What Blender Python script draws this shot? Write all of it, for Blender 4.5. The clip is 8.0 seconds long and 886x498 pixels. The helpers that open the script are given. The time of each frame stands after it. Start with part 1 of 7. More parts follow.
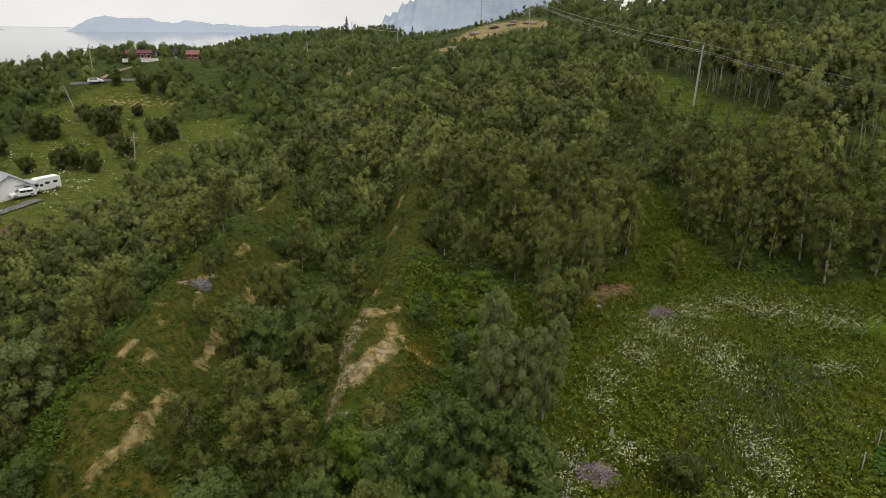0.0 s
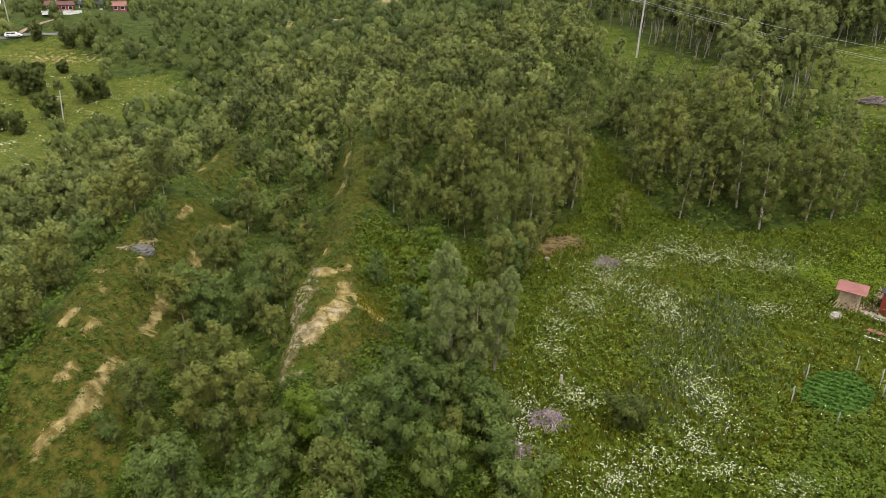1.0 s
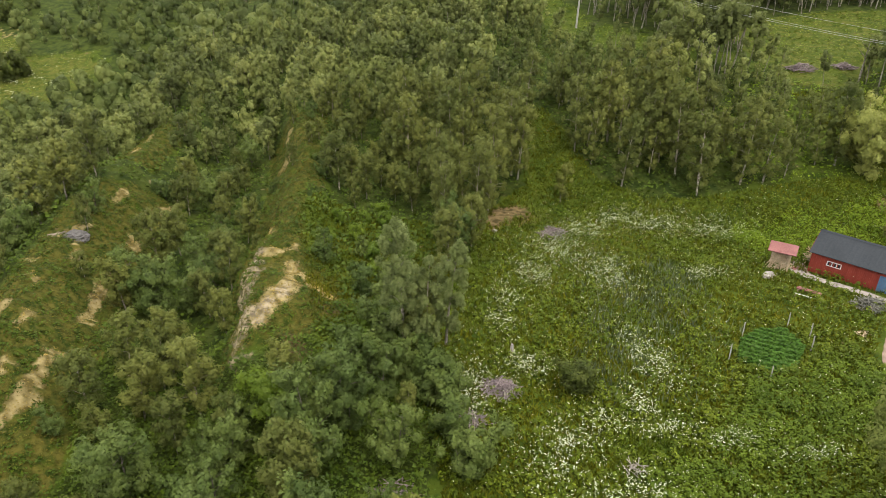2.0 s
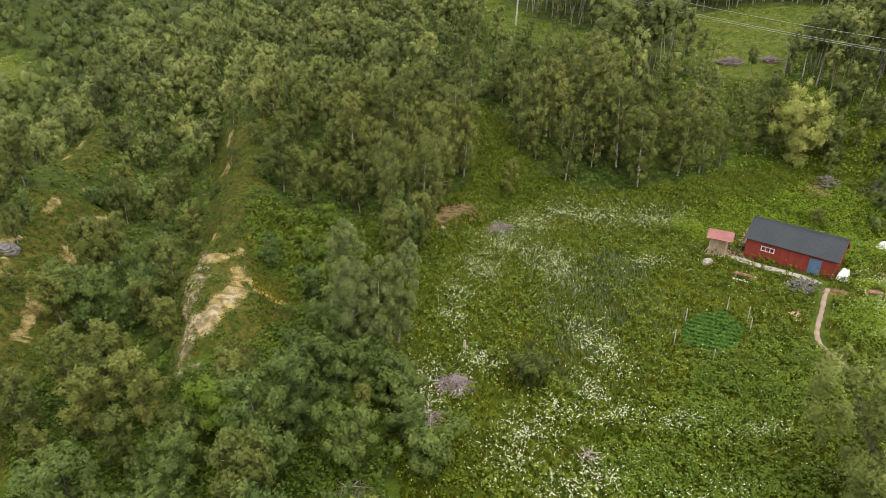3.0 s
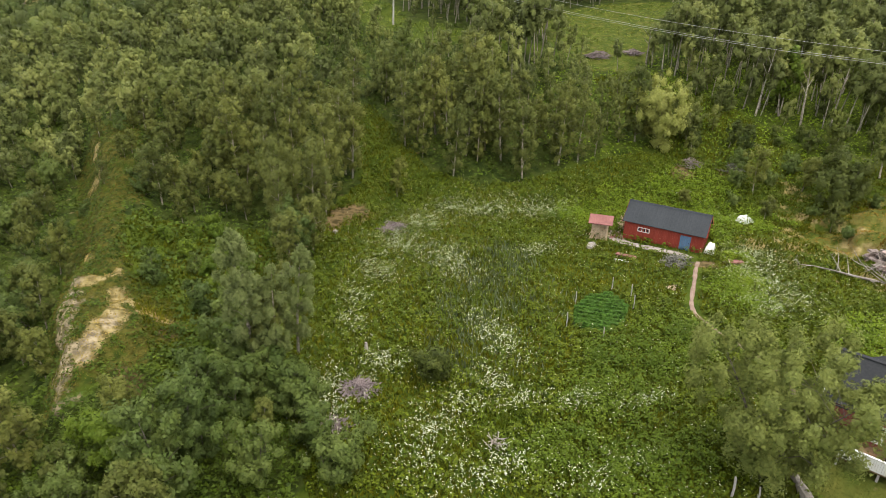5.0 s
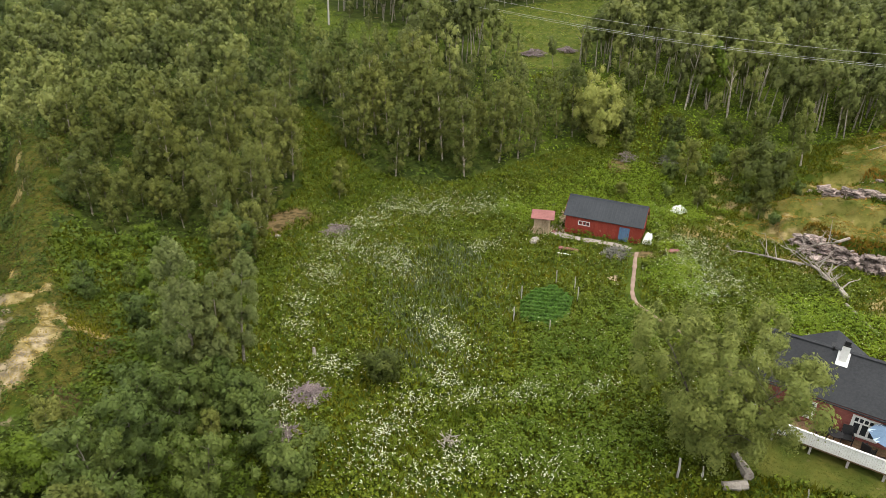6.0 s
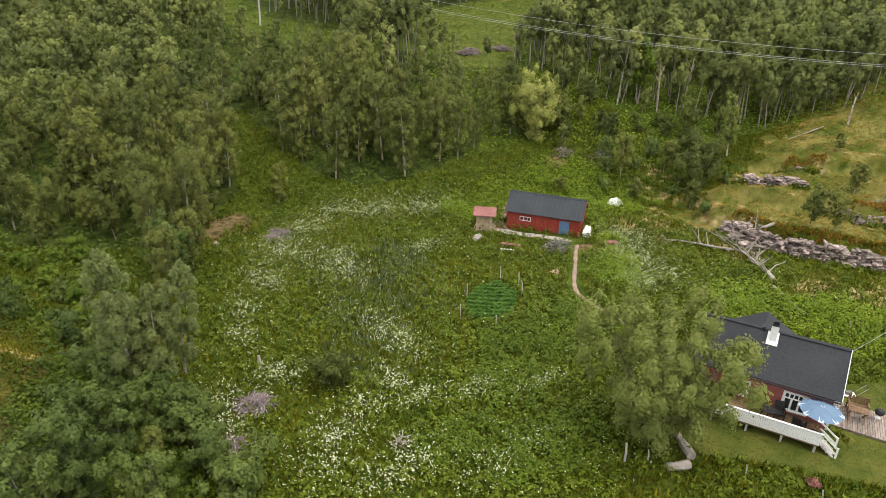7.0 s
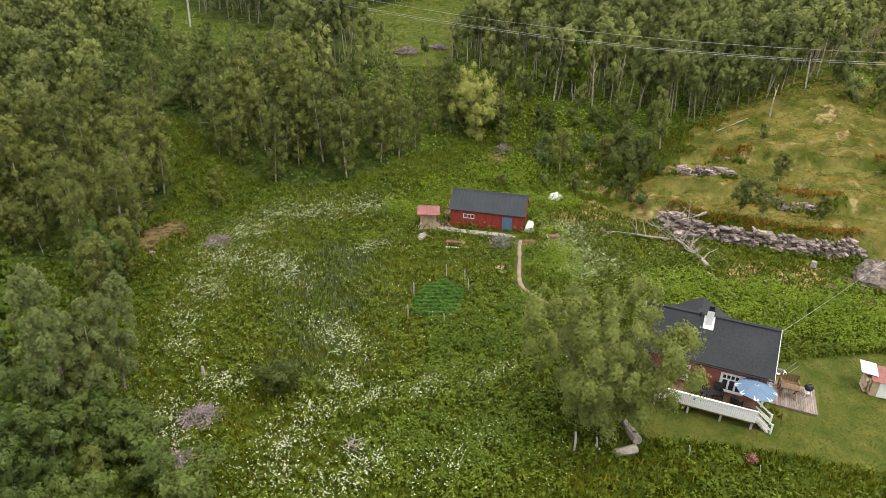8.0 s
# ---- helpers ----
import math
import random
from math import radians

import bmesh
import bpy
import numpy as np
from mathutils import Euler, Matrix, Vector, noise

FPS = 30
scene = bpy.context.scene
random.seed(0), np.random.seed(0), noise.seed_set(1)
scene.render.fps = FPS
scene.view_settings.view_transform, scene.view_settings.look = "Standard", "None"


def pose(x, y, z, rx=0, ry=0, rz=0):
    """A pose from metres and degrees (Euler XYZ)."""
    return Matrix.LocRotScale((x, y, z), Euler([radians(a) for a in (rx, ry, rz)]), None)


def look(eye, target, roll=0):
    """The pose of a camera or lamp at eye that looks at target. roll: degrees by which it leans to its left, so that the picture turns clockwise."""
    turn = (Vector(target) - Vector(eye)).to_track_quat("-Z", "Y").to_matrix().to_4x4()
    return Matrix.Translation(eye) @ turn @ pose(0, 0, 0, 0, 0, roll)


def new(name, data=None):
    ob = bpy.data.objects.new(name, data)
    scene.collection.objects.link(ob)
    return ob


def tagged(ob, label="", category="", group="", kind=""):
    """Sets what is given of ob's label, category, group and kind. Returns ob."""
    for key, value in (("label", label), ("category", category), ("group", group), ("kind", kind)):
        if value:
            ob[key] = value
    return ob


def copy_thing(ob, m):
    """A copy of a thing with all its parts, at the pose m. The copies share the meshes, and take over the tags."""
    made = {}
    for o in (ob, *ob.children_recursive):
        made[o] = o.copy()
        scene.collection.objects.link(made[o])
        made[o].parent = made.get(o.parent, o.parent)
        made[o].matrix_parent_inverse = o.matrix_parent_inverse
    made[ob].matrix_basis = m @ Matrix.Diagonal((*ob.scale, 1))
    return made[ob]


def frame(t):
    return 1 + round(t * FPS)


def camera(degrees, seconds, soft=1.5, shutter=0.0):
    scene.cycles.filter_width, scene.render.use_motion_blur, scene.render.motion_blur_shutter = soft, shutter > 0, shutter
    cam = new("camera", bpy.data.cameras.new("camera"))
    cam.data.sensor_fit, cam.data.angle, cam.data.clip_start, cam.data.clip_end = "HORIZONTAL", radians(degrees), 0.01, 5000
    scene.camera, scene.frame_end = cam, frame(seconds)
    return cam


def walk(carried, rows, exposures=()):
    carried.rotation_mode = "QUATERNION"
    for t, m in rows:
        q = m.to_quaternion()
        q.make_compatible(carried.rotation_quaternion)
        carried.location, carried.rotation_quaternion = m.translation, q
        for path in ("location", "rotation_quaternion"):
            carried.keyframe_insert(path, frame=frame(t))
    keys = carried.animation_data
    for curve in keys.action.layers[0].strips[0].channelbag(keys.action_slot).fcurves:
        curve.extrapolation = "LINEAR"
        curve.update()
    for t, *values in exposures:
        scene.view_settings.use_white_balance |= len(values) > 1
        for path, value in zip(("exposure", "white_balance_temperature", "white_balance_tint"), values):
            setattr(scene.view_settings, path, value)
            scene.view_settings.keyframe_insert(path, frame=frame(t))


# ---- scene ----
import itertools

# seconds, yaw, pitch and roll of the hovering camera, which turns on the spot
HOVER = 26.0
PATH = [
    (0, -0.00, -19.60, 0.80),
    (0.5, -2.45, -21.56, 0.87),
    (1, -4.91, -23.46, 0.96),
    (1.5, -7.51, -25.20, 1.04),
    (1.7, -8.53, -25.48, 1.05),
    (3, -15.12, -25.72, 1.09),
    (3.5, -17.65, -25.66, 1.13),
    (4, -20.28, -25.60, 1.19),
    (4.5, -22.95, -25.59, 1.27),
    (6, -31.08, -25.49, 1.40),
    (6.5, -33.87, -25.45, 1.41),
    (7, -36.66, -25.41, 1.42),
    (7.5, -39.42, -25.37, 1.45),
    (8, -42.12, -25.35, 1.52),
]
cam = camera(69.7, 8.0, soft=0.5)
walk(
    cam,
    [(t, pose(0, 0, HOVER, 0, 0, yaw) @ pose(0, 0, 0, 90 + pitch) @ pose(0, 0, 0, 0, 0, roll)) for t, yaw, pitch, roll in PATH],
    exposures=[(0.0, -0.4), (0.5, 0.14), (1.0, 0.48), (1.5, 0.56), (3.0, 0.6), (5.5, 0.58), (8.0, 0.54)],
)

# ---- light: a bright overcast sky with a weak, very wide sun ----
SUN_EL, SUN_AZ = radians(66), radians(160)  # azimuth clockwise from +y
world = bpy.data.worlds.new("overcast")
scene.world = world
world.use_nodes = True
wn, wl = world.node_tree.nodes, world.node_tree.links
wn.clear()
sky = wn.new("ShaderNodeTexSky")
sky.sky_type, sky.sun_disc, sky.sun_elevation, sky.sun_rotation = "NISHITA", False, SUN_EL, SUN_AZ
sky.air_density, sky.dust_density = 1.0, 3.0
dim = wn.new("ShaderNodeMix")
dim.data_type, dim.blend_type = "RGBA", "MULTIPLY"
dim.inputs["Factor"].default_value = 1.0
dim.inputs["B"].default_value = (0.10, 0.10, 0.10, 1)
cloud_noise = wn.new("ShaderNodeTexNoise")
cloud_noise.inputs["Scale"].default_value, cloud_noise.inputs["Detail"].default_value = 3.0, 6.0
cloud_ramp = wn.new("ShaderNodeValToRGB")
cloud_ramp.color_ramp.elements[0].position, cloud_ramp.color_ramp.elements[0].color = 0.3, (0.70, 0.69, 0.67, 1)
cloud_ramp.color_ramp.elements[1].position, cloud_ramp.color_ramp.elements[1].color = 0.7, (0.86, 0.85, 0.82, 1)
sky_mix = wn.new("ShaderNodeMix")
sky_mix.data_type = "RGBA"
sky_mix.inputs["Factor"].default_value = 0.8
coords = wn.new("ShaderNodeTexCoord")
wl.new(coords.outputs["Generated"], cloud_noise.inputs["Vector"])
wl.new(cloud_noise.outputs["Fac"], cloud_ramp.inputs["Fac"])
wl.new(sky.outputs["Color"], dim.inputs["A"])
wl.new(dim.outputs["Result"], sky_mix.inputs["A"])
wl.new(cloud_ramp.outputs["Color"], sky_mix.inputs["B"])
split, haze = wn.new("ShaderNodeSeparateXYZ"), wn.new("ShaderNodeMapRange")
wl.new(coords.outputs["Generated"], split.inputs["Vector"])
wl.new(split.outputs["Z"], haze.inputs["Value"])
haze.inputs["From Min"].default_value, haze.inputs["From Max"].default_value = 0.0, 0.16
haze.inputs["To Min"].default_value, haze.inputs["To Max"].default_value = 1.75, 1.2
# an overcast sky is brightest overhead
zenith, overcast = wn.new("ShaderNodeMapRange"), wn.new("ShaderNodeMath")
wl.new(split.outputs["Z"], zenith.inputs["Value"])
zenith.inputs["From Min"].default_value, zenith.inputs["To Max"].default_value = 0.16, 1.7
overcast.operation = "ADD"
wl.new(haze.outputs["Result"], overcast.inputs[0])
wl.new(zenith.outputs["Result"], overcast.inputs[1])
backing = wn.new("ShaderNodeBackground")
wl.new(overcast.outputs[0], backing.inputs["Strength"])
wl.new(sky_mix.outputs["Result"], backing.inputs["Color"])
wout = wn.new("ShaderNodeOutputWorld")
wl.new(backing.outputs["Background"], wout.inputs["Surface"])

sun_data = bpy.data.lights.new("sun", "SUN")
sun_data.energy, sun_data.angle, sun_data.color = 1.5, radians(40), (1.0, 0.93, 0.79)
sun = new("sun", sun_data)
sun_way = Vector((math.sin(SUN_AZ) * math.cos(SUN_EL), math.cos(SUN_AZ) * math.cos(SUN_EL), math.sin(SUN_EL)))
sun.matrix_world = look(sun_way * 300, (0, 0, 0))


# ---- materials ----
def material(name, dark, light, size=1.0, rough=0.85, bumpy=0.3, fine=12.0, leaf=0.0, vary=0.0, metal=0.0, stretch=(1, 1, 1), island=0.0, cut=0.0, tone=0.0):
    """A surface whose colour runs between two tones at two scales, with fine relief. size: metres of the large patches; leaf: how much
    light passes through; vary: spread of brightness between objects; island: spread between the loose pieces of one mesh;
    cut: the size in metres of the single leaves into which a spray is cut up; tone: spread between the trees of one wood."""
    m = bpy.data.materials.new(name)
    m.use_nodes = True
    n, l = m.node_tree.nodes, m.node_tree.links
    shader = n["Principled BSDF"]
    shader.inputs["Roughness"].default_value, shader.inputs["Metallic"].default_value = rough, metal
    shader.inputs["Specular IOR Level"].default_value = 0.15 if leaf else 0.25
    place = n.new("ShaderNodeNewGeometry")
    scale = n.new("ShaderNodeMapping")
    scale.inputs["Scale"].default_value = stretch
    l.new(place.outputs["Position"], scale.inputs["Vector"])
    big, small = n.new("ShaderNodeTexNoise"), n.new("ShaderNodeTexNoise")
    big.inputs["Scale"].default_value, big.inputs["Detail"].default_value = 1 / size, 4
    small.inputs["Scale"].default_value, small.inputs["Detail"].default_value = fine / size, 5
    for tex in (big, small):
        l.new(scale.outputs["Vector"], tex.inputs["Vector"])
    total = n.new("ShaderNodeMath")
    total.operation = "MULTIPLY_ADD"
    total.inputs[1].default_value = 0.5
    l.new(small.outputs["Fac"], total.inputs[0])
    half = n.new("ShaderNodeMath")
    half.operation = "MULTIPLY"
    half.inputs[1].default_value = 0.5
    l.new(big.outputs["Fac"], half.inputs[0])
    l.new(half.outputs[0], total.inputs[2])
    ramp = n.new("ShaderNodeValToRGB")
    ramp.color_ramp.elements[0].position, ramp.color_ramp.elements[0].color = 0.36, (*dark, 1)
    ramp.color_ramp.elements[1].position, ramp.color_ramp.elements[1].color = 0.64, (*light, 1)
    l.new(total.outputs[0], ramp.inputs["Fac"])
    colour = ramp.outputs["Color"]
    for amount, source in ((vary, "object"), (island, "island"), (tone, "tone")):
        if amount:
            if source == "tone":
                weight = n.new("ShaderNodeAttribute")
                weight.attribute_name = "tone"
                pick = weight.outputs["Fac"]
            else:
                pick = n.new("ShaderNodeObjectInfo").outputs["Random"] if source == "object" else place.outputs["Random Per Island"]
            value = n.new("ShaderNodeMapRange")
            value.inputs["To Min"].default_value, value.inputs["To Max"].default_value = 1 - amount, 1 + amount
            l.new(pick, value.inputs["Value"])
            hsv = n.new("ShaderNodeHueSaturation")
            l.new(value.outputs["Result"], hsv.inputs["Value"])
            if source != "island":
                turn = n.new("ShaderNodeMapRange")
                turn.inputs["To Min"].default_value, turn.inputs["To Max"].default_value = 0.508, 0.49
                l.new(pick, turn.inputs["Value"])
                l.new(turn.outputs["Result"], hsv.inputs["Hue"])
            l.new(colour, hsv.inputs["Color"])
            colour = hsv.outputs["Color"]
    l.new(colour, shader.inputs["Base Color"])
    if bumpy:
        relief = n.new("ShaderNodeBump")
        relief.inputs["Strength"].default_value, relief.inputs["Distance"].default_value = bumpy, 0.05 * size
        l.new(small.outputs["Fac"], relief.inputs["Height"])
        l.new(relief.outputs["Normal"], shader.inputs["Normal"])
    if leaf:
        thin, both = n.new("ShaderNodeBsdfTranslucent"), n.new("ShaderNodeMixShader")
        both.inputs["Fac"].default_value = leaf
        l.new(colour, thin.inputs["Color"])
        l.new(shader.outputs[0], both.inputs[1])
        l.new(thin.outputs[0], both.inputs[2])
        last = both.outputs[0]
        if cut:
            cells, edge = n.new("ShaderNodeTexVoronoi"), n.new("ShaderNodeMath")
            cells.inputs["Scale"].default_value = 1 / cut
            l.new(place.outputs["Position"], cells.inputs["Vector"])
            edge.operation, edge.inputs[1].default_value = "LESS_THAN", 0.62
            l.new(cells.outputs["Distance"], edge.inputs[0])
            clear, spray = n.new("ShaderNodeBsdfTransparent"), n.new("ShaderNodeMixShader")
            l.new(edge.outputs[0], spray.inputs["Fac"])
            l.new(clear.outputs[0], spray.inputs[1])
            l.new(last, spray.inputs[2])
            last = spray.outputs[0]
        l.new(last, n["Material Output"].inputs["Surface"])
    return m


LEAF_BIRCH = material("birch_leaves", (0.0654, 0.0834, 0.0136), (0.137, 0.148, 0.0326), 1.6, 0.55, 0, 6, leaf=0.22, vary=0.22, island=0.13, cut=0.045)
LEAF_WILLOW = material("willow_leaves", (0.0509, 0.0801, 0.0145), (0.112, 0.147, 0.0335), 1.6, 0.5, 0, 6, leaf=0.22, vary=0.2, island=0.13, cut=0.045)
LEAF_PALE = material("pale_willow_leaves", (0.171, 0.196, 0.0405), (0.332, 0.341, 0.0876), 1.2, 0.5, 0, 6, leaf=0.3, vary=0.1, island=0.13, cut=0.06)
LEAF_PALE_GREEN = material("yellowish_willow_leaves", (0.123, 0.153, 0.0329), (0.24, 0.267, 0.0686), 1.6, 0.5, 0, 6, leaf=0.42, island=0.13, cut=0.05)
LEAF_EDGE = material("grey_birch_leaves", (0.102, 0.129, 0.0335), (0.185, 0.215, 0.0737), 1.2, 0.5, 0, 6, leaf=0.3, island=0.13, cut=0.045)
LEAF_DARK = material("dark_willow_leaves", (0.0402, 0.0566, 0.00897), (0.0863, 0.102, 0.0189), 1.2, 0.5, 0, 6, leaf=0.22, island=0.13, cut=0.05)
LEAF_BRIGHT = material("fresh_leaves", (0.0609, 0.101, 0.00719), (0.122, 0.17, 0.0153), 1.2, 0.5, 0, 6, leaf=0.22, vary=0.2, island=0.13, cut=0.05)
LEAF_WOODS = material("woods_leaves", (0.0773, 0.0996, 0.0205), (0.161, 0.18, 0.0519), 9.0, 0.6, 0, 9, leaf=0.22, island=0.12, cut=0.08, tone=0.4)
LEAF_GROVE = material("grove_leaves", (0.0573, 0.0787, 0.0129), (0.126, 0.141, 0.0314), 9.0, 0.6, 0, 9, leaf=0.2, island=0.12, cut=0.06, tone=0.4)
LEAF_FAR = material("far_woods_leaves", (0.0552, 0.0801, 0.0174), (0.12, 0.142, 0.0371), 24.0, 0.6, 0, 10, leaf=0.3, island=0.06, cut=0.16, tone=0.36)
LEAF_SPRUCE = material("spruce_needles", (0.0163, 0.0311, 0.0133), (0.037, 0.0555, 0.0222), 2.0, 0.6, 0, 8, island=0.3, vary=0.2)
BARK_BIRCH = material("birch_bark", (0.0888, 0.074, 0.0592), (0.444, 0.392, 0.318), 0.5, 0.8, 0.4, 3, vary=0.2, stretch=(1, 1, 2.5))
BARK_GREY = material("grey_bark", (0.0666, 0.0555, 0.0444), (0.178, 0.155, 0.133), 0.5, 0.85, 0.4, 4, vary=0.2)
DEAD_WOOD = material("bleached_wood", (0.148, 0.126, 0.104), (0.34, 0.303, 0.266), 0.6, 0.85, 0.4, 6, vary=0.15, island=0.25)
GRASS = material("meadow_grass", (0.0432, 0.0657, 0.00218), (0.122, 0.121, 0.0056), 7.0, 0.6, 0, 12, leaf=0.2, island=0.35)
WEEDS = material("tall_herbs", (0.0442, 0.0727, 0.00267), (0.111, 0.139, 0.00654), 2.2, 0.55, 0, 8, leaf=0.2, island=0.35)
RANK = material("rank_herbs", (0.0748, 0.124, 0.00508), (0.168, 0.228, 0.0125), 2.2, 0.55, 0, 8, leaf=0.25, island=0.18)
MEADOW_HERBS = material("broad_meadow_herbs", (0.0496, 0.0836, 0.00438), (0.111, 0.155, 0.0107), 2.2, 0.55, 0, 8, leaf=0.25, island=0.18)
CROP = material("potato_leaves", (0.0443, 0.106, 0.0123), (0.0834, 0.158, 0.022), 0.8, 0.5, 0, 6, leaf=0.25, island=0.3)
FLORETS = material("cream_flowers", (0.42, 0.445, 0.269), (0.571, 0.588, 0.42), 0.5, 0.7, 0, 4, leaf=0.2, island=0.2)
SPIKES = material("purple_grey_seed_heads", (0.0686, 0.093, 0.0389), (0.145, 0.169, 0.0894), 1.0, 0.7, 0, 6, leaf=0.2, island=0.3)
MOSS = material("olive_moss", (0.0931, 0.0764, 0.00572), (0.259, 0.145, 0.0237), 4.5, 0.85, 0, 5, leaf=0.2, island=0.08)
STRAW = material("dry_grass", (0.146, 0.111, 0.0253), (0.307, 0.222, 0.062), 2.5, 0.8, 0, 10, leaf=0.25, island=0.3)
HEATH = material("heath", (0.0407, 0.0573, 0.00526), (0.109, 0.0866, 0.0119), 2.5, 0.8, 0, 8, leaf=0.2, island=0.35)
FERN = material("undergrowth", (0.0301, 0.0556, 0.00346), (0.0729, 0.103, 0.00734), 3.0, 0.6, 0, 10, leaf=0.2, island=0.35)
ROCK = material("banded_grey_rock", (0.0345, 0.0271, 0.0242), (0.414, 0.333, 0.297), 0.7, 0.9, 1.0, 6, stretch=(0.6, 0.6, 2.2), vary=0.4)
STONE = material("grey_stone", (0.118, 0.104, 0.0888), (0.355, 0.318, 0.281), 0.8, 0.9, 0.8, 7)
DARK_STONE = material("dark_grey_stone", (0.0444, 0.0407, 0.0385), (0.148, 0.137, 0.13), 0.8, 0.9, 0.8, 7)
ROCK_PINK = material("pale_pink_rock", (0.126, 0.0962, 0.0777), (0.311, 0.248, 0.196), 1.2, 0.85, 0.7, 7, vary=0.25)
SOIL = material("bare_soil", (0.0555, 0.0407, 0.0192), (0.133, 0.0962, 0.0503), 1.1, 0.95, 0.6, 9)
GRAVEL = material("gravel", (0.178, 0.153, 0.139), (0.337, 0.29, 0.264), 0.7, 0.95, 0.6, 14)
DIRT = material("trodden_earth", (0.141, 0.0921, 0.0667), (0.282, 0.203, 0.164), 0.9, 0.95, 0.5, 10)
RED_WALL = material("red_painted_boards", (0.178, 0.0259, 0.0163), (0.266, 0.0481, 0.0311), 1.5, 0.7, 0.3, 10, stretch=(3, 3, 0.4))
RED_HOUSE = material("faded_red_cladding", (0.185, 0.0555, 0.0459), (0.274, 0.0925, 0.0777), 1.5, 0.7, 0.2, 10, stretch=(0.4, 0.4, 3))
RED_SHEET = material("red_roof_sheet", (0.148, 0.0555, 0.0503), (0.252, 0.104, 0.0925), 1.0, 0.6, 0.3, 8)
ROOF_FELT = material("black_roof_felt", (0.0163, 0.0178, 0.0207), (0.0296, 0.0318, 0.0355), 2.0, 0.75, 0.2, 14)
ROOF_SLATE = material("dark_grey_roof_sheet", (0.0163, 0.02, 0.0244), (0.0266, 0.0311, 0.037), 2.0, 0.6, 0.15, 12)
WHITE = material("white_paint", (0.616, 0.616, 0.598), (0.748, 0.748, 0.73), 1.5, 0.6, 0.1, 10)
WHITE_TARP = material("white_tarpaulin", (0.581, 0.581, 0.581), (0.757, 0.757, 0.748), 0.6, 0.5, 0.6, 4)
BLUE_DOOR = material("blue_door_paint", (0.0629, 0.126, 0.222), (0.104, 0.185, 0.296), 0.9, 0.6, 0.2, 8, stretch=(4, 4, 0.5))
BLACK = material("black_plastic", (0.00888, 0.00888, 0.00962), (0.0222, 0.0222, 0.0237), 0.5, 0.5, 0.1, 8)
PINE = material("raw_pine", (0.333, 0.244, 0.148), (0.518, 0.414, 0.289), 0.5, 0.75, 0.3, 8, vary=0.15, island=0.25)
DECKING = material("weathered_decking", (0.148, 0.118, 0.0962), (0.266, 0.222, 0.192), 0.5, 0.85, 0.3, 8, vary=0.25, stretch=(1, 4, 1))
STAIN = material("brown_stained_wood", (0.104, 0.0629, 0.0333), (0.2, 0.133, 0.074), 0.4, 0.7, 0.3, 8, vary=0.15)
POLE_WOOD = material("weathered_pole", (0.252, 0.229, 0.207), (0.429, 0.407, 0.377), 0.8, 0.8, 0.3, 8, stretch=(3, 3, 0.4))
CABLE = material("bare_aluminium_cable", (0.333, 0.333, 0.326), (0.444, 0.444, 0.429), 1.0, 0.45, 0, 4, metal=0.3)
SCRAP = material("dark_scrap", (0.0444, 0.0459, 0.037), (0.178, 0.167, 0.141), 0.5, 0.7, 0.5, 6, island=0.5)
BLUE_CLOTH = material("blue_parasol_cloth", (0.0814, 0.133, 0.207), (0.115, 0.174, 0.255), 0.6, 0.8, 0.1, 6)
PALE_CLOTH = material("pale_blue_parasol_cloth", (0.334, 0.414, 0.493), (0.414, 0.493, 0.563), 0.6, 0.8, 0.1, 6)
PALE_ROOF = material("pale_grey_roof_sheet", (0.222, 0.229, 0.237), (0.311, 0.318, 0.326), 2.0, 0.6, 0.15, 12)
MAROON_ROOF = material("dark_red_roof", (0.0666, 0.0222, 0.0222), (0.111, 0.037, 0.0333), 1.5, 0.7, 0.2, 10)
RUBBER = material("black_rubber", (0.0111, 0.0111, 0.0111), (0.0222, 0.0222, 0.0222), 0.3, 0.8, 0.2, 8)
ASPHALT = material("grey_road", (0.074, 0.074, 0.074), (0.141, 0.137, 0.133), 2.0, 0.9, 0.3, 20)
FIELD_GRASS = material("field_grass", (0.077, 0.112, 0.00976), (0.154, 0.175, 0.0245), 14.0, 0.6, 0, 12, leaf=0.2, island=0.3)
LAWN = material("mown_lawn", (0.0519, 0.0707, 0.00811), (0.0969, 0.104, 0.0161), 1.8, 0.7, 0, 12, leaf=0.25, island=0.1)
# distance haze is mixed into these two rock colours; the air itself is clear
HAZED_FAR_ROCK = material("haze_tinted_far_mountain", (0.27, 0.315, 0.375), (0.315, 0.36, 0.42), 500, 1.0, 0.0, 6)
HAZED_NEAR_ROCK = material("haze_tinted_near_mountain", (0.21, 0.255, 0.323), (0.315, 0.36, 0.413), 420, 1.0, 0.0, 5)


def glass_material():
    m = bpy.data.materials.new("window_glass")
    m.use_nodes = True
    s = m.node_tree.nodes["Principled BSDF"]
    s.inputs["Base Color"].default_value = (0.02, 0.025, 0.03, 1)
    s.inputs["Roughness"].default_value = 0.05
    return m


GLASS = glass_material()


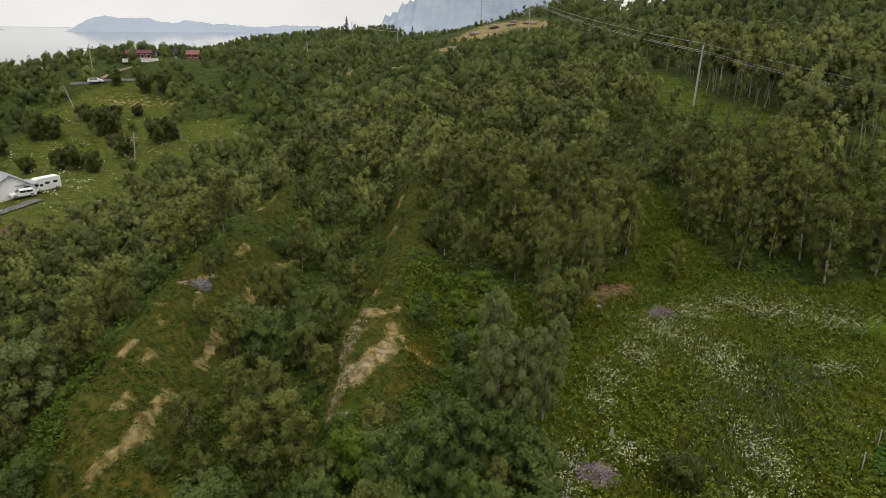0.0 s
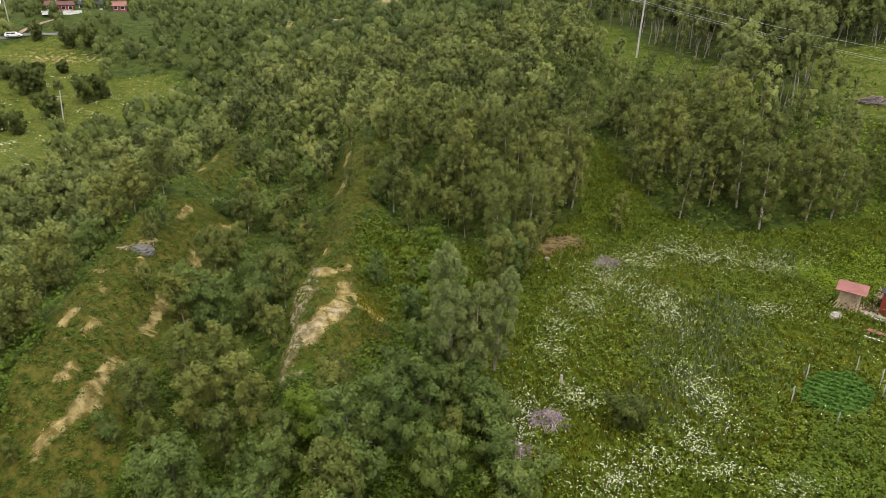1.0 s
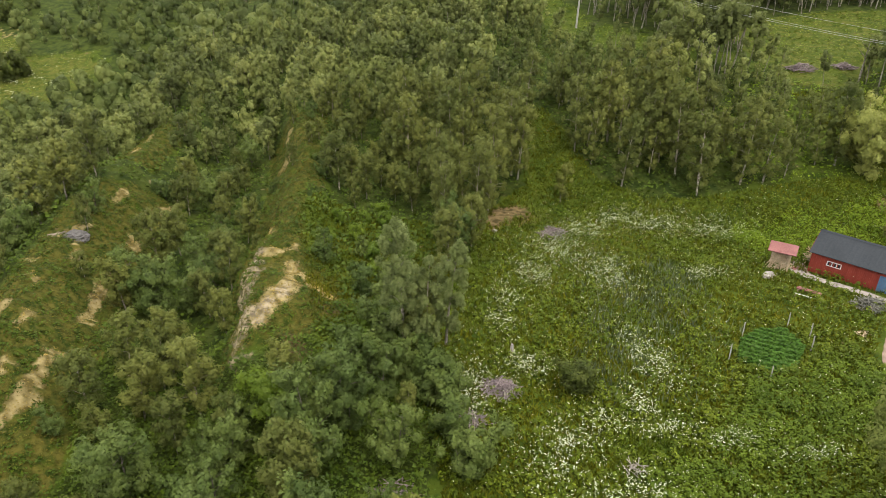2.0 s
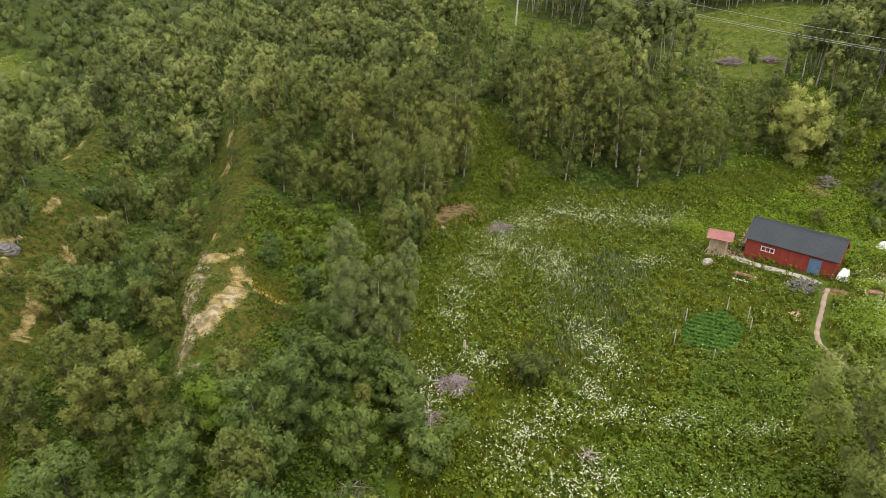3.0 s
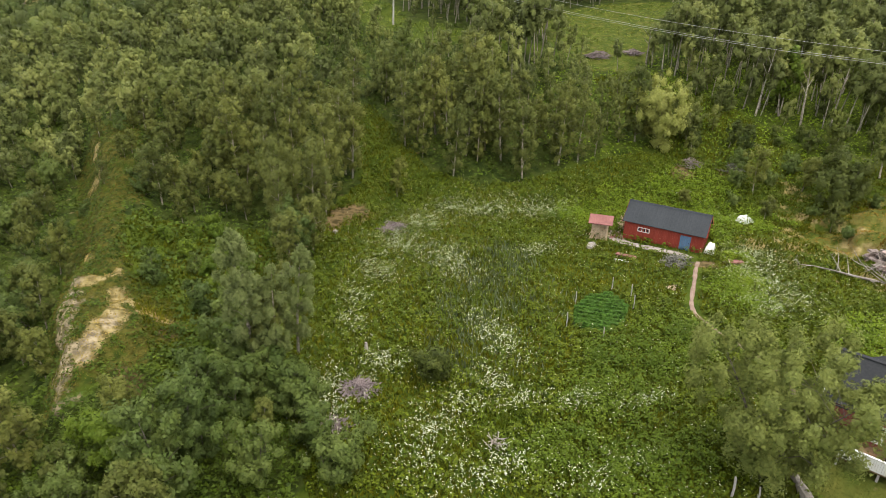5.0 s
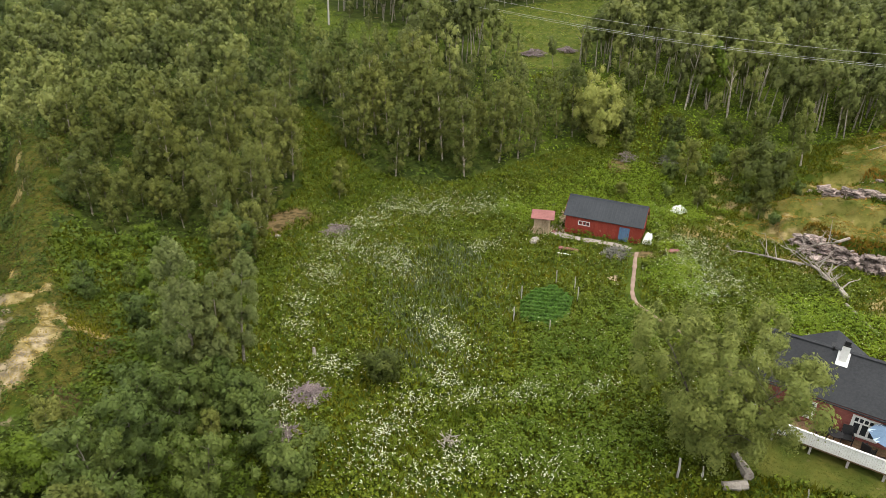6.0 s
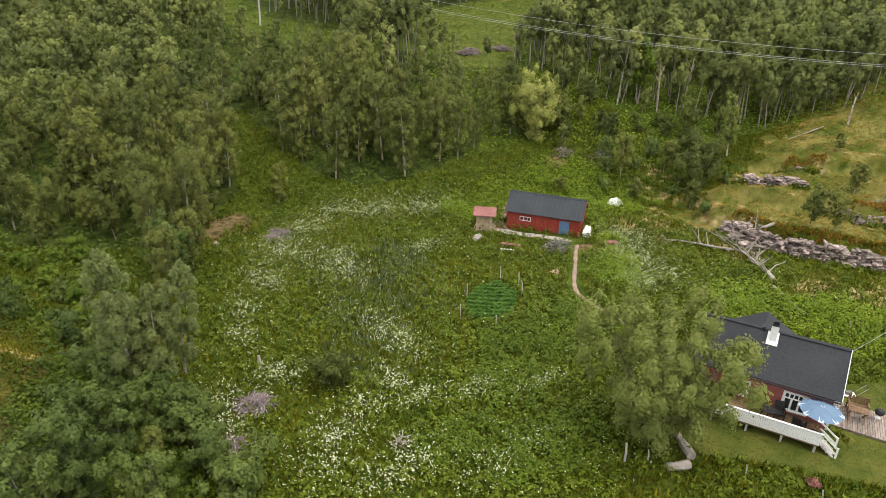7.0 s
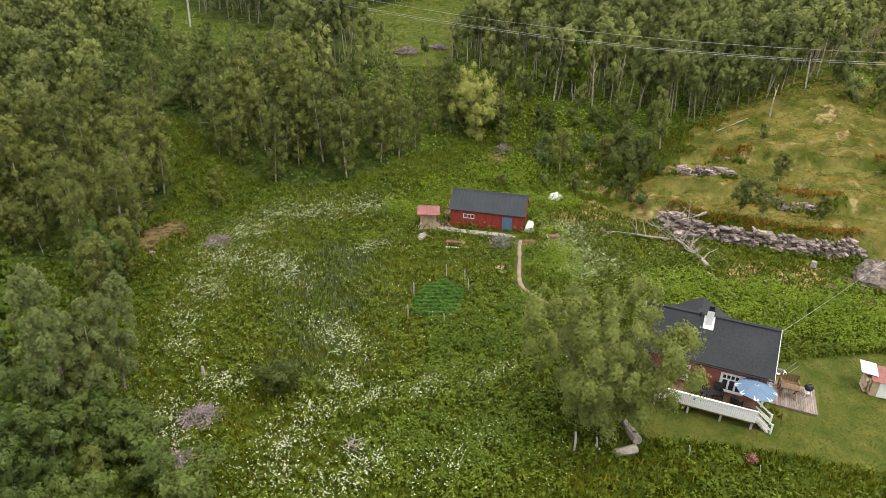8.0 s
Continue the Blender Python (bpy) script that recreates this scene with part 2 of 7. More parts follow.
def water_material():
    m = bpy.data.materials.new("sea_water")
    m.use_nodes = True
    n, l = m.node_tree.nodes, m.node_tree.links
    s = n["Principled BSDF"]
    s.inputs["Base Color"].default_value = (0.12, 0.15, 0.17, 1)
    s.inputs["Roughness"].default_value = 0.08
    s.inputs["IOR"].default_value = 1.33
    tex, relief = n.new("ShaderNodeTexNoise"), n.new("ShaderNodeBump")
    tex.inputs["Scale"].default_value, tex.inputs["Detail"].default_value = 0.3, 4
    place = n.new("ShaderNodeNewGeometry")
    l.new(place.outputs["Position"], tex.inputs["Vector"])
    relief.inputs["Strength"].default_value = 0.03
    l.new(tex.outputs["Fac"], relief.inputs["Height"])
    l.new(relief.outputs["Normal"], s.inputs["Normal"])
    return m


WATER = water_material()


def ground_material():
    """Turf whose dryness, heath and bare rock follow the lie of the land."""
    m = bpy.data.materials.new("ground_cover")
    m.use_nodes = True
    n, l = m.node_tree.nodes, m.node_tree.links
    s = n["Principled BSDF"]
    s.inputs["Roughness"].default_value = 0.95
    s.inputs["Specular IOR Level"].default_value = 0.1
    place = n.new("ShaderNodeNewGeometry")

    def tex(scale, detail=5):
        t = n.new("ShaderNodeTexNoise")
        t.inputs["Scale"].default_value, t.inputs["Detail"].default_value = scale, detail
        l.new(place.outputs["Position"], t.inputs["Vector"])
        return t.outputs["Fac"]

    def ramp(fac, a, ca, b, cb):
        r = n.new("ShaderNodeValToRGB")
        r.color_ramp.elements[0].position, r.color_ramp.elements[0].color = a, (*ca, 1)
        r.color_ramp.elements[1].position, r.color_ramp.elements[1].color = b, (*cb, 1)
        l.new(fac, r.inputs["Fac"])
        return r.outputs["Color"]

    def layer(under, over, name, noise_fac, lo=0.35, hi=0.65):
        """over, where the named weight plus a ragged edge passes a threshold."""
        weight = n.new("ShaderNodeAttribute")
        weight.attribute_name = name
        add = n.new("ShaderNodeMath")
        add.operation = "MULTIPLY_ADD"
        add.inputs[1].default_value = 2.0
        l.new(noise_fac, add.inputs[0])
        l.new(weight.outputs["Fac"], add.inputs[2])
        edge = n.new("ShaderNodeMapRange")
        edge.inputs["From Min"].default_value, edge.inputs["From Max"].default_value = 1.0 + lo, 1.0 + hi
        l.new(add.outputs[0], edge.inputs["Value"])
        mix = n.new("ShaderNodeMix")
        mix.data_type = "RGBA"
        l.new(edge.outputs["Result"], mix.inputs["Factor"])
        l.new(under, mix.inputs["A"])
        l.new(over, mix.inputs["B"])
        return mix.outputs["Result"]

    ragged = tex(0.9, 7)
    turf = ramp(tex(0.5), 0.35, (0.0269, 0.0449, 0.0039), 0.65, (0.0632, 0.083, 0.00915))
    heath = ramp(tex(1.7, 9), 0.40, (0.0272, 0.0407, 0.00563), 0.60, (0.0875, 0.0783, 0.0152))
    straw = ramp(tex(1.3, 7), 0.38, (0.0929, 0.0724, 0.0218), 0.62, (0.286, 0.228, 0.104))
    lawn = ramp(tex(0.7, 6), 0.35, (0.0471, 0.0666, 0.00926), 0.65, (0.0976, 0.0986, 0.0196))
    stone = ramp(tex(2.2, 8), 0.40, (0.135, 0.109, 0.0723), 0.60, (0.316, 0.258, 0.162))
    soil = ramp(tex(1.6, 8), 0.40, (0.0505, 0.0394, 0.0139), 0.60, (0.148, 0.105, 0.0491))
    moss = ramp(tex(0.33, 7), 0.38, (0.0526, 0.072, 0.00842), 0.62, (0.153, 0.137, 0.0371))
    floor = ramp(tex(0.7), 0.35, (0.0189, 0.0306, 0.0052), 0.65, (0.0505, 0.0653, 0.0116))
    colour = layer(turf, floor, "woods", ragged)
    colour = layer(colour, heath, "heath", ragged)
    colour = layer(colour, moss, "moss", ragged)
    colour = layer(colour, lawn, "lawn", ragged)
    colour = layer(colour, straw, "straw", ragged)
    colour = layer(colour, stone, "stone", ragged)
    colour = layer(colour, soil, "soil", ragged)
    l.new(colour, s.inputs["Base Color"])
    relief = n.new("ShaderNodeBump")
    relief.inputs["Strength"].default_value, relief.inputs["Distance"].default_value = 0.7, 0.2
    l.new(tex(2.5, 8), relief.inputs["Height"])
    l.new(relief.outputs["Normal"], s.inputs["Normal"])
    return m


GROUND = ground_material()


# ---- mesh helpers ----


def mesh_of(name, verts, tris, mats, slots=None, smooth=False, tones=None, normals=None):
    """A mesh from arrays of points and triangles."""
    me = bpy.data.meshes.new(name)
    verts, tris = np.asarray(verts, np.float32), np.asarray(tris, np.int32)
    me.vertices.add(len(verts))
    me.vertices.foreach_set("co", verts.ravel())
    me.loops.add(tris.size)
    me.loops.foreach_set("vertex_index", tris.ravel())
    me.polygons.add(len(tris))
    me.polygons.foreach_set("loop_start", np.arange(0, tris.size, 3, dtype=np.int32))
    for mat in mats:
        me.materials.append(mat)
    if slots is not None:
        me.polygons.foreach_set("material_index", np.asarray(slots, np.int32))
    me.polygons.foreach_set("use_smooth", np.full(len(tris), smooth, bool))
    me.update(calc_edges=True)
    if normals is not None:
        me.normals_split_custom_set_from_vertices(np.asarray(normals, np.float32))
    if tones is not None:
        me.attributes.new("tone", "FLOAT", "POINT").data.foreach_set("value", np.asarray(tones, np.float32))
    return me


class Shape:
    """Collects boxes, tubes and plates into one mesh."""

    def __init__(self):
        self.v, self.f = [], []

    def add(self, verts, faces):
        k = len(self.v)
        self.v += [tuple(p) for p in verts]
        self.f += [tuple(i + k for i in f) for f in faces]
        return self

    def box(self, x0, x1, y0, y1, z0, z1, m=None):
        p = [Vector((x, y, z)) for z in (z0, z1) for y in (y0, y1) for x in (x0, x1)]
        return self.add([m @ q for q in p] if m else p, [(0, 2, 3, 1), (4, 5, 7, 6), (0, 1, 5, 4), (2, 6, 7, 3), (0, 4, 6, 2), (1, 3, 7, 5)])

    def slab(self, corners, thick):
        """A plate of four corners, thickened downwards along its normal."""
        c = [Vector(p) for p in corners]
        n = (c[1] - c[0]).cross(c[3] - c[0]).normalized() * thick
        return self.add(c + [p - n for p in c], [(0, 1, 2, 3), (7, 6, 5, 4), (0, 4, 5, 1), (1, 5, 6, 2), (2, 6, 7, 3), (3, 7, 4, 0)])

    def prism(self, outline, a, b, axis="x"):
        """An outline in the plane across the axis, drawn out from a to b."""
        put = {"x": lambda s, u, v: (s, u, v), "y": lambda s, u, v: (u, s, v), "z": lambda s, u, v: (u, v, s)}[axis]
        n = len(outline)
        verts = [put(s, *p) for s in (a, b) for p in outline]
        return self.add(verts, [tuple(range(n))[::-1], tuple(range(n, 2 * n))] + [(i, (i + 1) % n, n + (i + 1) % n, n + i) for i in range(n)])

    def tube(self, points, radii, sides=6):
        pts = [Vector(p) for p in points]
        k = len(self.v)
        for i, p in enumerate(pts):
            ahead = (pts[min(i + 1, len(pts) - 1)] - pts[max(i - 1, 0)]).normalized()
            a = ahead.orthogonal().normalized() if abs(ahead.z) < 0.99 else Vector((1, 0, 0))
            b = ahead.cross(a)
            self.v += [tuple(p + (a * math.cos(t) + b * math.sin(t)) * radii[i]) for t in (2 * math.pi * j / sides for j in range(sides))]
        for i in range(len(pts) - 1):
            for j in range(sides):
                q, r = k + i * sides, k + (i + 1) * sides
                self.f.append((q + j, q + (j + 1) % sides, r + (j + 1) % sides, r + j))
        self.f.append(tuple(k + j for j in range(sides))[::-1])
        self.f.append(tuple(k + (len(pts) - 1) * sides + j for j in range(sides)))
        return self

    def mesh(self, name, mat):
        me = bpy.data.meshes.new(name)
        me.from_pydata(self.v, [], self.f)
        me.materials.append(mat)
        me.update()
        return me


def thing(name, m, label, category, group=""):
    """An empty at a thing's base, under which its parts hang."""
    ob = tagged(new(name), label, category, group)
    ob.empty_display_size = 0.3
    ob.matrix_world = m
    return ob


def part(name, shape, mat, parent, label=""):
    """One part of a thing, in the thing's own space."""
    me = shape.mesh(name, mat) if isinstance(shape, Shape) else shape
    ob = new(name, me)
    ob.parent = parent
    return tagged(ob, label)


def single(name, shape, mat, m, label, category, kind="", group=""):
    """A thing of one piece."""
    me = shape.mesh(name, mat) if isinstance(shape, Shape) else shape
    ob = tagged(new(name, me), label, category, group, kind)
    ob.matrix_world = m
    return ob


# ---- the lie of the land ----
def sstep(a, b, v):
    u = np.clip((v - a) / (b - a), 0, 1)
    return u * u * (3 - 2 * u)


def bump(x, y, cx, cy, sx, sy):
    return np.exp(-((x - cx) / sx) ** 2 - ((y - cy) / sy) ** 2)


def wob(x, y, s, seed=0.0):
    """Cheap smooth relief with a wavelength of about s metres."""
    a, b = x / s * 6.28 + seed, y / s * 6.28 + 1.7 * seed
    return (np.sin(a + 1.3 * np.sin(0.7 * b)) * np.sin(b + 1.1 * np.sin(0.6 * a + 2)) + 0.5 * np.sin(2.1 * a + 0.8 * b + seed) * np.sin(1.7 * b - 0.9 * a)) / 1.5


def height(x, y):
    """The lie of the land over the plan."""
    x, y = np.asarray(x, float), np.asarray(y, float)
    d = np.hypot(x, y)
    p = 0.45 * x + 0.89 * y
    west = sstep(-0.45, 0.3, x / np.maximum(np.abs(y), 20))
    hill = 27 * (1 - np.exp(-np.maximum(p - 64, 0) / 80)) * west * sstep(-30, 30, y)
    hill = hill + 0.10 * np.maximum(p - 150, 0) * sstep(0.12, 0.6, x / np.maximum(y, 20)) * sstep(600, 300, d)
    # falls away to the valley in the west, whose far side climbs to the fields
    low = sstep(-27, -39, x + 3 * wob(x, y, 47, 2))
    valley = -9 * low + low * (15 * sstep(125, 215, y) - 4 * sstep(-40, -100, x) * sstep(150, 60, y) + 4 * sstep(-50, -75, x) * bump(x, y, -76, 112, 30, 30))
    hill = hill * (1 - 0.6 * low * sstep(260, 120, y))
    knoll = 6 * bump(x, y, -100, 226, 40, 30) + 5 * bump(x, y, -85, 450, 110, 80) + 1.2 * bump(x, y, -150, 215, 40, 60) + 6.5 * bump(x, y, -122, 290, 45, 42) + 5.5 * bump(x, y, 28, 338, 34, 30) + 8 * bump(x, y, 62, 400, 38, 60)
    # two rocky spurs with a wooded trough between them
    along = sstep(24, 36, y) * sstep(112, 88, y)
    cx1, cx2 = -22.5 + 1.6 * np.sin(y / 13), -5.6 + 1.3 * np.sin(y / 11 + 1) + 0.5 * np.sin(y / 2.9) + 0.3 * np.sin(y / 1.3)
    spur1 = (5.2 + 0.5 * np.sin(y / 5)) * np.exp(-((x - cx1) / np.where(x < cx1, 6.0, 5.0)) ** 2) * along
    spur2 = (3.9 + 0.6 * np.sin(y / 6 + 1)) * np.exp(-((x - cx2) / np.where(x < cx2, 2.1, 5.0)) ** 2) * along * sstep(26, 42, y)
    trough = -2.2 * sstep(-1, -9, x) * sstep(8, 25, y) * sstep(120, 95, y) * sstep(-40, -30, x)
    crests = (np.exp(-(((x - cx1) / 7) ** 2)) + np.exp(-(((x - cx2) / 4.5) ** 2))) * along
    broken = crests * (0.42 * wob(x, y, 5.3, 7) + 0.26 * wob(x, y, 2.6, 3))
    # the stepped rock knoll behind the house, facing the garden
    kd = 0.93 * x + 0.37 * y
    side = sstep(46, 34, y) * sstep(-60, -25, y)
    n = 1.2 * wob(x, y, 17, 1) + 0.5 * wob(x, y, 6, 3)
    foot = 64.6 + 0.037 * np.minimum((y - 23) ** 2, 90) + 0.3 * wob(x, y, 6, 3)
    steps = 2.2 * sstep(foot, foot + 1.0, kd) * sstep(38, 30, y + n) + 1.6 * sstep(71.8 + n, 72.8 + n, kd) + 1.3 * sstep(81 + 2 * n, 82.2 + 2 * n, kd)
    steps = steps + sstep(66, 69, kd) * (0.28 * wob(x, y, 5.1, 4) + 0.2 * wob(x, y, 2.4, 2))
    rock = side * (steps + 2.0 * sstep(74, 100, kd)) + 3 * sstep(80, 120, kd) * sstep(60, 20, y)
    east = 0.13 * np.maximum(kd - 120, 0) * sstep(90, 20, y)
    z = hill + valley + knoll + spur1 + spur2 + broken + trough + rock + np.minimum(east, 40)
    z = z + 0.25 * wob(x, y, 23, 5) * sstep(10, 60, d) + 1.2 * wob(x, y, 70, 4) * sstep(90, 200, d)
    z = z - 0.6 * sstep(30, 12, d) - 1.0 * sstep(240, 430, d) * sstep(0.16, -0.02, x / np.maximum(y, 20)) * sstep(-80, -40, x)
    shore = np.maximum(sstep(480, 680, d), sstep(-135, -225, x))
    return z * (1 - shore) - 50 * shore


def inside(poly, x, y):
    """Whether points lie in an outline of the plan."""
    hit = np.zeros(np.shape(x), bool)
    for (x0, y0), (x1, y1) in zip(poly, poly[1:] + poly[:1]):
        if y0 != y1:
            hit ^= ((y0 > y) != (y1 > y)) & (x < (x1 - x0) * (y - y0) / (y1 - y0) + x0)
    return hit


def ground_z(x, y):
    return float(height(x, y))


def on_ground(x, y, turn=0.0, sink=0.0, size=1.0):
    return pose(x, y, ground_z(x, y) - sink, 0, 0, turn) @ Matrix.Diagonal((size, size, size, 1))


# open ground, in plan
MEADOW = [(4.5, -60), (4.5, 27), (4.2, 36), (7.5, 46), (12, 54), (15.5, 62), (21, 66), (24, 80), (28, 82), (29, 72), (29, 65), (33, 60), (40, 58.6), (53, 58), (58, 56),
          (62, 51), (66, 46), (72, 43), (80, 44), (86, 38), (94, 27), (98, 10), (100, -60)]
FIELD = [(-107, 158), (-110, 180), (-104, 198), (-88, 202), (-86, 190), (-78, 184), (-73, 173), (-60, 174), (-52, 169), (-54, 160), (-60, 146), (-63, 129), (-62, 104), (-72, 92), (-100, 100), (-100, 140)]
GLADE = [(61, 79), (64, 100), (72, 108), (92, 106), (118, 102), (122, 84), (102, 82), (86, 88), (73, 78), (66, 76)]
POLE_GLADE = [(38, 105), (42, 107), (46, 111), (47, 122), (44, 138), (39, 140), (37, 122)]
CORRIDOR = [(40, 101), (50, 96), (58, 86), (62, 79), (65, 85), (60.5, 91), (54, 100), (48, 111), (42, 108)]
SPUR_WEST = [(-22.2, 24), (-23.2, 33), (-24.2, 42), (-25.4, 52), (-26.4, 61), (-24.5, 67), (-20.4, 69.5), (-16.9, 69), (-17, 60.4), (-17.5, 48.7), (-17.3, 43), (-16.3, 34.7), (-16.6, 24)]
SPUR_EAST = [(-8.6, 37), (-9, 48), (-9, 66), (-3.2, 66), (-3.1, 59.8), (-3.4, 51.5), (-0.3, 46.9), (0.1, 42.7), (-3, 36.4)]
SPUR_TOP = [(-8.5, 66), (-8.5, 86), (-1, 90), (-0.5, 78), (-1.5, 66)]
SPUR_FAR = [(-24.5, 73), (-27, 90), (-27, 106), (-21, 106), (-19.5, 94), (-20, 83), (-20.5, 74)]
SHRUBS = [(-2, 36), (-4, 58), (-2, 64), (9, 60), (10, 52), (5, 43), (4.5, 30), (0, 30)]
THIN = [(56, 55), (60, 76), (69, 76), (71.5, 67), (73, 58), (79, 52), (84, 44), (82, 42), (72, 43), (64, 46), (60, 51)]
LAWN_PLAN = [(28, 14.5), (31, 18), (33, 20), (35, 20), (37, 9), (40, 12.5), (43, 11.5), (47, 9.5), (55, 4), (60, -10), (40, -10), (37, 3), (34, 7.5), (31.5, 11)]
STRAW_SPOTS = [(-25.9, 218, 6, 6), (-18, 226, 6, 5), (4, 262, 6, 7), (14, 312, 9, 7), (26, 320, 11, 9), (40, 318, 9, 8), (40, 224, 5, 5), (38, 138, 2, 2), (90, 27.6, 1.6, 0.7), (86, 24, 1.2, 0.5)]
# bleached streaks along the crests: from, to, half width
STREAKS_WEST = [(-18.7, 38.3, -18.9, 33.5, 0.27), (-18.9, 33.5, -20.6, 30.3, 0.3), (-19.4, 51.8, -19.2, 47.4, 0.32), (-19.2, 47.4, -18.7, 43.0, 0.29), (-22.9, 57.7, -24.1, 55.4, 0.5), (-21.9, 64.4, -21.8, 66.8, 0.32),
                (-19.6, 59.9, -19.1, 58.0, 0.4), (-19.9, 64.1, -18.1, 68.5, 0.29), (-24.7, 49.7, -23.6, 49.6, 0.29), (-22.6, 41.5, -22.7, 40.0, 0.29), (-20.3, 35.6, -20.4, 34.3, 0.25), (-22.8, 46.5, -21.8, 44.5, 0.18), (-23.5, 62.5, -23.2, 60.0, 0.25),
                (-22.3, 53.5, -21.6, 51.0, 0.18), (-21.2, 41.0, -20.8, 38.5, 0.16), (-24.5, 89, -24.2, 86, 0.36), (-23.6, 79.5, -23.2, 77.5, 0.36)]
STREAKS_EAST = [(-6.5, 49.7, -4.0, 50.6, 0.5), (-5.9, 38.7, -5.0, 40.9, 0.65), (-5.0, 40.9, -4.0, 42.8, 0.79), (-4.0, 42.8, -4.2, 48.1, 0.43), (-4.0, 47.8, -1.8, 43.0, 0.47), (-2.4, 43.4, -0.7, 42.6, 0.5), (-7.0, 79.3, -5.8, 78.1, 0.36), (-5.4, 82.6, -5.8, 84.1, 0.43),
                (-6.8, 57.5, -6.2, 54.5, 0.25)]

SOIL_SPOTS = [(-3.5, 36.4, 0.7, 0.9), (-1.2, 41.2, 0.8, 0.5), (17.6, 60.4, 2.3, 2.0), (15.4, 58.6, 1.4, 1.2), (44.3, 36.4, 1.0, 0.7), (56.2, 52.4, 1.4, 0.9), (46.9, 36.0, 0.8, 0.6), (61, 50, 1.0, 0.6)]

DRY_BANDS = [(61.6, 41.4, 1.2, 2.5), (58, 39, 1.2, 2.5), (65, 44.5, 1.2, 2), (55.5, 36, 1.2, 2.5), (52.3, 34.0, 1.1, 1.5), (55.0, 36.8, 1.2, 1.4), (56, 29, 1.5, 3), (59, 16, 4, 2), (52, 38, 2.0, 1.6), (60, 34, 2.5, 1.5), (63, 38, 1.8, 2.0), (-74, 99, 3.5, 1.6), (-90, 187, 12, 3.5), (55, 20, 3, 1.5)]


def spots(x, y, rows):
    out = np.zeros(np.shape(x))
    for cx, cy, sx, sy in rows:
        out = np.maximum(out, bump(x, y, cx, cy, sx * 1.2, sy * 1.2))
    return out


def streaks(x, y, rows):
    out = np.zeros(np.shape(x))
    for x0, y0, x1, y1, w in rows:
        k = np.clip(((x - x0) * (x1 - x0) + (y - y0) * (y1 - y0)) / ((x1 - x0) ** 2 + (y1 - y0) ** 2), 0, 1)
        d = np.hypot(x - x0 - k * (x1 - x0), y - y0 - k * (y1 - y0)) + 0.22 * wob(x, y, 1.9, 4) + 0.12 * wob(x, y, 0.8, 6)
        out = np.maximum(out, np.exp(-((np.maximum(d, 0) / (1.15 * w)) ** 2)))
    return out


def straw(x, y):
    """1 where the turf is bleached to straw."""
    return np.maximum(spots(x, y, STRAW_SPOTS), streaks(x, y, STREAKS_WEST + STREAKS_EAST))


def open_ground(x, y):
    """1 where no wood stands."""
    jx, jy = x + 1.2 * wob(x, y, 9, 1), y + 1.2 * wob(x, y, 8, 6)
    free = inside(MEADOW, jx, jy)
    for poly in (FIELD, GLADE, POLE_GLADE, CORRIDOR, SPUR_WEST, SPUR_EAST, SPUR_TOP, SPUR_FAR):
        free = free | inside(poly, jx, jy)
    return free


def knoll_zone(x, y):
    kd = 0.93 * x + 0.37 * y
    return sstep(65.6, 67.6, kd) * sstep(41.5, 34.5, y + 2.4 * wob(x, y, 9, 2) + 1.0 * wob(x, y, 3.1, 5) - 0.12 * (x - 66)) * sstep(-60, -40, y)


def contour_band(x, y, seed):
    """Long patches that follow the knoll's contours, 0 to 1."""
    across, along = 0.93 * x + 0.37 * y, 0.93 * y - 0.37 * x
    v = wob(across + 0.8 * wob(x, y, 9, seed), 0.34 * along, 4.6, seed) + 0.6 * wob(across, 0.4 * along, 2.1, seed + 3) + 0.35 * wob(x, y, 1.5, seed)
    return sstep(0.05, 0.55, v)


def spacing(lo, hi, step, below, above):
    """Places along one axis: close and even from lo to hi, then wider and wider out to the sea's edge."""
    out = [np.arange(lo, hi, step)]
    for start, sign, growth in ((lo, -1, below), (out[0][-1], 1, above)):
        run, gap, far = [], step, 0.0
        while far < 4700:
            gap *= growth if far < 520 else 1.35
            far += gap
            run.append(start + sign * far)
        out.append(np.array(run))
    return np.concatenate([out[1][::-1], out[0], out[2]])


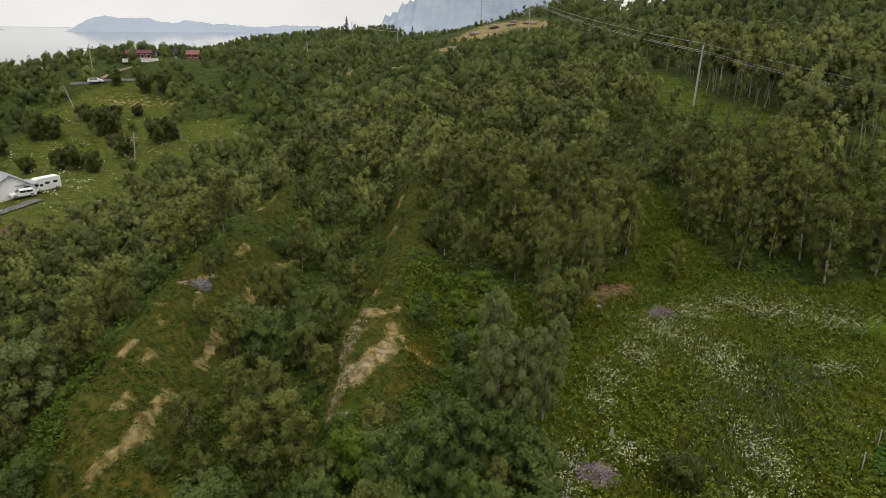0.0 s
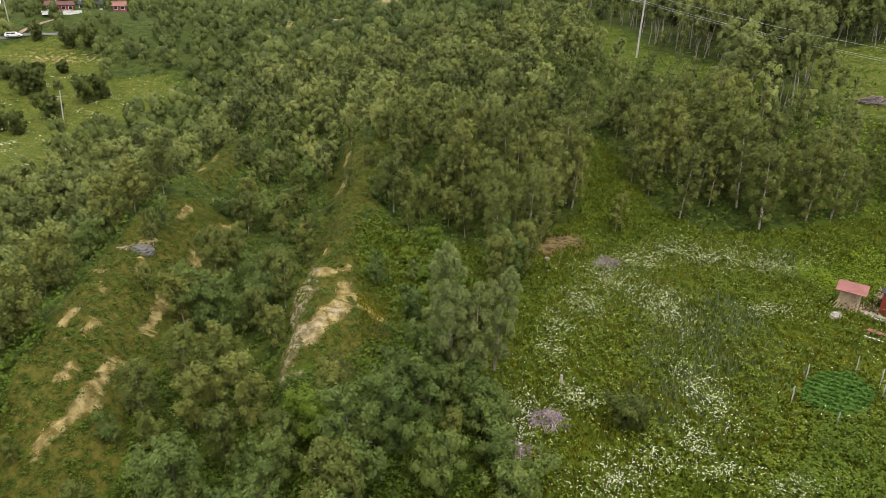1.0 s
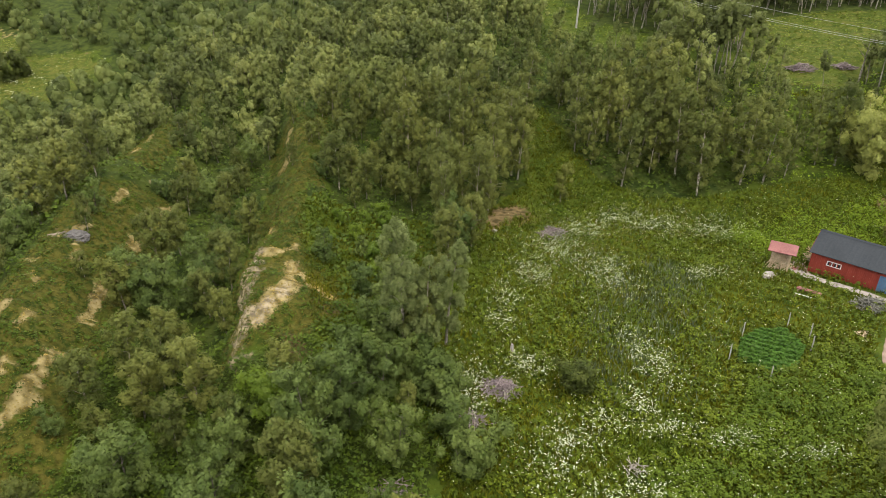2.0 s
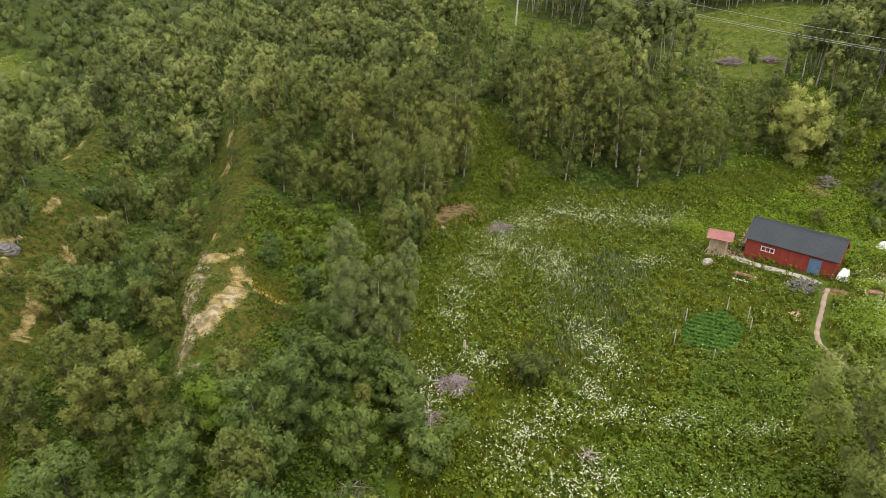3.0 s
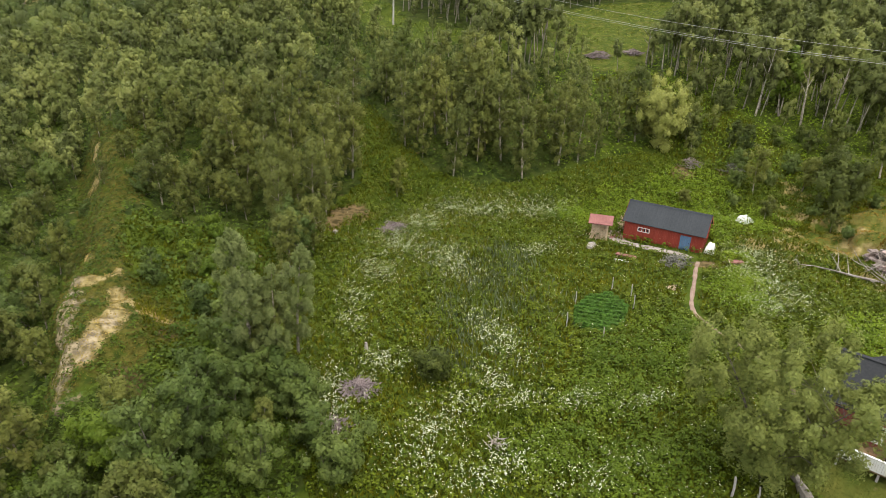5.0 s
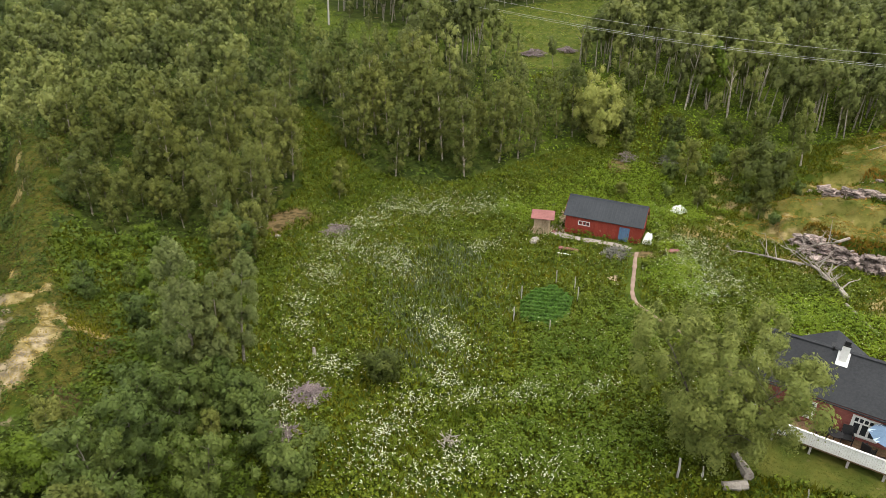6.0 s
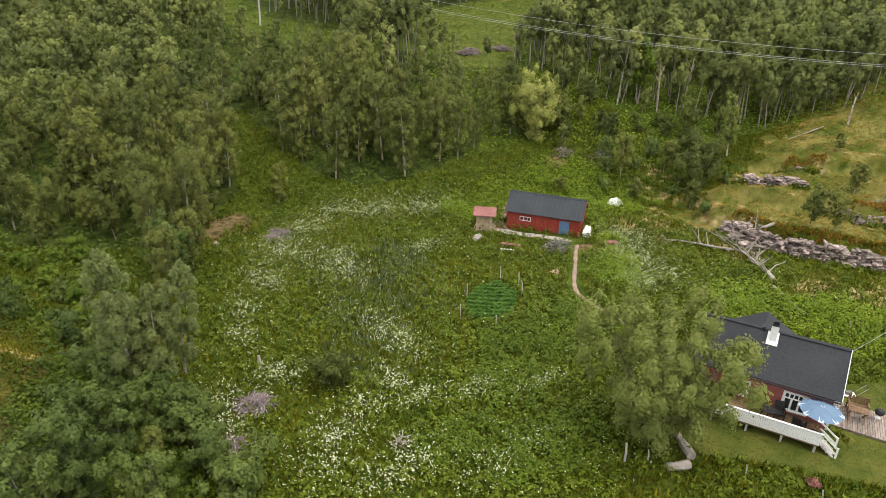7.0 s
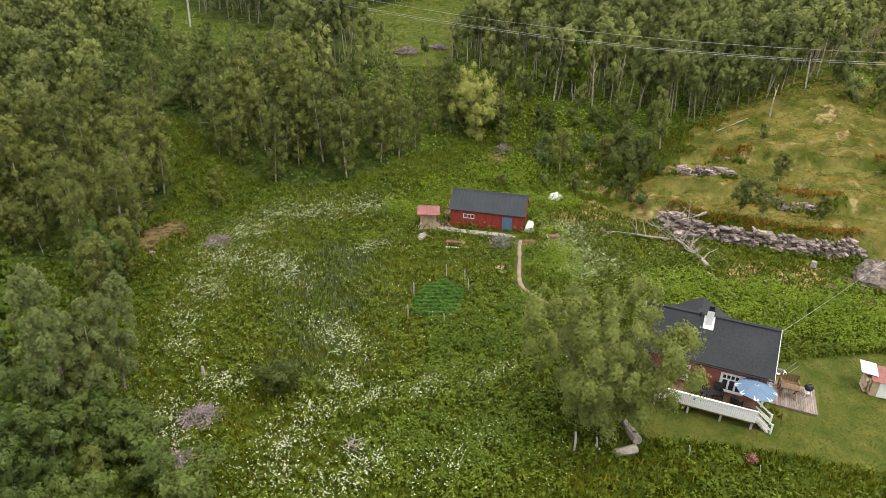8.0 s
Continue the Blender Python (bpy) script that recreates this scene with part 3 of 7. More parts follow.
def build_ground():
    ux, uy = spacing(-34, 104, 0.5, 1.05, 1.1), spacing(4, 112, 0.5, 1.12, 1.05)
    gx, gy = np.meshgrid(ux, uy, indexing="ij")
    x, y = gx.ravel(), gy.ravel()
    z = height(x, y)
    i = np.arange(len(x)).reshape(len(ux), len(uy))
    a0, a1, a2, a3 = i[:-1, :-1].ravel(), i[1:, :-1].ravel(), i[1:, 1:].ravel(), i[:-1, 1:].ravel()
    tris = np.concatenate([np.stack([a0, a1, a2], 1), np.stack([a0, a2, a3], 1)])
    me = mesh_of("ground", np.stack([x, y, z], 1), tris, [GROUND], smooth=True)
    shrubs = inside(SHRUBS, x, y)
    spur = inside(SPUR_WEST, x, y) | inside(SPUR_EAST, x, y) | inside(SPUR_TOP, x, y) | inside(SPUR_FAR, x, y)
    layers = {
        "woods": (~open_ground(x, y) & ~shrubs) * (1.0 - 0.65 * sstep(42, 50, x) * sstep(80, 70, y)) * sstep(600, 400, np.hypot(x, y)),
        "heath": np.maximum(spur * 0.75, 0.72 * contour_band(x, y, 2) * knoll_zone(x, y)),
        "moss": 0.8 * knoll_zone(x, y),
        "lawn": inside(LAWN_PLAN, x, y) * 0.9 + 0.5 * inside(GLADE, x, y) + 0.65 * inside(FIELD, x, y),
        "straw": np.minimum(1.5 * straw(x, y) + 0.5 * knoll_zone(x, y) * contour_band(x, y, 6) * (1 - contour_band(x, y, 2)) + 0.6 * spots(x, y, DRY_BANDS), 1.0),
        "soil": np.minimum(1.5 * spots(x, y, SOIL_SPOTS), 1.0),
        "stone": 0.9 * bump(x, y, -7.2, 45, 0.9, 9) + 0.5 * np.maximum(streaks(x, y, STREAKS_EAST[1:3]), spots(x, y, STRAW_SPOTS[:6])) + 0.0 * x,
    }
    for name, values in layers.items():
        me.attributes.new(name, "FLOAT", "POINT").data.foreach_set("value", values.astype(np.float32))
    return tagged(new("ground", me), "rough hillside turf with heath, straw and bare patches", "ground", kind="structure")


build_ground()
SEA = -45.0
single("water", Shape().add([(-4850, -4850, SEA), (4850, -4850, SEA), (4850, 4850, SEA), (-4850, 4850, SEA)], [(0, 1, 2, 3)]), WATER, pose(0, 0, 0), "pale calm sea reflecting an overcast sky", "water", "structure")


def build_mountain(name, az, dist, half, tall, peaks, mat, label, seed):
    """A ridge across the line of sight of a compass bearing, with a jagged crest and spurs down to the water."""
    nu, nv = 90, 14
    u, v = np.linspace(-1, 1, nu), np.linspace(0, 1, nv)
    crest = sum(h * np.exp(-(((u - c) / w) ** 2)) for c, w, h in peaks)
    crest = tall * np.maximum(crest + 0.05 * np.sin(u * 37 + seed) * (1 - u**2) + 0.03 * np.sin(u * 83 + 2 * seed), 0.0) * sstep(1, 0.9, np.abs(u))
    rows = []
    for k in v:
        across = (1 - k) * 420 * (1 + 0.1 * np.sin(u * 13 + seed) * (1 - k))
        rows.append(np.stack([u * half, dist - across, SEA - 2 + crest * k**1.15], 1))
    back = np.stack([u * half, dist + 200 + 0 * u, SEA - 2 + 0 * u], 1)
    pts = np.concatenate(rows + [back])
    i = np.arange(nu * (nv + 1)).reshape(nv + 1, nu)
    a0, a1, a2, a3 = i[:-1, :-1].ravel(), i[:-1, 1:].ravel(), i[1:, 1:].ravel(), i[1:, :-1].ravel()
    tris = np.concatenate([np.stack([a0, a1, a2], 1), np.stack([a0, a2, a3], 1)])
    single(name, mesh_of(name, pts, tris, [mat], smooth=True), mat, pose(0, 0, 0, 0, 0, -az), label, "mountain", "structure")


# the blue of these ridges is haze painted into their material
build_mountain("mountain", -21.2, 4450, 640, 62, [(-0.72, 0.2, 1.0), (-0.35, 0.22, 0.92), (0.05, 0.18, 0.85), (-0.55, 0.5, 0.3), (0.35, 0.2, 0.55), (0.7, 0.3, 0.45)], HAZED_FAR_ROCK,
               "mountain chain beyond the sea, coloured blue for distance haze", 1.0)
build_mountain("mountain", -13.5, 4500, 420, 50, [(-0.5, 0.25, 0.55), (0.0, 0.3, 0.8), (0.5, 0.3, 0.75)], HAZED_FAR_ROCK, "mountain chain beyond the sea, coloured blue for distance haze", 2.0)
build_mountain("mountain", -37.0, 4600, 330, 50, [(0.3, 0.4, 0.5)], HAZED_FAR_ROCK, "low headland beyond the sea, coloured blue for distance haze", 3.0)
build_mountain("mountain", 3.3, 4300, 700, 520, [(0.05, 0.75, 1.0)], HAZED_NEAR_ROCK, "mountain rising steeply from the sea, coloured blue-grey for distance haze", 4.0)
build_mountain("islet", -16.0, 3000, 45, 14, [(0.0, 0.6, 0.9)], HAZED_NEAR_ROCK, "low dark islet in the sea", 5.0)


# ---- trees ----
def unit(v):
    return v / np.maximum(np.linalg.norm(v, axis=-1, keepdims=True), 1e-9)


def leaf_tris(at, normal, size, r):
    """One small three-cornered leaf spray for each place."""
    side = unit(np.cross(normal, r.normal(size=at.shape)))
    ahead = np.cross(normal, side)
    s = size[:, None]
    v = np.stack([at + s * side, at - 0.55 * s * side + 0.62 * s * ahead, at - 0.55 * s * side - 0.62 * s * ahead], 1)
    return v.reshape(-1, 3), np.arange(3 * len(at)).reshape(-1, 3)


def np_tube(points, radii, sides):
    k = len(points)
    ahead = unit(np.gradient(points, axis=0))
    a = unit(np.cross(ahead, np.array([0.31, 0.95, 0.02])))
    b = np.cross(ahead, a)
    t = np.arange(sides) * 2 * np.pi / sides
    v = points[:, None] + radii[:, None, None] * (np.cos(t)[None, :, None] * a[:, None] + np.sin(t)[None, :, None] * b[:, None])
    i = np.arange(k * sides).reshape(k, sides)
    j = np.roll(i, -1, 1)
    f = np.concatenate([np.stack([i[:-1], j[:-1], j[1:]], -1).reshape(-1, 3), np.stack([i[:-1], j[1:], i[1:]], -1).reshape(-1, 3)])
    return v.reshape(-1, 3), f


def joined(pieces):
    """Several (points, triangles) as one."""
    off, vs, fs = 0, [], []
    for v, f in pieces:
        vs.append(v)
        fs.append(f + off)
        off += len(v)
    return np.concatenate(vs), np.concatenate(fs)


def blob_mesh():
    """The corners and faces of a twenty-sided solid, for the dense heart of a clump."""
    g = (1 + 5**0.5) / 2
    v = unit(np.array([(-1, g, 0), (1, g, 0), (-1, -g, 0), (1, -g, 0), (0, -1, g), (0, 1, g), (0, -1, -g), (0, 1, -g), (g, 0, -1), (g, 0, 1), (-g, 0, -1), (-g, 0, 1)], float))
    near = np.linalg.norm(v[:, None] - v[None], axis=2) < 1.2
    f = [t for t in itertools.combinations(range(12), 3) if near[t[0], t[1]] and near[t[1], t[2]] and near[t[0], t[2]]]
    return v, np.array([t if np.dot(np.cross(v[t[1]] - v[t[0]], v[t[2]] - v[t[0]]), v[t[0]]) > 0 else t[::-1] for t in f])


BLOB = blob_mesh()


def grow(seed, tall=8.0, wide=2.2, low=0.3, limbs=16, leaves=2400, leaf=0.15, droop=0.2, stems=1, sides=5, clump=0.36, drawn=99, heart=0.66, axis=0.2):
    """A broadleaf tree of unit place: the wood and the foliage, each as points and triangles, and the lie of the foliage.
    Every limb carries clumps of foliage: a dense ragged heart under many small sprays."""
    r = np.random.default_rng(seed)
    wood, twigs, tips, sizes = [], [], [], []
    for s in range(stems):
        lean = r.normal(0, 0.06 if stems == 1 else 0.2, 2) * tall
        top = tall * (1 if s == 0 else r.uniform(0.7, 0.95))
        k = np.linspace(0, 1, 6)
        line = np.stack([lean[0] * k**1.3 + 0.12 * np.sin(5 * k + seed) * k, lean[1] * k**1.3 + 0.12 * np.cos(4 * k + seed) * k, top * 0.93 * k], 1)
        thick = 0.011 * tall + 0.02
        keep = slice(None) if drawn else slice(None, None, 5)
        wood.append(np_tube(line[keep], (thick * (1 - 0.88 * k))[keep], sides))
        for i in range(limbs // stems):
            u = low + (0.97 - low) * ((i + r.uniform(0, 0.9)) / (limbs / stems))
            h = (u - low) / (1 - low)
            lump = clump * wide * r.uniform(0.6, 1.12)
            profile = wide * np.sin(np.pi * (0.2 + 0.7 * h)) ** 0.7
            reach = max(profile * r.uniform(0.72, 1.1) - 0.6 * lump, 0.1 * wide)
            turn = i * 2.4 + r.uniform(-0.5, 0.5) + s
            start = np.array([np.interp(u, k, line[:, c]) for c in range(3)])
            out = np.array([math.cos(turn), math.sin(turn), 0.0])
            rise = reach * r.uniform(0.25, 0.9)
            end = start + out * reach + np.array([0, 0, rise])
            mid = start + out * reach * 0.5 + np.array([0, 0, rise * 0.75])
            if i % 2 == 0 and i < drawn:
                twigs.append(np_tube(np.array([start, mid, end]), thick * (1.05 - u) * np.array([0.34, 0.22, 0.1]) + 0.006, 3))
            tips.append(end)
            sizes.append(lump)
            if i % 2 == 0:
                tips.append(mid + r.normal(0, 0.1, 3) * wide)
                sizes.append(0.85 * lump)
        for u in np.arange(low + 0.08, 0.95, axis):
            tips.append(np.array([np.interp(u, k, line[:, c]) for c in range(3)]) + r.normal(0, 0.12, 3) * wide)
            sizes.append(clump * wide * r.uniform(0.8, 1.15))
        tips.append(line[-1])
        sizes.append(clump * wide * 0.75)
    tips, sizes = np.array(tips), np.array(sizes)

    def lie_of(at, out):
        """The light falls over each clump, and over the whole crown, as over a rounded mass."""
        core = np.stack([np.zeros(len(at)), np.zeros(len(at)), np.clip(at[:, 2] - 0.2 * tall, 0, 0.6 * tall)], 1)
        return unit(0.75 * out + 0.5 * unit(at - core) + 0.25 * np.array([0, 0, 1.0]))

    pick = r.choice(len(tips), leaves, p=sizes**2 / (sizes**2).sum())
    out = unit(r.normal(size=(leaves, 3)))
    out[:, 2] = np.where(r.uniform(size=leaves) < 0.6, np.abs(out[:, 2]), out[:, 2])
    reach = r.uniform(0.5, 1.12, leaves) * sizes[pick]
    at = tips[pick] + out * reach[:, None] * np.array([0.9, 0.9, 1.25])
    at[:, 2] -= 0.7 * droop * sizes[pick] * r.uniform(0, 1.5, leaves) ** 2 * np.linalg.norm(out[:, :2], axis=1)
    at[:, 2] = np.maximum(at[:, 2], 0.1 * tall * min(low * 3, 1))
    normal = lie_of(at, out)
    spray = leaf_tris(at, unit(normal + 0.45 * r.normal(size=(leaves, 3))), leaf * r.uniform(0.6, 1.25, leaves), r)
    hearts = [(q + BLOB[0] * (heart * z * r.uniform(0.65, 1.2, (12, 1))) * np.array([0.95, 0.95, 1.2]) - np.array([0, 0, 0.1 * z]), BLOB[1]) for q, z in zip(tips, sizes)]
    heart_lie = np.concatenate([lie_of(q + 0.5 * z * BLOB[0], BLOB[0]) for q, z in zip(tips, sizes)])
    lie = np.concatenate([np.repeat(unit(normal + 0.2 * r.normal(size=(leaves, 3))), 3, 0), heart_lie])
    return joined(wood), joined([spray] + hearts), lie, joined(twigs) if twigs else None


def grow_spruce(seed, tall=8.0, leaves=900):
    r = np.random.default_rng(seed)
    k = np.linspace(0, 1, 5)
    wood = np_tube(np.stack([0 * k, 0 * k, tall * k], 1), (0.02 * tall) * (1.02 - k), 5)
    u = r.uniform(0.05, 1, leaves) ** 0.8
    tier = np.round(u * 14) / 14
    reach = 0.26 * tall * (1.03 - tier) * r.uniform(0.2, 1, leaves) ** 0.6
    t = r.uniform(0, 6.283, leaves)
    at = np.stack([reach * np.cos(t), reach * np.sin(t), tall * tier - 0.35 * reach + r.normal(0, 0.08, leaves)], 1)
    normal = unit(np.stack([np.cos(t), np.sin(t), 1.2 + 0 * t], 1) + 0.4 * r.normal(size=(leaves, 3)))
    return wood, leaf_tris(at, normal, 0.035 * tall * r.uniform(0.6, 1.3, leaves), r)


KINDS = {
    # name, label, category, bark, leaves, and how it grows
    "birch": ("birch_tree", "slender birch with pale bark and airy green foliage", "birch", BARK_BIRCH, LEAF_BIRCH, dict(tall=9.0, wide=1.8, low=0.09, limbs=30, droop=0.25, clump=0.33)),
    "tall": ("birch_tree", "tall birch with a bare pale trunk and a high crown", "birch", BARK_BIRCH, LEAF_BIRCH, dict(tall=9.0, wide=1.6, low=0.54, limbs=16, droop=0.4, clump=0.38)),
    "young": ("young_birch", "young birch with light airy foliage", "birch", BARK_BIRCH, LEAF_BIRCH, dict(tall=5.4, wide=1.4, low=0.2, limbs=22, droop=0.18, clump=0.33)),
    "willow": ("willow", "rounded grey-green willow with dense foliage", "willow", BARK_GREY, LEAF_WILLOW, dict(tall=4.7, wide=1.7, low=0.12, limbs=28, droop=0.15, stems=2, clump=0.3)),
    "shrub": ("shrub", "low leafy green shrub", "shrub", BARK_GREY, LEAF_BRIGHT, dict(tall=2.2, wide=1.2, low=0.05, limbs=12, droop=0.1, stems=2, clump=0.36)),
}
# how many sprays and clumps a tree carries, and how large a spray is, by its distance
LOD = {"near": (2700, 1.0, 0.13), "fair": (1700, 1.0, 0.165), "mid": (1350, 0.85, 0.19), "back": (380, 0.5, 0.28), "far": (56, 0.16, 0.62)}


def tree_plan():
    """Where trees stand: x, y, size, kind and turn, in three rings of detail."""
    r = np.random.default_rng(11)

    def scatter(x0, x1, y0, y1, gap):
        gx, gy = np.meshgrid(np.arange(x0, x1, gap), np.arange(y0, y1, gap * 0.9))
        x, y = gx.ravel().copy(), gy.ravel().copy()
        x[: len(x)] += (np.round(y / (gap * 0.9)) % 2) * gap * 0.5
        return x + r.uniform(-0.45, 0.45, len(x)) * gap, y + r.uniform(-0.42, 0.42, len(y)) * gap

    near_x, near_y = scatter(-78, 125, 9, 140, 3.15)
    far_x, far_y = scatter(-240, 240, 0, 500, 4.9)
    keep = ~((far_x > -78) & (far_x < 125) & (far_y < 140)) & (np.hypot(far_x, far_y) > 60) & ~((far_x > 0.2 * far_y + 10) & (np.hypot(far_x, far_y) > 270)) & ~((far_x > 1.2 * far_y) & (np.hypot(far_x, far_y) > 190))
    edge_x, edge_y = scatter(44, 125, 38, 122, 2.7)
    x, y = np.r_[near_x, edge_x, far_x[keep]], np.r_[near_y, edge_y, far_y[keep]]
    second = np.r_[0 * near_x, 0 * edge_x + 1, 0 * far_x[keep]] > 0
    d = np.hypot(x, y)
    free = open_ground(x, y)
    shrubs, thin = inside(SHRUBS, x, y), inside(THIN, x, y)
    chance = np.where(free, 0.0, 0.95) * (x > -0.9 * y - 4)
    chance = np.where(shrubs, 0.55, chance)
    chance = np.where(thin, 0.72, chance)
    chance = np.where(inside(SPUR_WEST, x, y), np.where(y < 35, 0.4, 0.13), chance)
    chance = np.where(inside(SPUR_EAST, x, y), np.where(y > 52, 0.42, 0.1), chance)
    chance = np.where((x > -27) & (x < -20) & (y > 70) & (y < 84), 0.35, chance)
    chance = np.where(inside(SPUR_TOP, x, y), 0.4, np.where(inside(SPUR_FAR, x, y), 0.2, chance))
    chance = np.where((x > -18) & (x < -8.5) & (y > 36) & (y < 90), 0.95 * chance, chance)
    chance = np.where(inside(FIELD, x, y), 0.008, chance)
    chance = np.where(straw(x, y) > 0.45, 0.0, chance)
    chance = np.where((x > -9.5) & (x < -0.5) & (y > 33.5) & (y < 38), 0.0, chance)
    chance = chance * (height(x, y) > SEA + 6) * sstep(560, 480, d)
    chance = np.where((y > 200) & (np.abs(x + 100) < 30) & (y < 245), chance * 0.35, chance)
    chance = np.where((np.hypot((x - 24) / 34, (y - 318) / 24) < 1) | (np.hypot((x - 4) / 9, (y - 262) / 12) < 1), 0.1, chance)
    chance = np.where((np.hypot(x + 78, y - 113) < 17) | (np.hypot(x + 71, y - 118) < 10), 0.0, chance)
    stand = (sstep(52, 60, y) * sstep(86, 78, y) * sstep(6, 10, x) * sstep(64, 58, x)) > 0.5
    chance = np.where(second, chance * 0.6 * ~stand * ~thin * (y > 30), chance)
    chance = np.where((d > 320) & (np.abs(x) < 400), 0.65 * chance, chance)
    go = r.uniform(size=len(x)) < chance
    x, y, d, shrubs, thin = x[go], y[go], d[go], shrubs[go], thin[go]
    u = r.uniform(size=len(x))
    stand = (sstep(52, 60, y) * sstep(86, 78, y) * sstep(6, 10, x) * sstep(64, 58, x)) > 0.5
    hillwood = (x > 40) & (y > 30) & ~stand
    west = x < -27
    kind = np.where(u < 0.75, "young", "willow")
    kind = np.where(west, np.where(u < 0.5, "willow", "young"), kind)
    kind = np.where(stand | hillwood, np.where(u < 0.9, "birch", "young"), kind)
    kind = np.where(hillwood & (u < 0.85), "tall", kind)
    low_left = (y < 34) & (x < 5)
    kind = np.where(low_left, np.where(u < 0.72, "willow", "young"), kind)
    kind = np.where(shrubs, np.where(u < 0.75, "shrub", "willow"), kind)
    kind = np.where(thin, np.where(u < 0.45, "young", np.where(u < 0.75, "willow", "shrub")), kind)
    size = r.uniform(0.62, 1.24, len(x))
    size = np.where(stand, size * 0.97, np.where(hillwood & ~thin, size * 1.02, size))
    size = np.where(low_left, size * np.where(kind == "willow", 1.08, 0.92), size)
    size = np.where(shrubs, size * np.where(kind == "willow", 0.55, 0.75), size)
    size = np.where(west, size * 1.1, size)
    size = np.where(inside(SPUR_EAST, x, y) | inside(SPUR_WEST, x, y) | inside(SPUR_TOP, x, y) | inside(SPUR_FAR, x, y), size * 0.6, size)
    size = np.where(thin & (kind != "shrub"), size * 0.78, size)
    size = np.where((x > 47) & (x < 70) & (y > 61) & (y < 82), size * 0.58, size)
    size = np.where((x > 24) & (x < 47) & (y > 82) & (y < 106), size * np.where(kind == "tall", 0.42, 0.6), size)
    size = np.where((x > -21) & (x < -2) & (y > 56) & (y < 104), size * 0.82, size)
    size = np.where((d > 170) & (x < 40), size * 0.82, size)
    size = np.where((d > 225) & (d < 330) & (x > -8) & (x < 52), size * 0.6, size)
    size = np.where((d > 300) & (x < 60), size * 0.6, size)
    return x, y, size, kind, r.uniform(0, 360, len(x)), d


def tree_parts(ob, grown, bark, leaves):
    """The trunk, the limbs and the crown of one tree."""
    wood, crown, lie, twigs = grown
    part("trunk", mesh_of("trunk", *wood, [bark], smooth=True), bark, ob)
    if twigs is not None:
        tagged(part("branch", mesh_of("branch", *twigs, [bark], smooth=True), bark, ob), kind="stuff")
    part("crown", mesh_of("crown", *crown, [leaves], normals=lie), leaves, ob)


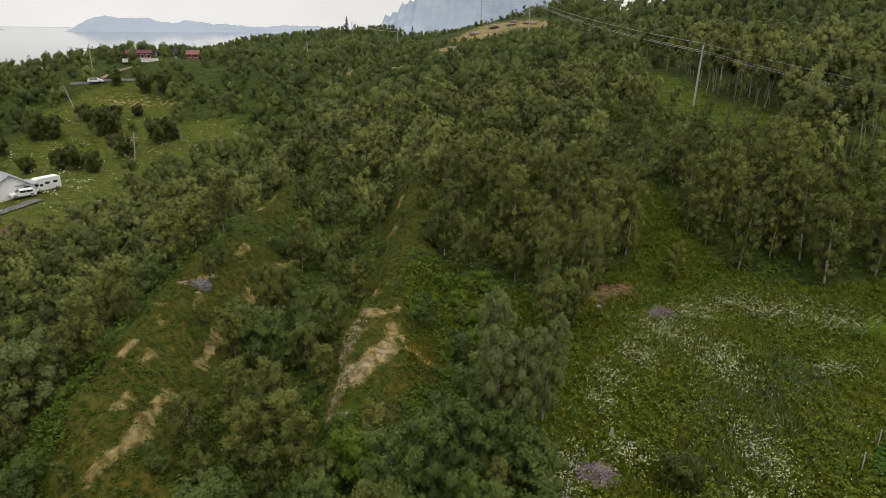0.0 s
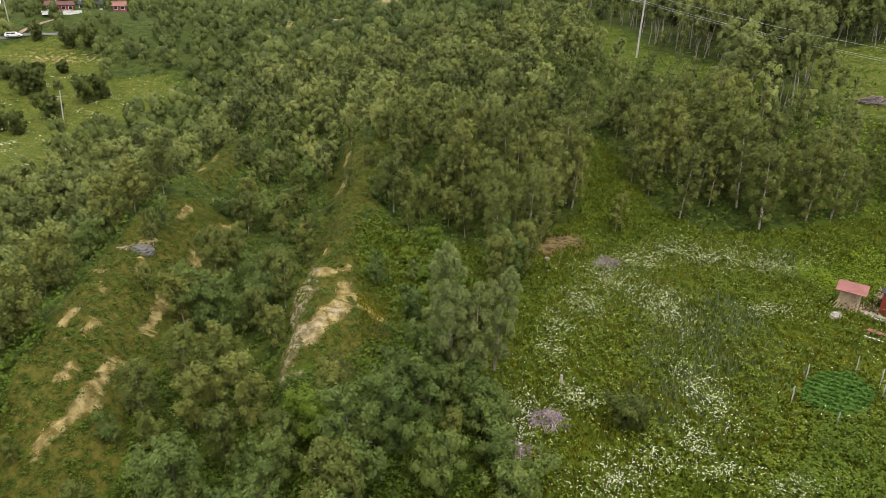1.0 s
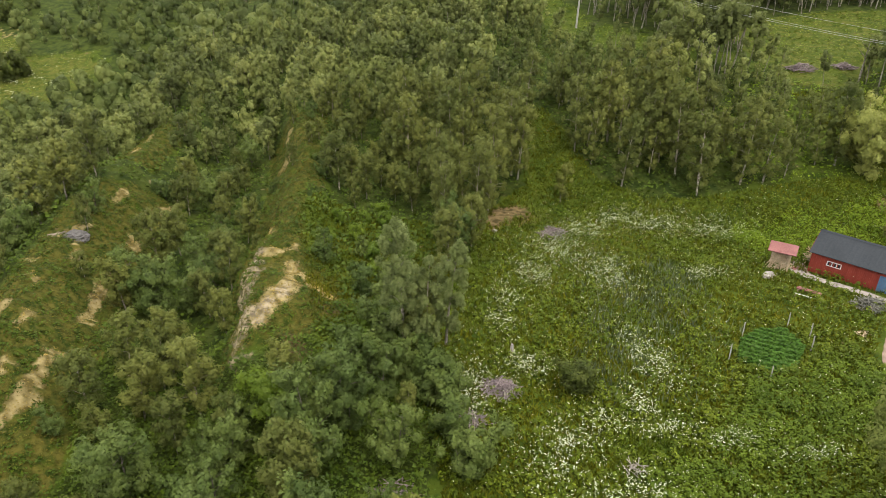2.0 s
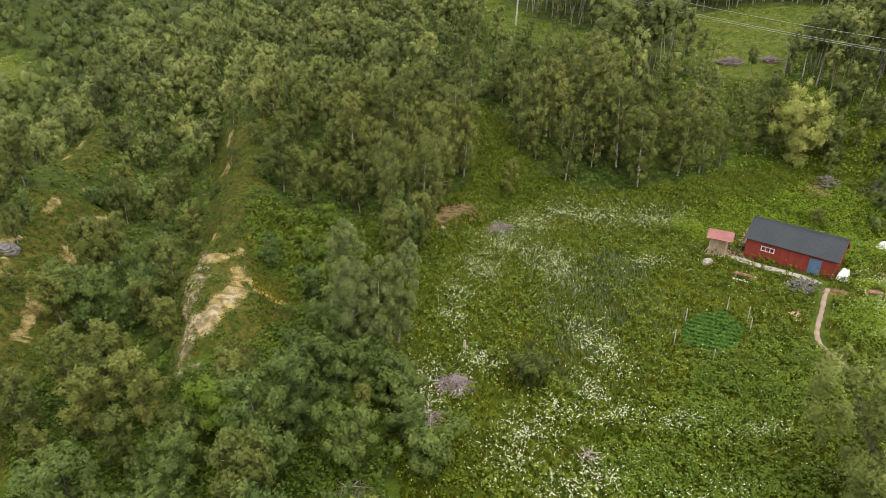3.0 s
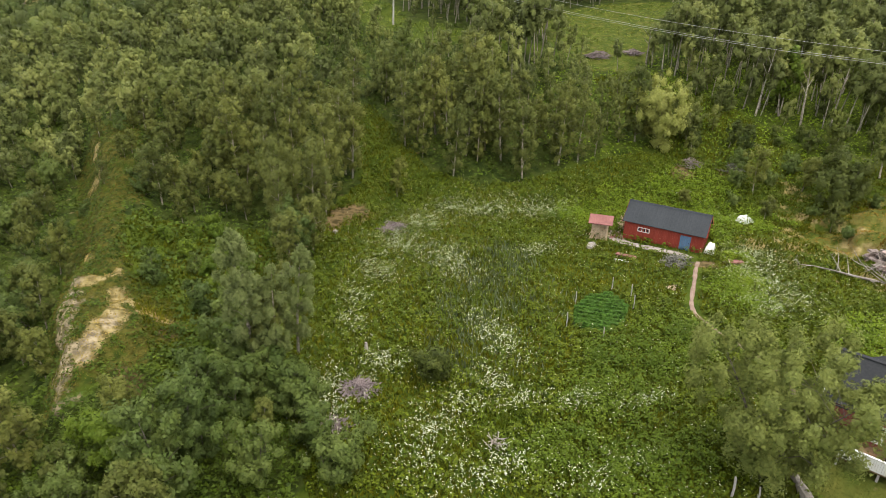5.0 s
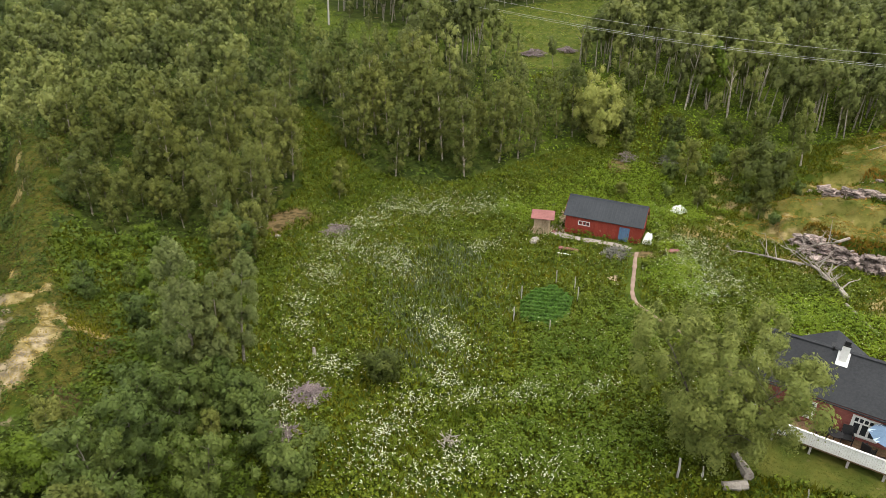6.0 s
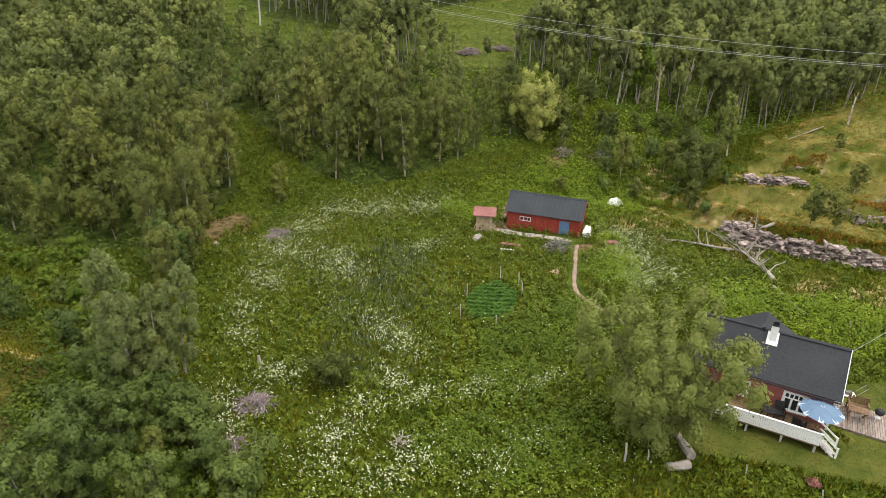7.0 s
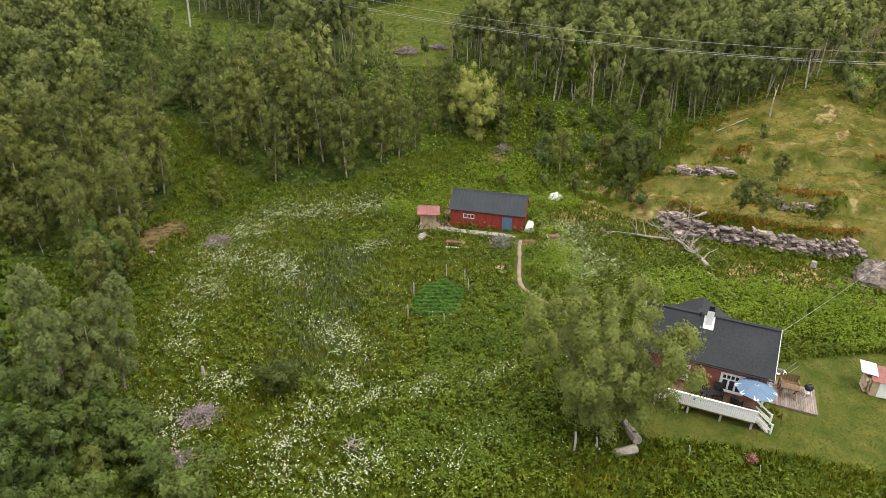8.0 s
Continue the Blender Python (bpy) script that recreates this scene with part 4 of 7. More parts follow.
def plant_trees():
    x, y, size, kind, turn, d = tree_plan()
    z = height(x, y) - 0.12
    order = np.argsort(np.hypot(x - 6, y - 36))
    front = order[:300]
    rank = np.full(len(x), 1)
    rank[front] = 0
    spread = np.hypot(x - 10, y)
    rank[(rank == 1) & (spread > 84)] = 2
    rank[(rank == 2) & (spread > 145)] = 3
    variants = {}
    for name, (_, _, _, bark, leaves, how) in KINDS.items():
        for level, count in (("near", 4), ("fair", 4), ("mid", 3), ("back", 3), ("far", 3)):
            n_leaves, share, grain = LOD[level]
            for v in range(count):
                more = dict(how, leaves=n_leaves if name != "shrub" else n_leaves // 2, leaf=grain, limbs=max(int(how["limbs"] * share), 4), clump=min(how["clump"] / share**0.4, 0.58))
                if level in ("mid", "back"):
                    more.update(sides=3, drawn=3 if level == "mid" else 0, heart=0.7, axis=0.25 if level == "mid" else 0.4)
                if level == "far":
                    more.update(sides=3, stems=1, drawn=0, heart=0.85, axis=9, low=0.05, tall=how["tall"] * 0.8, wide=how["wide"] * 1.35)
                variants[name, level, v] = grow(hash_of(name) + 17 * v, **more)
    # those in front: each a tree of its own
    models = {}
    closest = set(order[:165].tolist())
    for i in front:
        v = int(i) % 4
        level = "near" if i in closest else "fair"
        key = (str(kind[i]), v, level)
        m = pose(x[i], y[i], z[i], 0, 0, turn[i]) @ Matrix.Diagonal((size[i] * (0.9 + 0.03 * (i % 7)), size[i] * (0.9 + 0.03 * (i % 5)), size[i], 1))
        if key not in models:
            name, label, category, bark, leaves, how = KINDS[key[0]]
            ob = thing(name, m, label, category, "trees of the hillside")
            tree_parts(ob, variants[key[0], level, v], bark, leaves)
            ob.matrix_world = Matrix.Identity(4)
            models[key] = ob
            ob.matrix_basis = m
        else:
            ob = models[key]
            keep = ob.matrix_basis.copy()
            ob.matrix_basis = Matrix.Identity(4)
            copy_thing(ob, m)
            ob.matrix_basis = keep
    # the woods behind them
    for level, number, name, label, leaf_mat in (
        ("mid", 1, "birch_woods", "dense birch woods at the meadow edge and below the spurs", LEAF_GROVE),
        ("back", 2, "hill_woods", "dense birch woods covering the hillside", LEAF_WOODS),
        ("far", 3, "far_woods", "distant birch woods on the slopes", LEAF_FAR),
    ):
        vs, fs, slot, tones, lies, off = [], [], [], [], [], 0
        for key, (wood, crown, lie, twigs) in variants.items():
            if key[1] != level:
                continue
            count = 3
            mine = np.where((rank == number) & (kind == key[0]) & (np.arange(len(x)) % count == key[2]))[0]
            if not len(mine):
                continue
            wood = joined([wood, twigs]) if twigs is not None else wood
            for s, (v, f, nv) in enumerate(((*wood, np.zeros((len(wood[0]), 3))), (*crown, lie))):
                c, sn = np.cos(np.radians(turn[mine])), np.sin(np.radians(turn[mine]))
                grown = size[mine] * (1.0 if level != "far" else 1.05)
                px = (v[None, :, 0] * c[:, None] - v[None, :, 1] * sn[:, None]) * grown[:, None] + x[mine][:, None]
                py = (v[None, :, 0] * sn[:, None] + v[None, :, 1] * c[:, None]) * grown[:, None] + y[mine][:, None]
                pz = v[None, :, 2] * grown[:, None] + z[mine][:, None]
                vs.append(np.stack([px, py, pz], -1).reshape(-1, 3))
                fs.append((f[None] + (np.arange(len(mine)) * len(v))[:, None, None]).reshape(-1, 3) + off)
                lies.append(np.stack([nv[None, :, 0] * c[:, None] - nv[None, :, 1] * sn[:, None], nv[None, :, 0] * sn[:, None] + nv[None, :, 1] * c[:, None], nv[None, :, 2] + 0 * c[:, None]], -1).reshape(-1, 3))
                tones.append(np.repeat(turn[mine] * 7.31 % 1.0, len(v)))
                slot.append(np.full(len(f) * len(mine), s))
                off += len(v) * len(mine)
        me = mesh_of(name, np.concatenate(vs), np.concatenate(fs), [BARK_BIRCH, leaf_mat], np.concatenate(slot), tones=np.concatenate(tones), normals=np.concatenate(lies))
        tagged(new(name, me), label, "woods", kind="stuff")


def hash_of(text):
    return sum((i + 3) * ord(c) for i, c in enumerate(text)) % 9973


plant_trees()


def plant(name, x, y, label, category, bark, foliage, seed, turn=0.0, **how):
    ob = thing(name, on_ground(x, y, turn, 0.1), label, category)
    tree_parts(ob, grow(seed, **how), bark, foliage)
    return ob


# trees that stand out
plant("birch_tree", 3.9, 36.8, "tall slender birch with a pale trunk at the meadow edge", "birch", BARK_BIRCH, LEAF_EDGE, 101, tall=11.6, wide=1.45, low=0.16, limbs=40, leaves=16000, leaf=0.11, droop=0.8, clump=0.3, heart=0.45)
plant("birch_tree", 5.3, 35.4, "birch with a pale leaning trunk at the meadow edge", "birch", BARK_BIRCH, LEAF_EDGE, 102, tall=8.2, wide=1.15, low=0.2, limbs=26, leaves=9000, leaf=0.105, droop=0.8, clump=0.3, heart=0.45)
plant("birch_tree", 7.0, 37.6, "birch with drooping twigs at the meadow edge", "birch", BARK_BIRCH, LEAF_EDGE, 103, tall=9.0, wide=1.2, low=0.2, limbs=28, leaves=10000, leaf=0.105, droop=0.8, clump=0.3, heart=0.45)
plant("willow", 27.2, 16.0, "broad spreading willow with yellowish green foliage beside the house", "willow", BARK_GREY, LEAF_PALE_GREEN, 326, tall=8.7, wide=3.4, low=0.08, limbs=90, leaves=30000, leaf=0.125, droop=0.6, stems=3, clump=0.21, heart=0.68)
plant("willow", 56.8, 57.6, "large pale grey-green willow at the edge of the woods", "willow", BARK_GREY, LEAF_PALE, 105, tall=8.4, wide=3.6, low=0.1, limbs=44, leaves=9000, leaf=0.18, stems=3, clump=0.26, heart=0.7)
plant("willow", -27.6, 37.0, "pale round-crowned willow below the spur", "willow", BARK_GREY, LEAF_EDGE, 159, tall=7.0, wide=2.5, low=0.1, limbs=34, leaves=6000, leaf=0.15, stems=3, clump=0.28)
plant("young_birch", 24.0, 62.2, "small young birch standing alone in the meadow", "birch", BARK_BIRCH, LEAF_BIRCH, 106, tall=4.6, wide=1.1, low=0.15, limbs=14, leaves=1500, leaf=0.16)
plant("willow", 14.4, 31.2, "low dark willow bush among the meadow flowers", "shrub", BARK_GREY, LEAF_DARK, 107, tall=2.6, wide=1.5, low=0.05, limbs=18, leaves=4000, leaf=0.13, stems=3)
plant("willow", 5.9, 25.2, "grey-green willow bush in the meadow", "shrub", BARK_GREY, LEAF_WILLOW, 108, tall=3.6, wide=1.5, low=0.08, limbs=18, leaves=4000, leaf=0.13, stems=3)
plant("willow", 65.5, 39.5, "dense dark bush at the foot of the rock knoll", "shrub", BARK_GREY, LEAF_DARK, 109, tall=6.0, wide=2.8, low=0.06, limbs=24, leaves=4500, leaf=0.2, stems=3)
plant("rowan", 76.5, 57.0, "rowan with yellow-green foliage among darker birches", "rowan", BARK_BIRCH, LEAF_BRIGHT, 110, tall=9.0, wide=1.8, low=0.3, limbs=18, leaves=2600, leaf=0.24)
plant("birch_tree", 73.5, 40.5, "slim birch with yellowish foliage beside the dark bush", "birch", BARK_BIRCH, LEAF_PALE_GREEN, 119, tall=8.0, wide=1.3, low=0.2, limbs=20, leaves=3000, leaf=0.18, droop=0.4)
plant("shrub", -4.5, 31.5, "yellow-green leafy shrub among grey willows", "shrub", BARK_GREY, LEAF_BRIGHT, 111, tall=4.2, wide=1.9, low=0.05, limbs=20, leaves=4200, leaf=0.14, stems=3)
for sx, sy, tall, seed in ((52.0, 47.5, 2.2, 112), (72.0, 25.0, 3.4, 113), (63.0, 22.5, 4.2, 114), (68.0, 19.0, 2.6, 115), (78.0, 30.0, 2.0, 116), (60.5, 46.0, 5.5, 117), (61.5, 36.8, 3.5, 118), (62.2, 24.5, 4.5, 127), (66, 44, 4.0, 128), (58, 42, 3.0, 129)):
    plant("young_birch", sx, sy, "thin young birch on the stony slope", "birch", BARK_BIRCH, LEAF_BIRCH, seed, tall=tall, wide=0.3 * tall, low=0.25, limbs=12, leaves=1200, leaf=0.15)
for bx, by, tall, seed in ((59.5, 47.5, 2.2, 143), (62.0, 50.0, 2.8, 144), (57.0, 45.5, 1.6, 145), (63.5, 46.5, 1.8, 146), (67.5, 47.0, 2.6, 147), (70.5, 44.5, 2.2, 148), (62.8, 40.0, 1.5, 149), (69.0, 37.5, 1.6, 150), (60.5, 34.5, 1.3, 152)):
    plant("shrub", bx, by, "low grey-green shrub on the grassy slope", "shrub", BARK_GREY, LEAF_WILLOW, seed, tall=tall, wide=0.5 * tall, low=0.05, limbs=14, leaves=900, leaf=0.15, stems=3)
for wx, wy, tall, seed in ((5.0, 33.8, 3.2, 131), (3.5, 33.0, 3.7, 132), (6.0, 30.1, 3.3, 133), (4.7, 31.0, 3.8, 134), (2.0, 31.8, 4.0, 135), (5.5, 28.0, 3.6, 136), (0.9, 35.0, 3.5, 137), (2.4, 39.0, 3.6, 138), (6.4, 32.2, 2.5, 139), (2.9, 36.4, 3.0, 140),
                           (3.7, 42.4, 3.0, 141), (1.8, 45.0, 3.2, 142)):
    plant("willow", wx, wy, "small grey-green willow at the meadow edge", "willow", BARK_GREY, LEAF_WILLOW, seed, tall=tall, wide=0.36 * tall, low=0.08, limbs=20, leaves=2600, leaf=0.13, stems=2)
for px, py, tall, seed in ((60, 260, 14, 123), (66, 268, 12, 124), (-62, 420, 11, 125), (-20, 400, 9, 126)):
    wood, crown = grow_spruce(seed, tall)
    tree = thing("spruce", on_ground(px, py, 0, 0.2), "dark spruce standing above the birch woods", "spruce")
    part("trunk", mesh_of("trunk", *wood, [BARK_GREY]), BARK_GREY, tree)
    part("crown", mesh_of("crown", *crown, [LEAF_SPRUCE]), LEAF_SPRUCE, tree)


# ---- low growth ----
def scatter_in(n, x0, x1, y0, y1, r):
    return r.uniform(x0, x1, n), r.uniform(y0, y1, n)


def blades(x, y, tall, r, lean=0.35, wide=0.07):
    """Upright three-cornered tufts of grass."""
    n = len(x)
    z = height(x, y)
    t = r.uniform(0, 6.283, n)
    a = np.stack([np.cos(t), np.sin(t), 0 * t], 1) * (wide * r.uniform(0.6, 1.5, n))[:, None]
    base = np.stack([x, y, z - 0.03], 1)
    tip = base + np.stack([r.normal(0, lean, n) * tall, r.normal(0, lean, n) * tall, tall], 1)
    return np.stack([base - a, base + a, tip], 1).reshape(-1, 3), np.arange(3 * n).reshape(-1, 3)


def leafage(x, y, z0, z1, size, r):
    """Broad leaves at heights between z0 and z1 over the ground."""
    n = len(x)
    at = np.stack([x, y, height(x, y) + r.uniform(0, 1, n) ** 0.6 * (z1 - z0) + z0], 1)
    normal = unit(np.stack([r.normal(0, 0.55, n), r.normal(0, 0.55, n), np.ones(n)], 1))
    return leaf_tris(at, normal, size * r.uniform(0.6, 1.3, n), r)


def stuff(name, pieces, mat, label, category):
    return tagged(new(name, mesh_of(name, *joined(pieces), [mat])), label, category, kind="stuff")


LUSH = [(42.0, 30.6, 2.2, 3.0), (44.2, 32.6, 1.8, 2.0), (47.5, 36, 1.3, 1.2), (50, 44, 5, 5), (54, 49, 5, 4), (46, 49, 4, 4), (50, 16, 5, 4), (54, 11, 5, 4), (47, 22, 4, 3), (57, 41, 3, 3), (40, 50, 3, 3), (24, 24.5, 3.5, 2.5), (28.5, 27.5, 3.5, 3.0), (22, 19, 4, 2.2), (33, 28, 3, 3), (18, 22, 2.5, 1.6)]
UMBELS = [(45.2, 31.8, 1.3, 2.2), (42.4, 28.6, 1.2, 1.4), (48.6, 36.4, 0.9, 0.9), (16.2, 46.6, 1.3, 1.8), (19.5, 50.5, 1.6, 2.2), (12.8, 43.0, 0.9, 1.6), (11.5, 39.5, 0.8, 1.4), (32, 55, 3.2, 1.6), (29, 57, 2.2, 1.2), (24, 54.5, 2.0, 1.6), (37, 53, 2.6, 1.4), (31, 44.2, 1.6, 0.7), (22.5, 46, 1.6, 2.6),
          (10.8, 24.8, 1.2, 1.4), (12.5, 26.2, 1.2, 1.2), (14.6, 27.4, 1.2, 0.9), (18.2, 26.6, 1.6, 0.7), (21.5, 24.9, 1.6, 0.6), (25.2, 23.2, 1.8, 0.5), (17.6, 28.8, 0.9, 1.3), (20.5, 33.5, 1.0, 2.6), (7.6, 33.0, 1.0, 1.4), (7.2, 30.6, 1.3, 1.2),
          (11.8, 33.6, 1.2, 1.0), (19.4, 19.4, 2.0, 0.7), (14, 22, 2.5, 1.0), (45.5, 29.5, 1.2, 2.5), (49, 35, 1.4, 2), (46.5, 32.5, 0.9, 1.6)]
SPIKY = [(24.5, 41.5, 3.0, 4.5), (28, 44.5, 3.0, 2.5), (20, 36, 2.2, 4.0), (16.5, 33, 2.0, 2.0)]


def not_built(x, y):
    """Keeps growth off the buildings, the paths and the crop."""
    hx, hy = x - 36.52, y - 10.29
    u, v = 0.42 * hx - 0.908 * hy, 0.908 * hx + 0.42 * hy
    ok = ~((u > -8) & (u < 0.3) & (v > -2.2) & (v < 5.0)) & ~((u > -0.5) & (u < 3.6) & (v > 0.8) & (v < 4.4))
    sx, sy = x - 41.5, y - 44.86
    u, v = 0.57 * sx - 0.82 * sy, 0.82 * sx + 0.57 * sy
    ok &= ~((u > -0.3) & (u < 7.8) & (v > -0.2) & (v < 3.8)) & ~((u > -2.5) & (u < 7.5) & (v > -2.0) & (v < -0.7))
    ok &= ~inside(GARDEN, x, y)
    for (x0, y0), (x1, y1) in zip(FOOTPATH, FOOTPATH[1:]):
        k = np.clip(((x - x0) * (x1 - x0) + (y - y0) * (y1 - y0)) / ((x1 - x0) ** 2 + (y1 - y0) ** 2), 0, 1)
        ok &= np.hypot(x - x0 - k * (x1 - x0), y - y0 - k * (y1 - y0)) > 0.55
    for cx, cy, rr in BARE:
        ok &= np.hypot(x - cx, (y - cy) * 1.1) > rr * (0.85 + 0.3 * wob(x, y, 1.7, 2) + 0.15 * wob(x, y, 0.6, 5))
    return ok


GARDEN = [(26.8, 32.6), (28.2, 30.8), (30.5, 31.4), (32.4, 33.2), (32.6, 35.6), (30.6, 35.9), (28.4, 34.8)]
FOOTPATH = [(43.9, 37.2), (42.5, 36.1), (40.8, 34.5), (39.2, 33.1), (37.7, 31.7), (36.9, 30.5), (36.6, 28.4), (36.5, 26.6), (36.6, 25.0), (36.4, 22.4), (35.2, 19.8)]
BARE = [(17.6, 60.6, 2.1), (15.8, 59.0, 1.5), (19.2, 61.4, 1.2), (44.2, 36.6, 1.1), (36.5, 21.5, 0.01), (56.2, 52.4, 1.3), (33.2, 38.6, 0.01), (46.9, 35.6, 0.8)]


def low_growth():
    r = np.random.default_rng(5)
    # meadow grass
    x, y = scatter_in(420000, -4, 72, -6, 84, r)
    d = np.hypot(x, y)
    mead = inside(MEADOW, x, y) | inside(SHRUBS, x, y) | inside(THIN, x, y)
    mown = inside(LAWN_PLAN, x, y)
    ok = mead & not_built(x, y) & ~mown & (r.uniform(size=len(x)) < 0.55 + 0.45 * sstep(60, 30, d)) & (knoll_zone(x, y) < 0.4)
    x, y = x[ok], y[ok]
    tall = (0.32 + 0.14 * wob(x, y, 7, 3) + 0.1 * wob(x, y, 2.3, 1)) * r.uniform(0.5, 1.3, len(x))
    ex, ey = scatter_in(70000, 60, 100, 8, 52, r)
    ok = inside(MEADOW, ex, ey) & (knoll_zone(ex, ey) < 0.75) & ((ex > 72) | (knoll_zone(ex, ey) > 0.35))
    ex, ey = ex[ok], ey[ok]
    edge_tuft = blades(ex, ey, r.uniform(0.15, 0.45, len(ex)), r, 0.45, 0.1)
    stuff("grass", [blades(x, y, np.maximum(tall, 0.08), r, 0.45, 0.075), edge_tuft], GRASS, "long green meadow grass", "grass")
    x, y = scatter_in(130000, 26, 62, -6, 21, r)
    ok = inside(LAWN_PLAN, x, y) & not_built(x, y)
    x, y = x[ok], y[ok]
    stuff("lawn_grass", [leafage(x, y, 0.0, 0.035, 0.05, r)], LAWN, "short yellowish mown lawn", "grass")
    # tall herbs: each plant a small dome of broad leaves
    x, y = scatter_in(110000, 2, 74, -4, 80, r)
    lush = spots(x, y, LUSH)
    weight = 1.1 * lush + 0.30 * spots(x, y, UMBELS) + 0.42 * sstep(-0.25, 0.6, wob(x, y, 11, 8) + 0.6 * wob(x, y, 3.1, 4)) + 0.1
    dry = np.maximum(straw(x, y), spots(x, y, DRY_BANDS))
    ok = inside(MEADOW, x, y) & not_built(x, y) & ~inside(LAWN_PLAN, x, y) & (r.uniform(size=len(x)) < weight * 0.62) & (knoll_zone(x, y) < 0.3) & (dry < 0.35)
    x, y, lush = x[ok], y[ok], lush[ok]
    n, per = len(x), 13
    wide, tall = r.uniform(0.16, 0.36, n) * (1 + 0.5 * lush), r.uniform(0.3, 0.62, n) * (1 + 0.9 * lush)
    t, k = r.uniform(0, 6.283, (n, per)), r.uniform(0, 1, (n, per))
    out = np.sqrt(k) * wide[:, None]
    at = np.stack([x[:, None] + out * np.cos(t), y[:, None] + out * np.sin(t), height(x, y)[:, None] + tall[:, None] * (1 - 0.75 * k**1.5)], -1).reshape(-1, 3)
    up = np.stack([k * np.cos(t) * 0.9, k * np.sin(t) * 0.9, 1 - 0.5 * k], -1).reshape(-1, 3) + 0.22 * r.normal(size=(n * per, 3))
    rank, yard = np.repeat(lush > 0.4, per), np.repeat(x > 38, per)
    for name, mine, mat, label in (("tall_herbs", ~rank, WEEDS, "lush broad-leaved herbs and nettles"), ("meadow_herbs", rank & ~yard, MEADOW_HERBS, "rank broad-leaved herbs in the meadow"), ("rank_herbs", rank & yard, RANK, "rank pale green herbs round the buildings")):
        stuff(name, [leaf_tris(at[mine], unit(up)[mine], (0.115 if name == "tall_herbs" else 0.1) * r.uniform(0.6, 1.25, int(mine.sum())), r)], mat, label, "plants")
    # flowering umbels
    x, y = scatter_in(170000, 2, 56, 14, 64, r)
    weight = spots(x, y, UMBELS) * (0.25 + 0.75 * sstep(0.0, 0.55, wob(x, y, 2.6, 7) + 0.5 * wob(x, y, 1.1, 2))) * 1.35 + 0.025
    ok = inside(MEADOW, x, y) & not_built(x, y) & ~inside(LAWN_PLAN, x, y) & (r.uniform(size=len(x)) < weight)
    x, y = x[ok], y[ok]
    n = len(x)
    at = np.stack([x, y, height(x, y) + r.uniform(0.55, 0.95, n)], 1)
    pieces = []
    for k in range(2):
        shift = r.normal(0, 0.035, (n, 3))
        normal = unit(np.stack([r.normal(0, 0.35, n), r.normal(0, 0.35, n), np.ones(n)], 1))
        pieces.append(leaf_tris(at + shift, normal, 0.047 * r.uniform(0.6, 1.3, n), r))
    stuff("umbel_flowers", pieces, FLORETS, "cream umbels flowering in drifts over the meadow", "flowers")
    # grey seed heads
    x, y = scatter_in(40000, 15, 30, 28, 50, r)
    ok = (r.uniform(size=len(x)) < 0.16 * spots(x, y, SPIKY)) & inside(MEADOW, x, y) & not_built(x, y)
    x, y = x[ok], y[ok]
    stuff("seed_heads", [blades(x, y, r.uniform(0.4, 0.75, len(x)), r, 0.3, 0.06)], SPIKES, "grey-green seed heads standing in the meadow", "plants")
    # heath and straw on the spurs and the knoll
    x, y = scatter_in(300000, -32, 100, -10, 104, r)
    spur = inside(SPUR_WEST, x, y) | inside(SPUR_EAST, x, y) | inside(SPUR_TOP, x, y) | inside(SPUR_FAR, x, y)
    ok = (knoll_zone(x, y) > 0.5) & (straw(x, y) < 0.5)
    kx, ky = scatter_in(110000, 58, 100, -8, 45, r)
    more = (knoll_zone(kx, ky) > 0.45) & (straw(kx, ky) < 0.5)
    mx, my = np.r_[x[ok], kx[more]], np.r_[y[ok], ky[more]]
    dark = contour_band(mx, my, 2) > r.uniform(0.2, 0.8, len(mx))
    pale = ~dark & (contour_band(mx, my, 6) > r.uniform(0.3, 1.3, len(mx)))
    for name, mine, high, size, mat, label in (("moss", ~dark & ~pale, 0.05, 0.085, MOSS, "olive and ochre moss and low grass on the knoll"), ("knoll_heath", dark, 0.16, 0.085, HEATH, "darker heath along the steps of the knoll"), ("knoll_straw", pale, 0.1, 0.07, STRAW, "dry pale grass along the steps of the knoll")):
        stuff(name, [leafage(mx[mine], my[mine], 0.01, high, size, r)], mat, label, "heath")
    ok = spur & (straw(x, y) < 0.5)
    x, y = x[ok], y[ok]
    hx, hy = scatter_in(130000, -28, 1, 24, 108, r)
    spur = inside(SPUR_WEST, hx, hy) | inside(SPUR_EAST, hx, hy) | inside(SPUR_TOP, hx, hy) | inside(SPUR_FAR, hx, hy)
    ok = spur & (straw(hx, hy) < 0.5)
    hx, hy = hx[ok], hy[ok]
    stuff("heath", [leafage(x, y, 0.02, 0.2, 0.085, r), leafage(hx, hy, 0.02, 0.25, 0.07, r)], HEATH, "olive and brown heath on thin soil", "heath")
    x, y = scatter_in(420000, -30, 96, 18, 96, r)
    s = straw(x, y) + 0.8 * spots(x, y, DRY_BANDS)
    ok = (r.uniform(size=len(x)) < 0.75 * (s > 0.25) * s) & not_built(x, y)
    x, y = x[ok], y[ok]
    sx, sy = scatter_in(120000, -27, 1, 28, 92, r)
    ok = r.uniform(size=len(sx)) < 0.8 * (streaks(sx, sy, STREAKS_WEST + STREAKS_EAST) - 0.2)
    sx, sy = sx[ok], sy[ok]
    stuff("dry_grass", [leafage(x, y, 0.01, 0.12, 0.075, r), leafage(sx, sy, 0.01, 0.14, 0.06, r)], STRAW, "bleached dry grass on the bare crests", "grass")
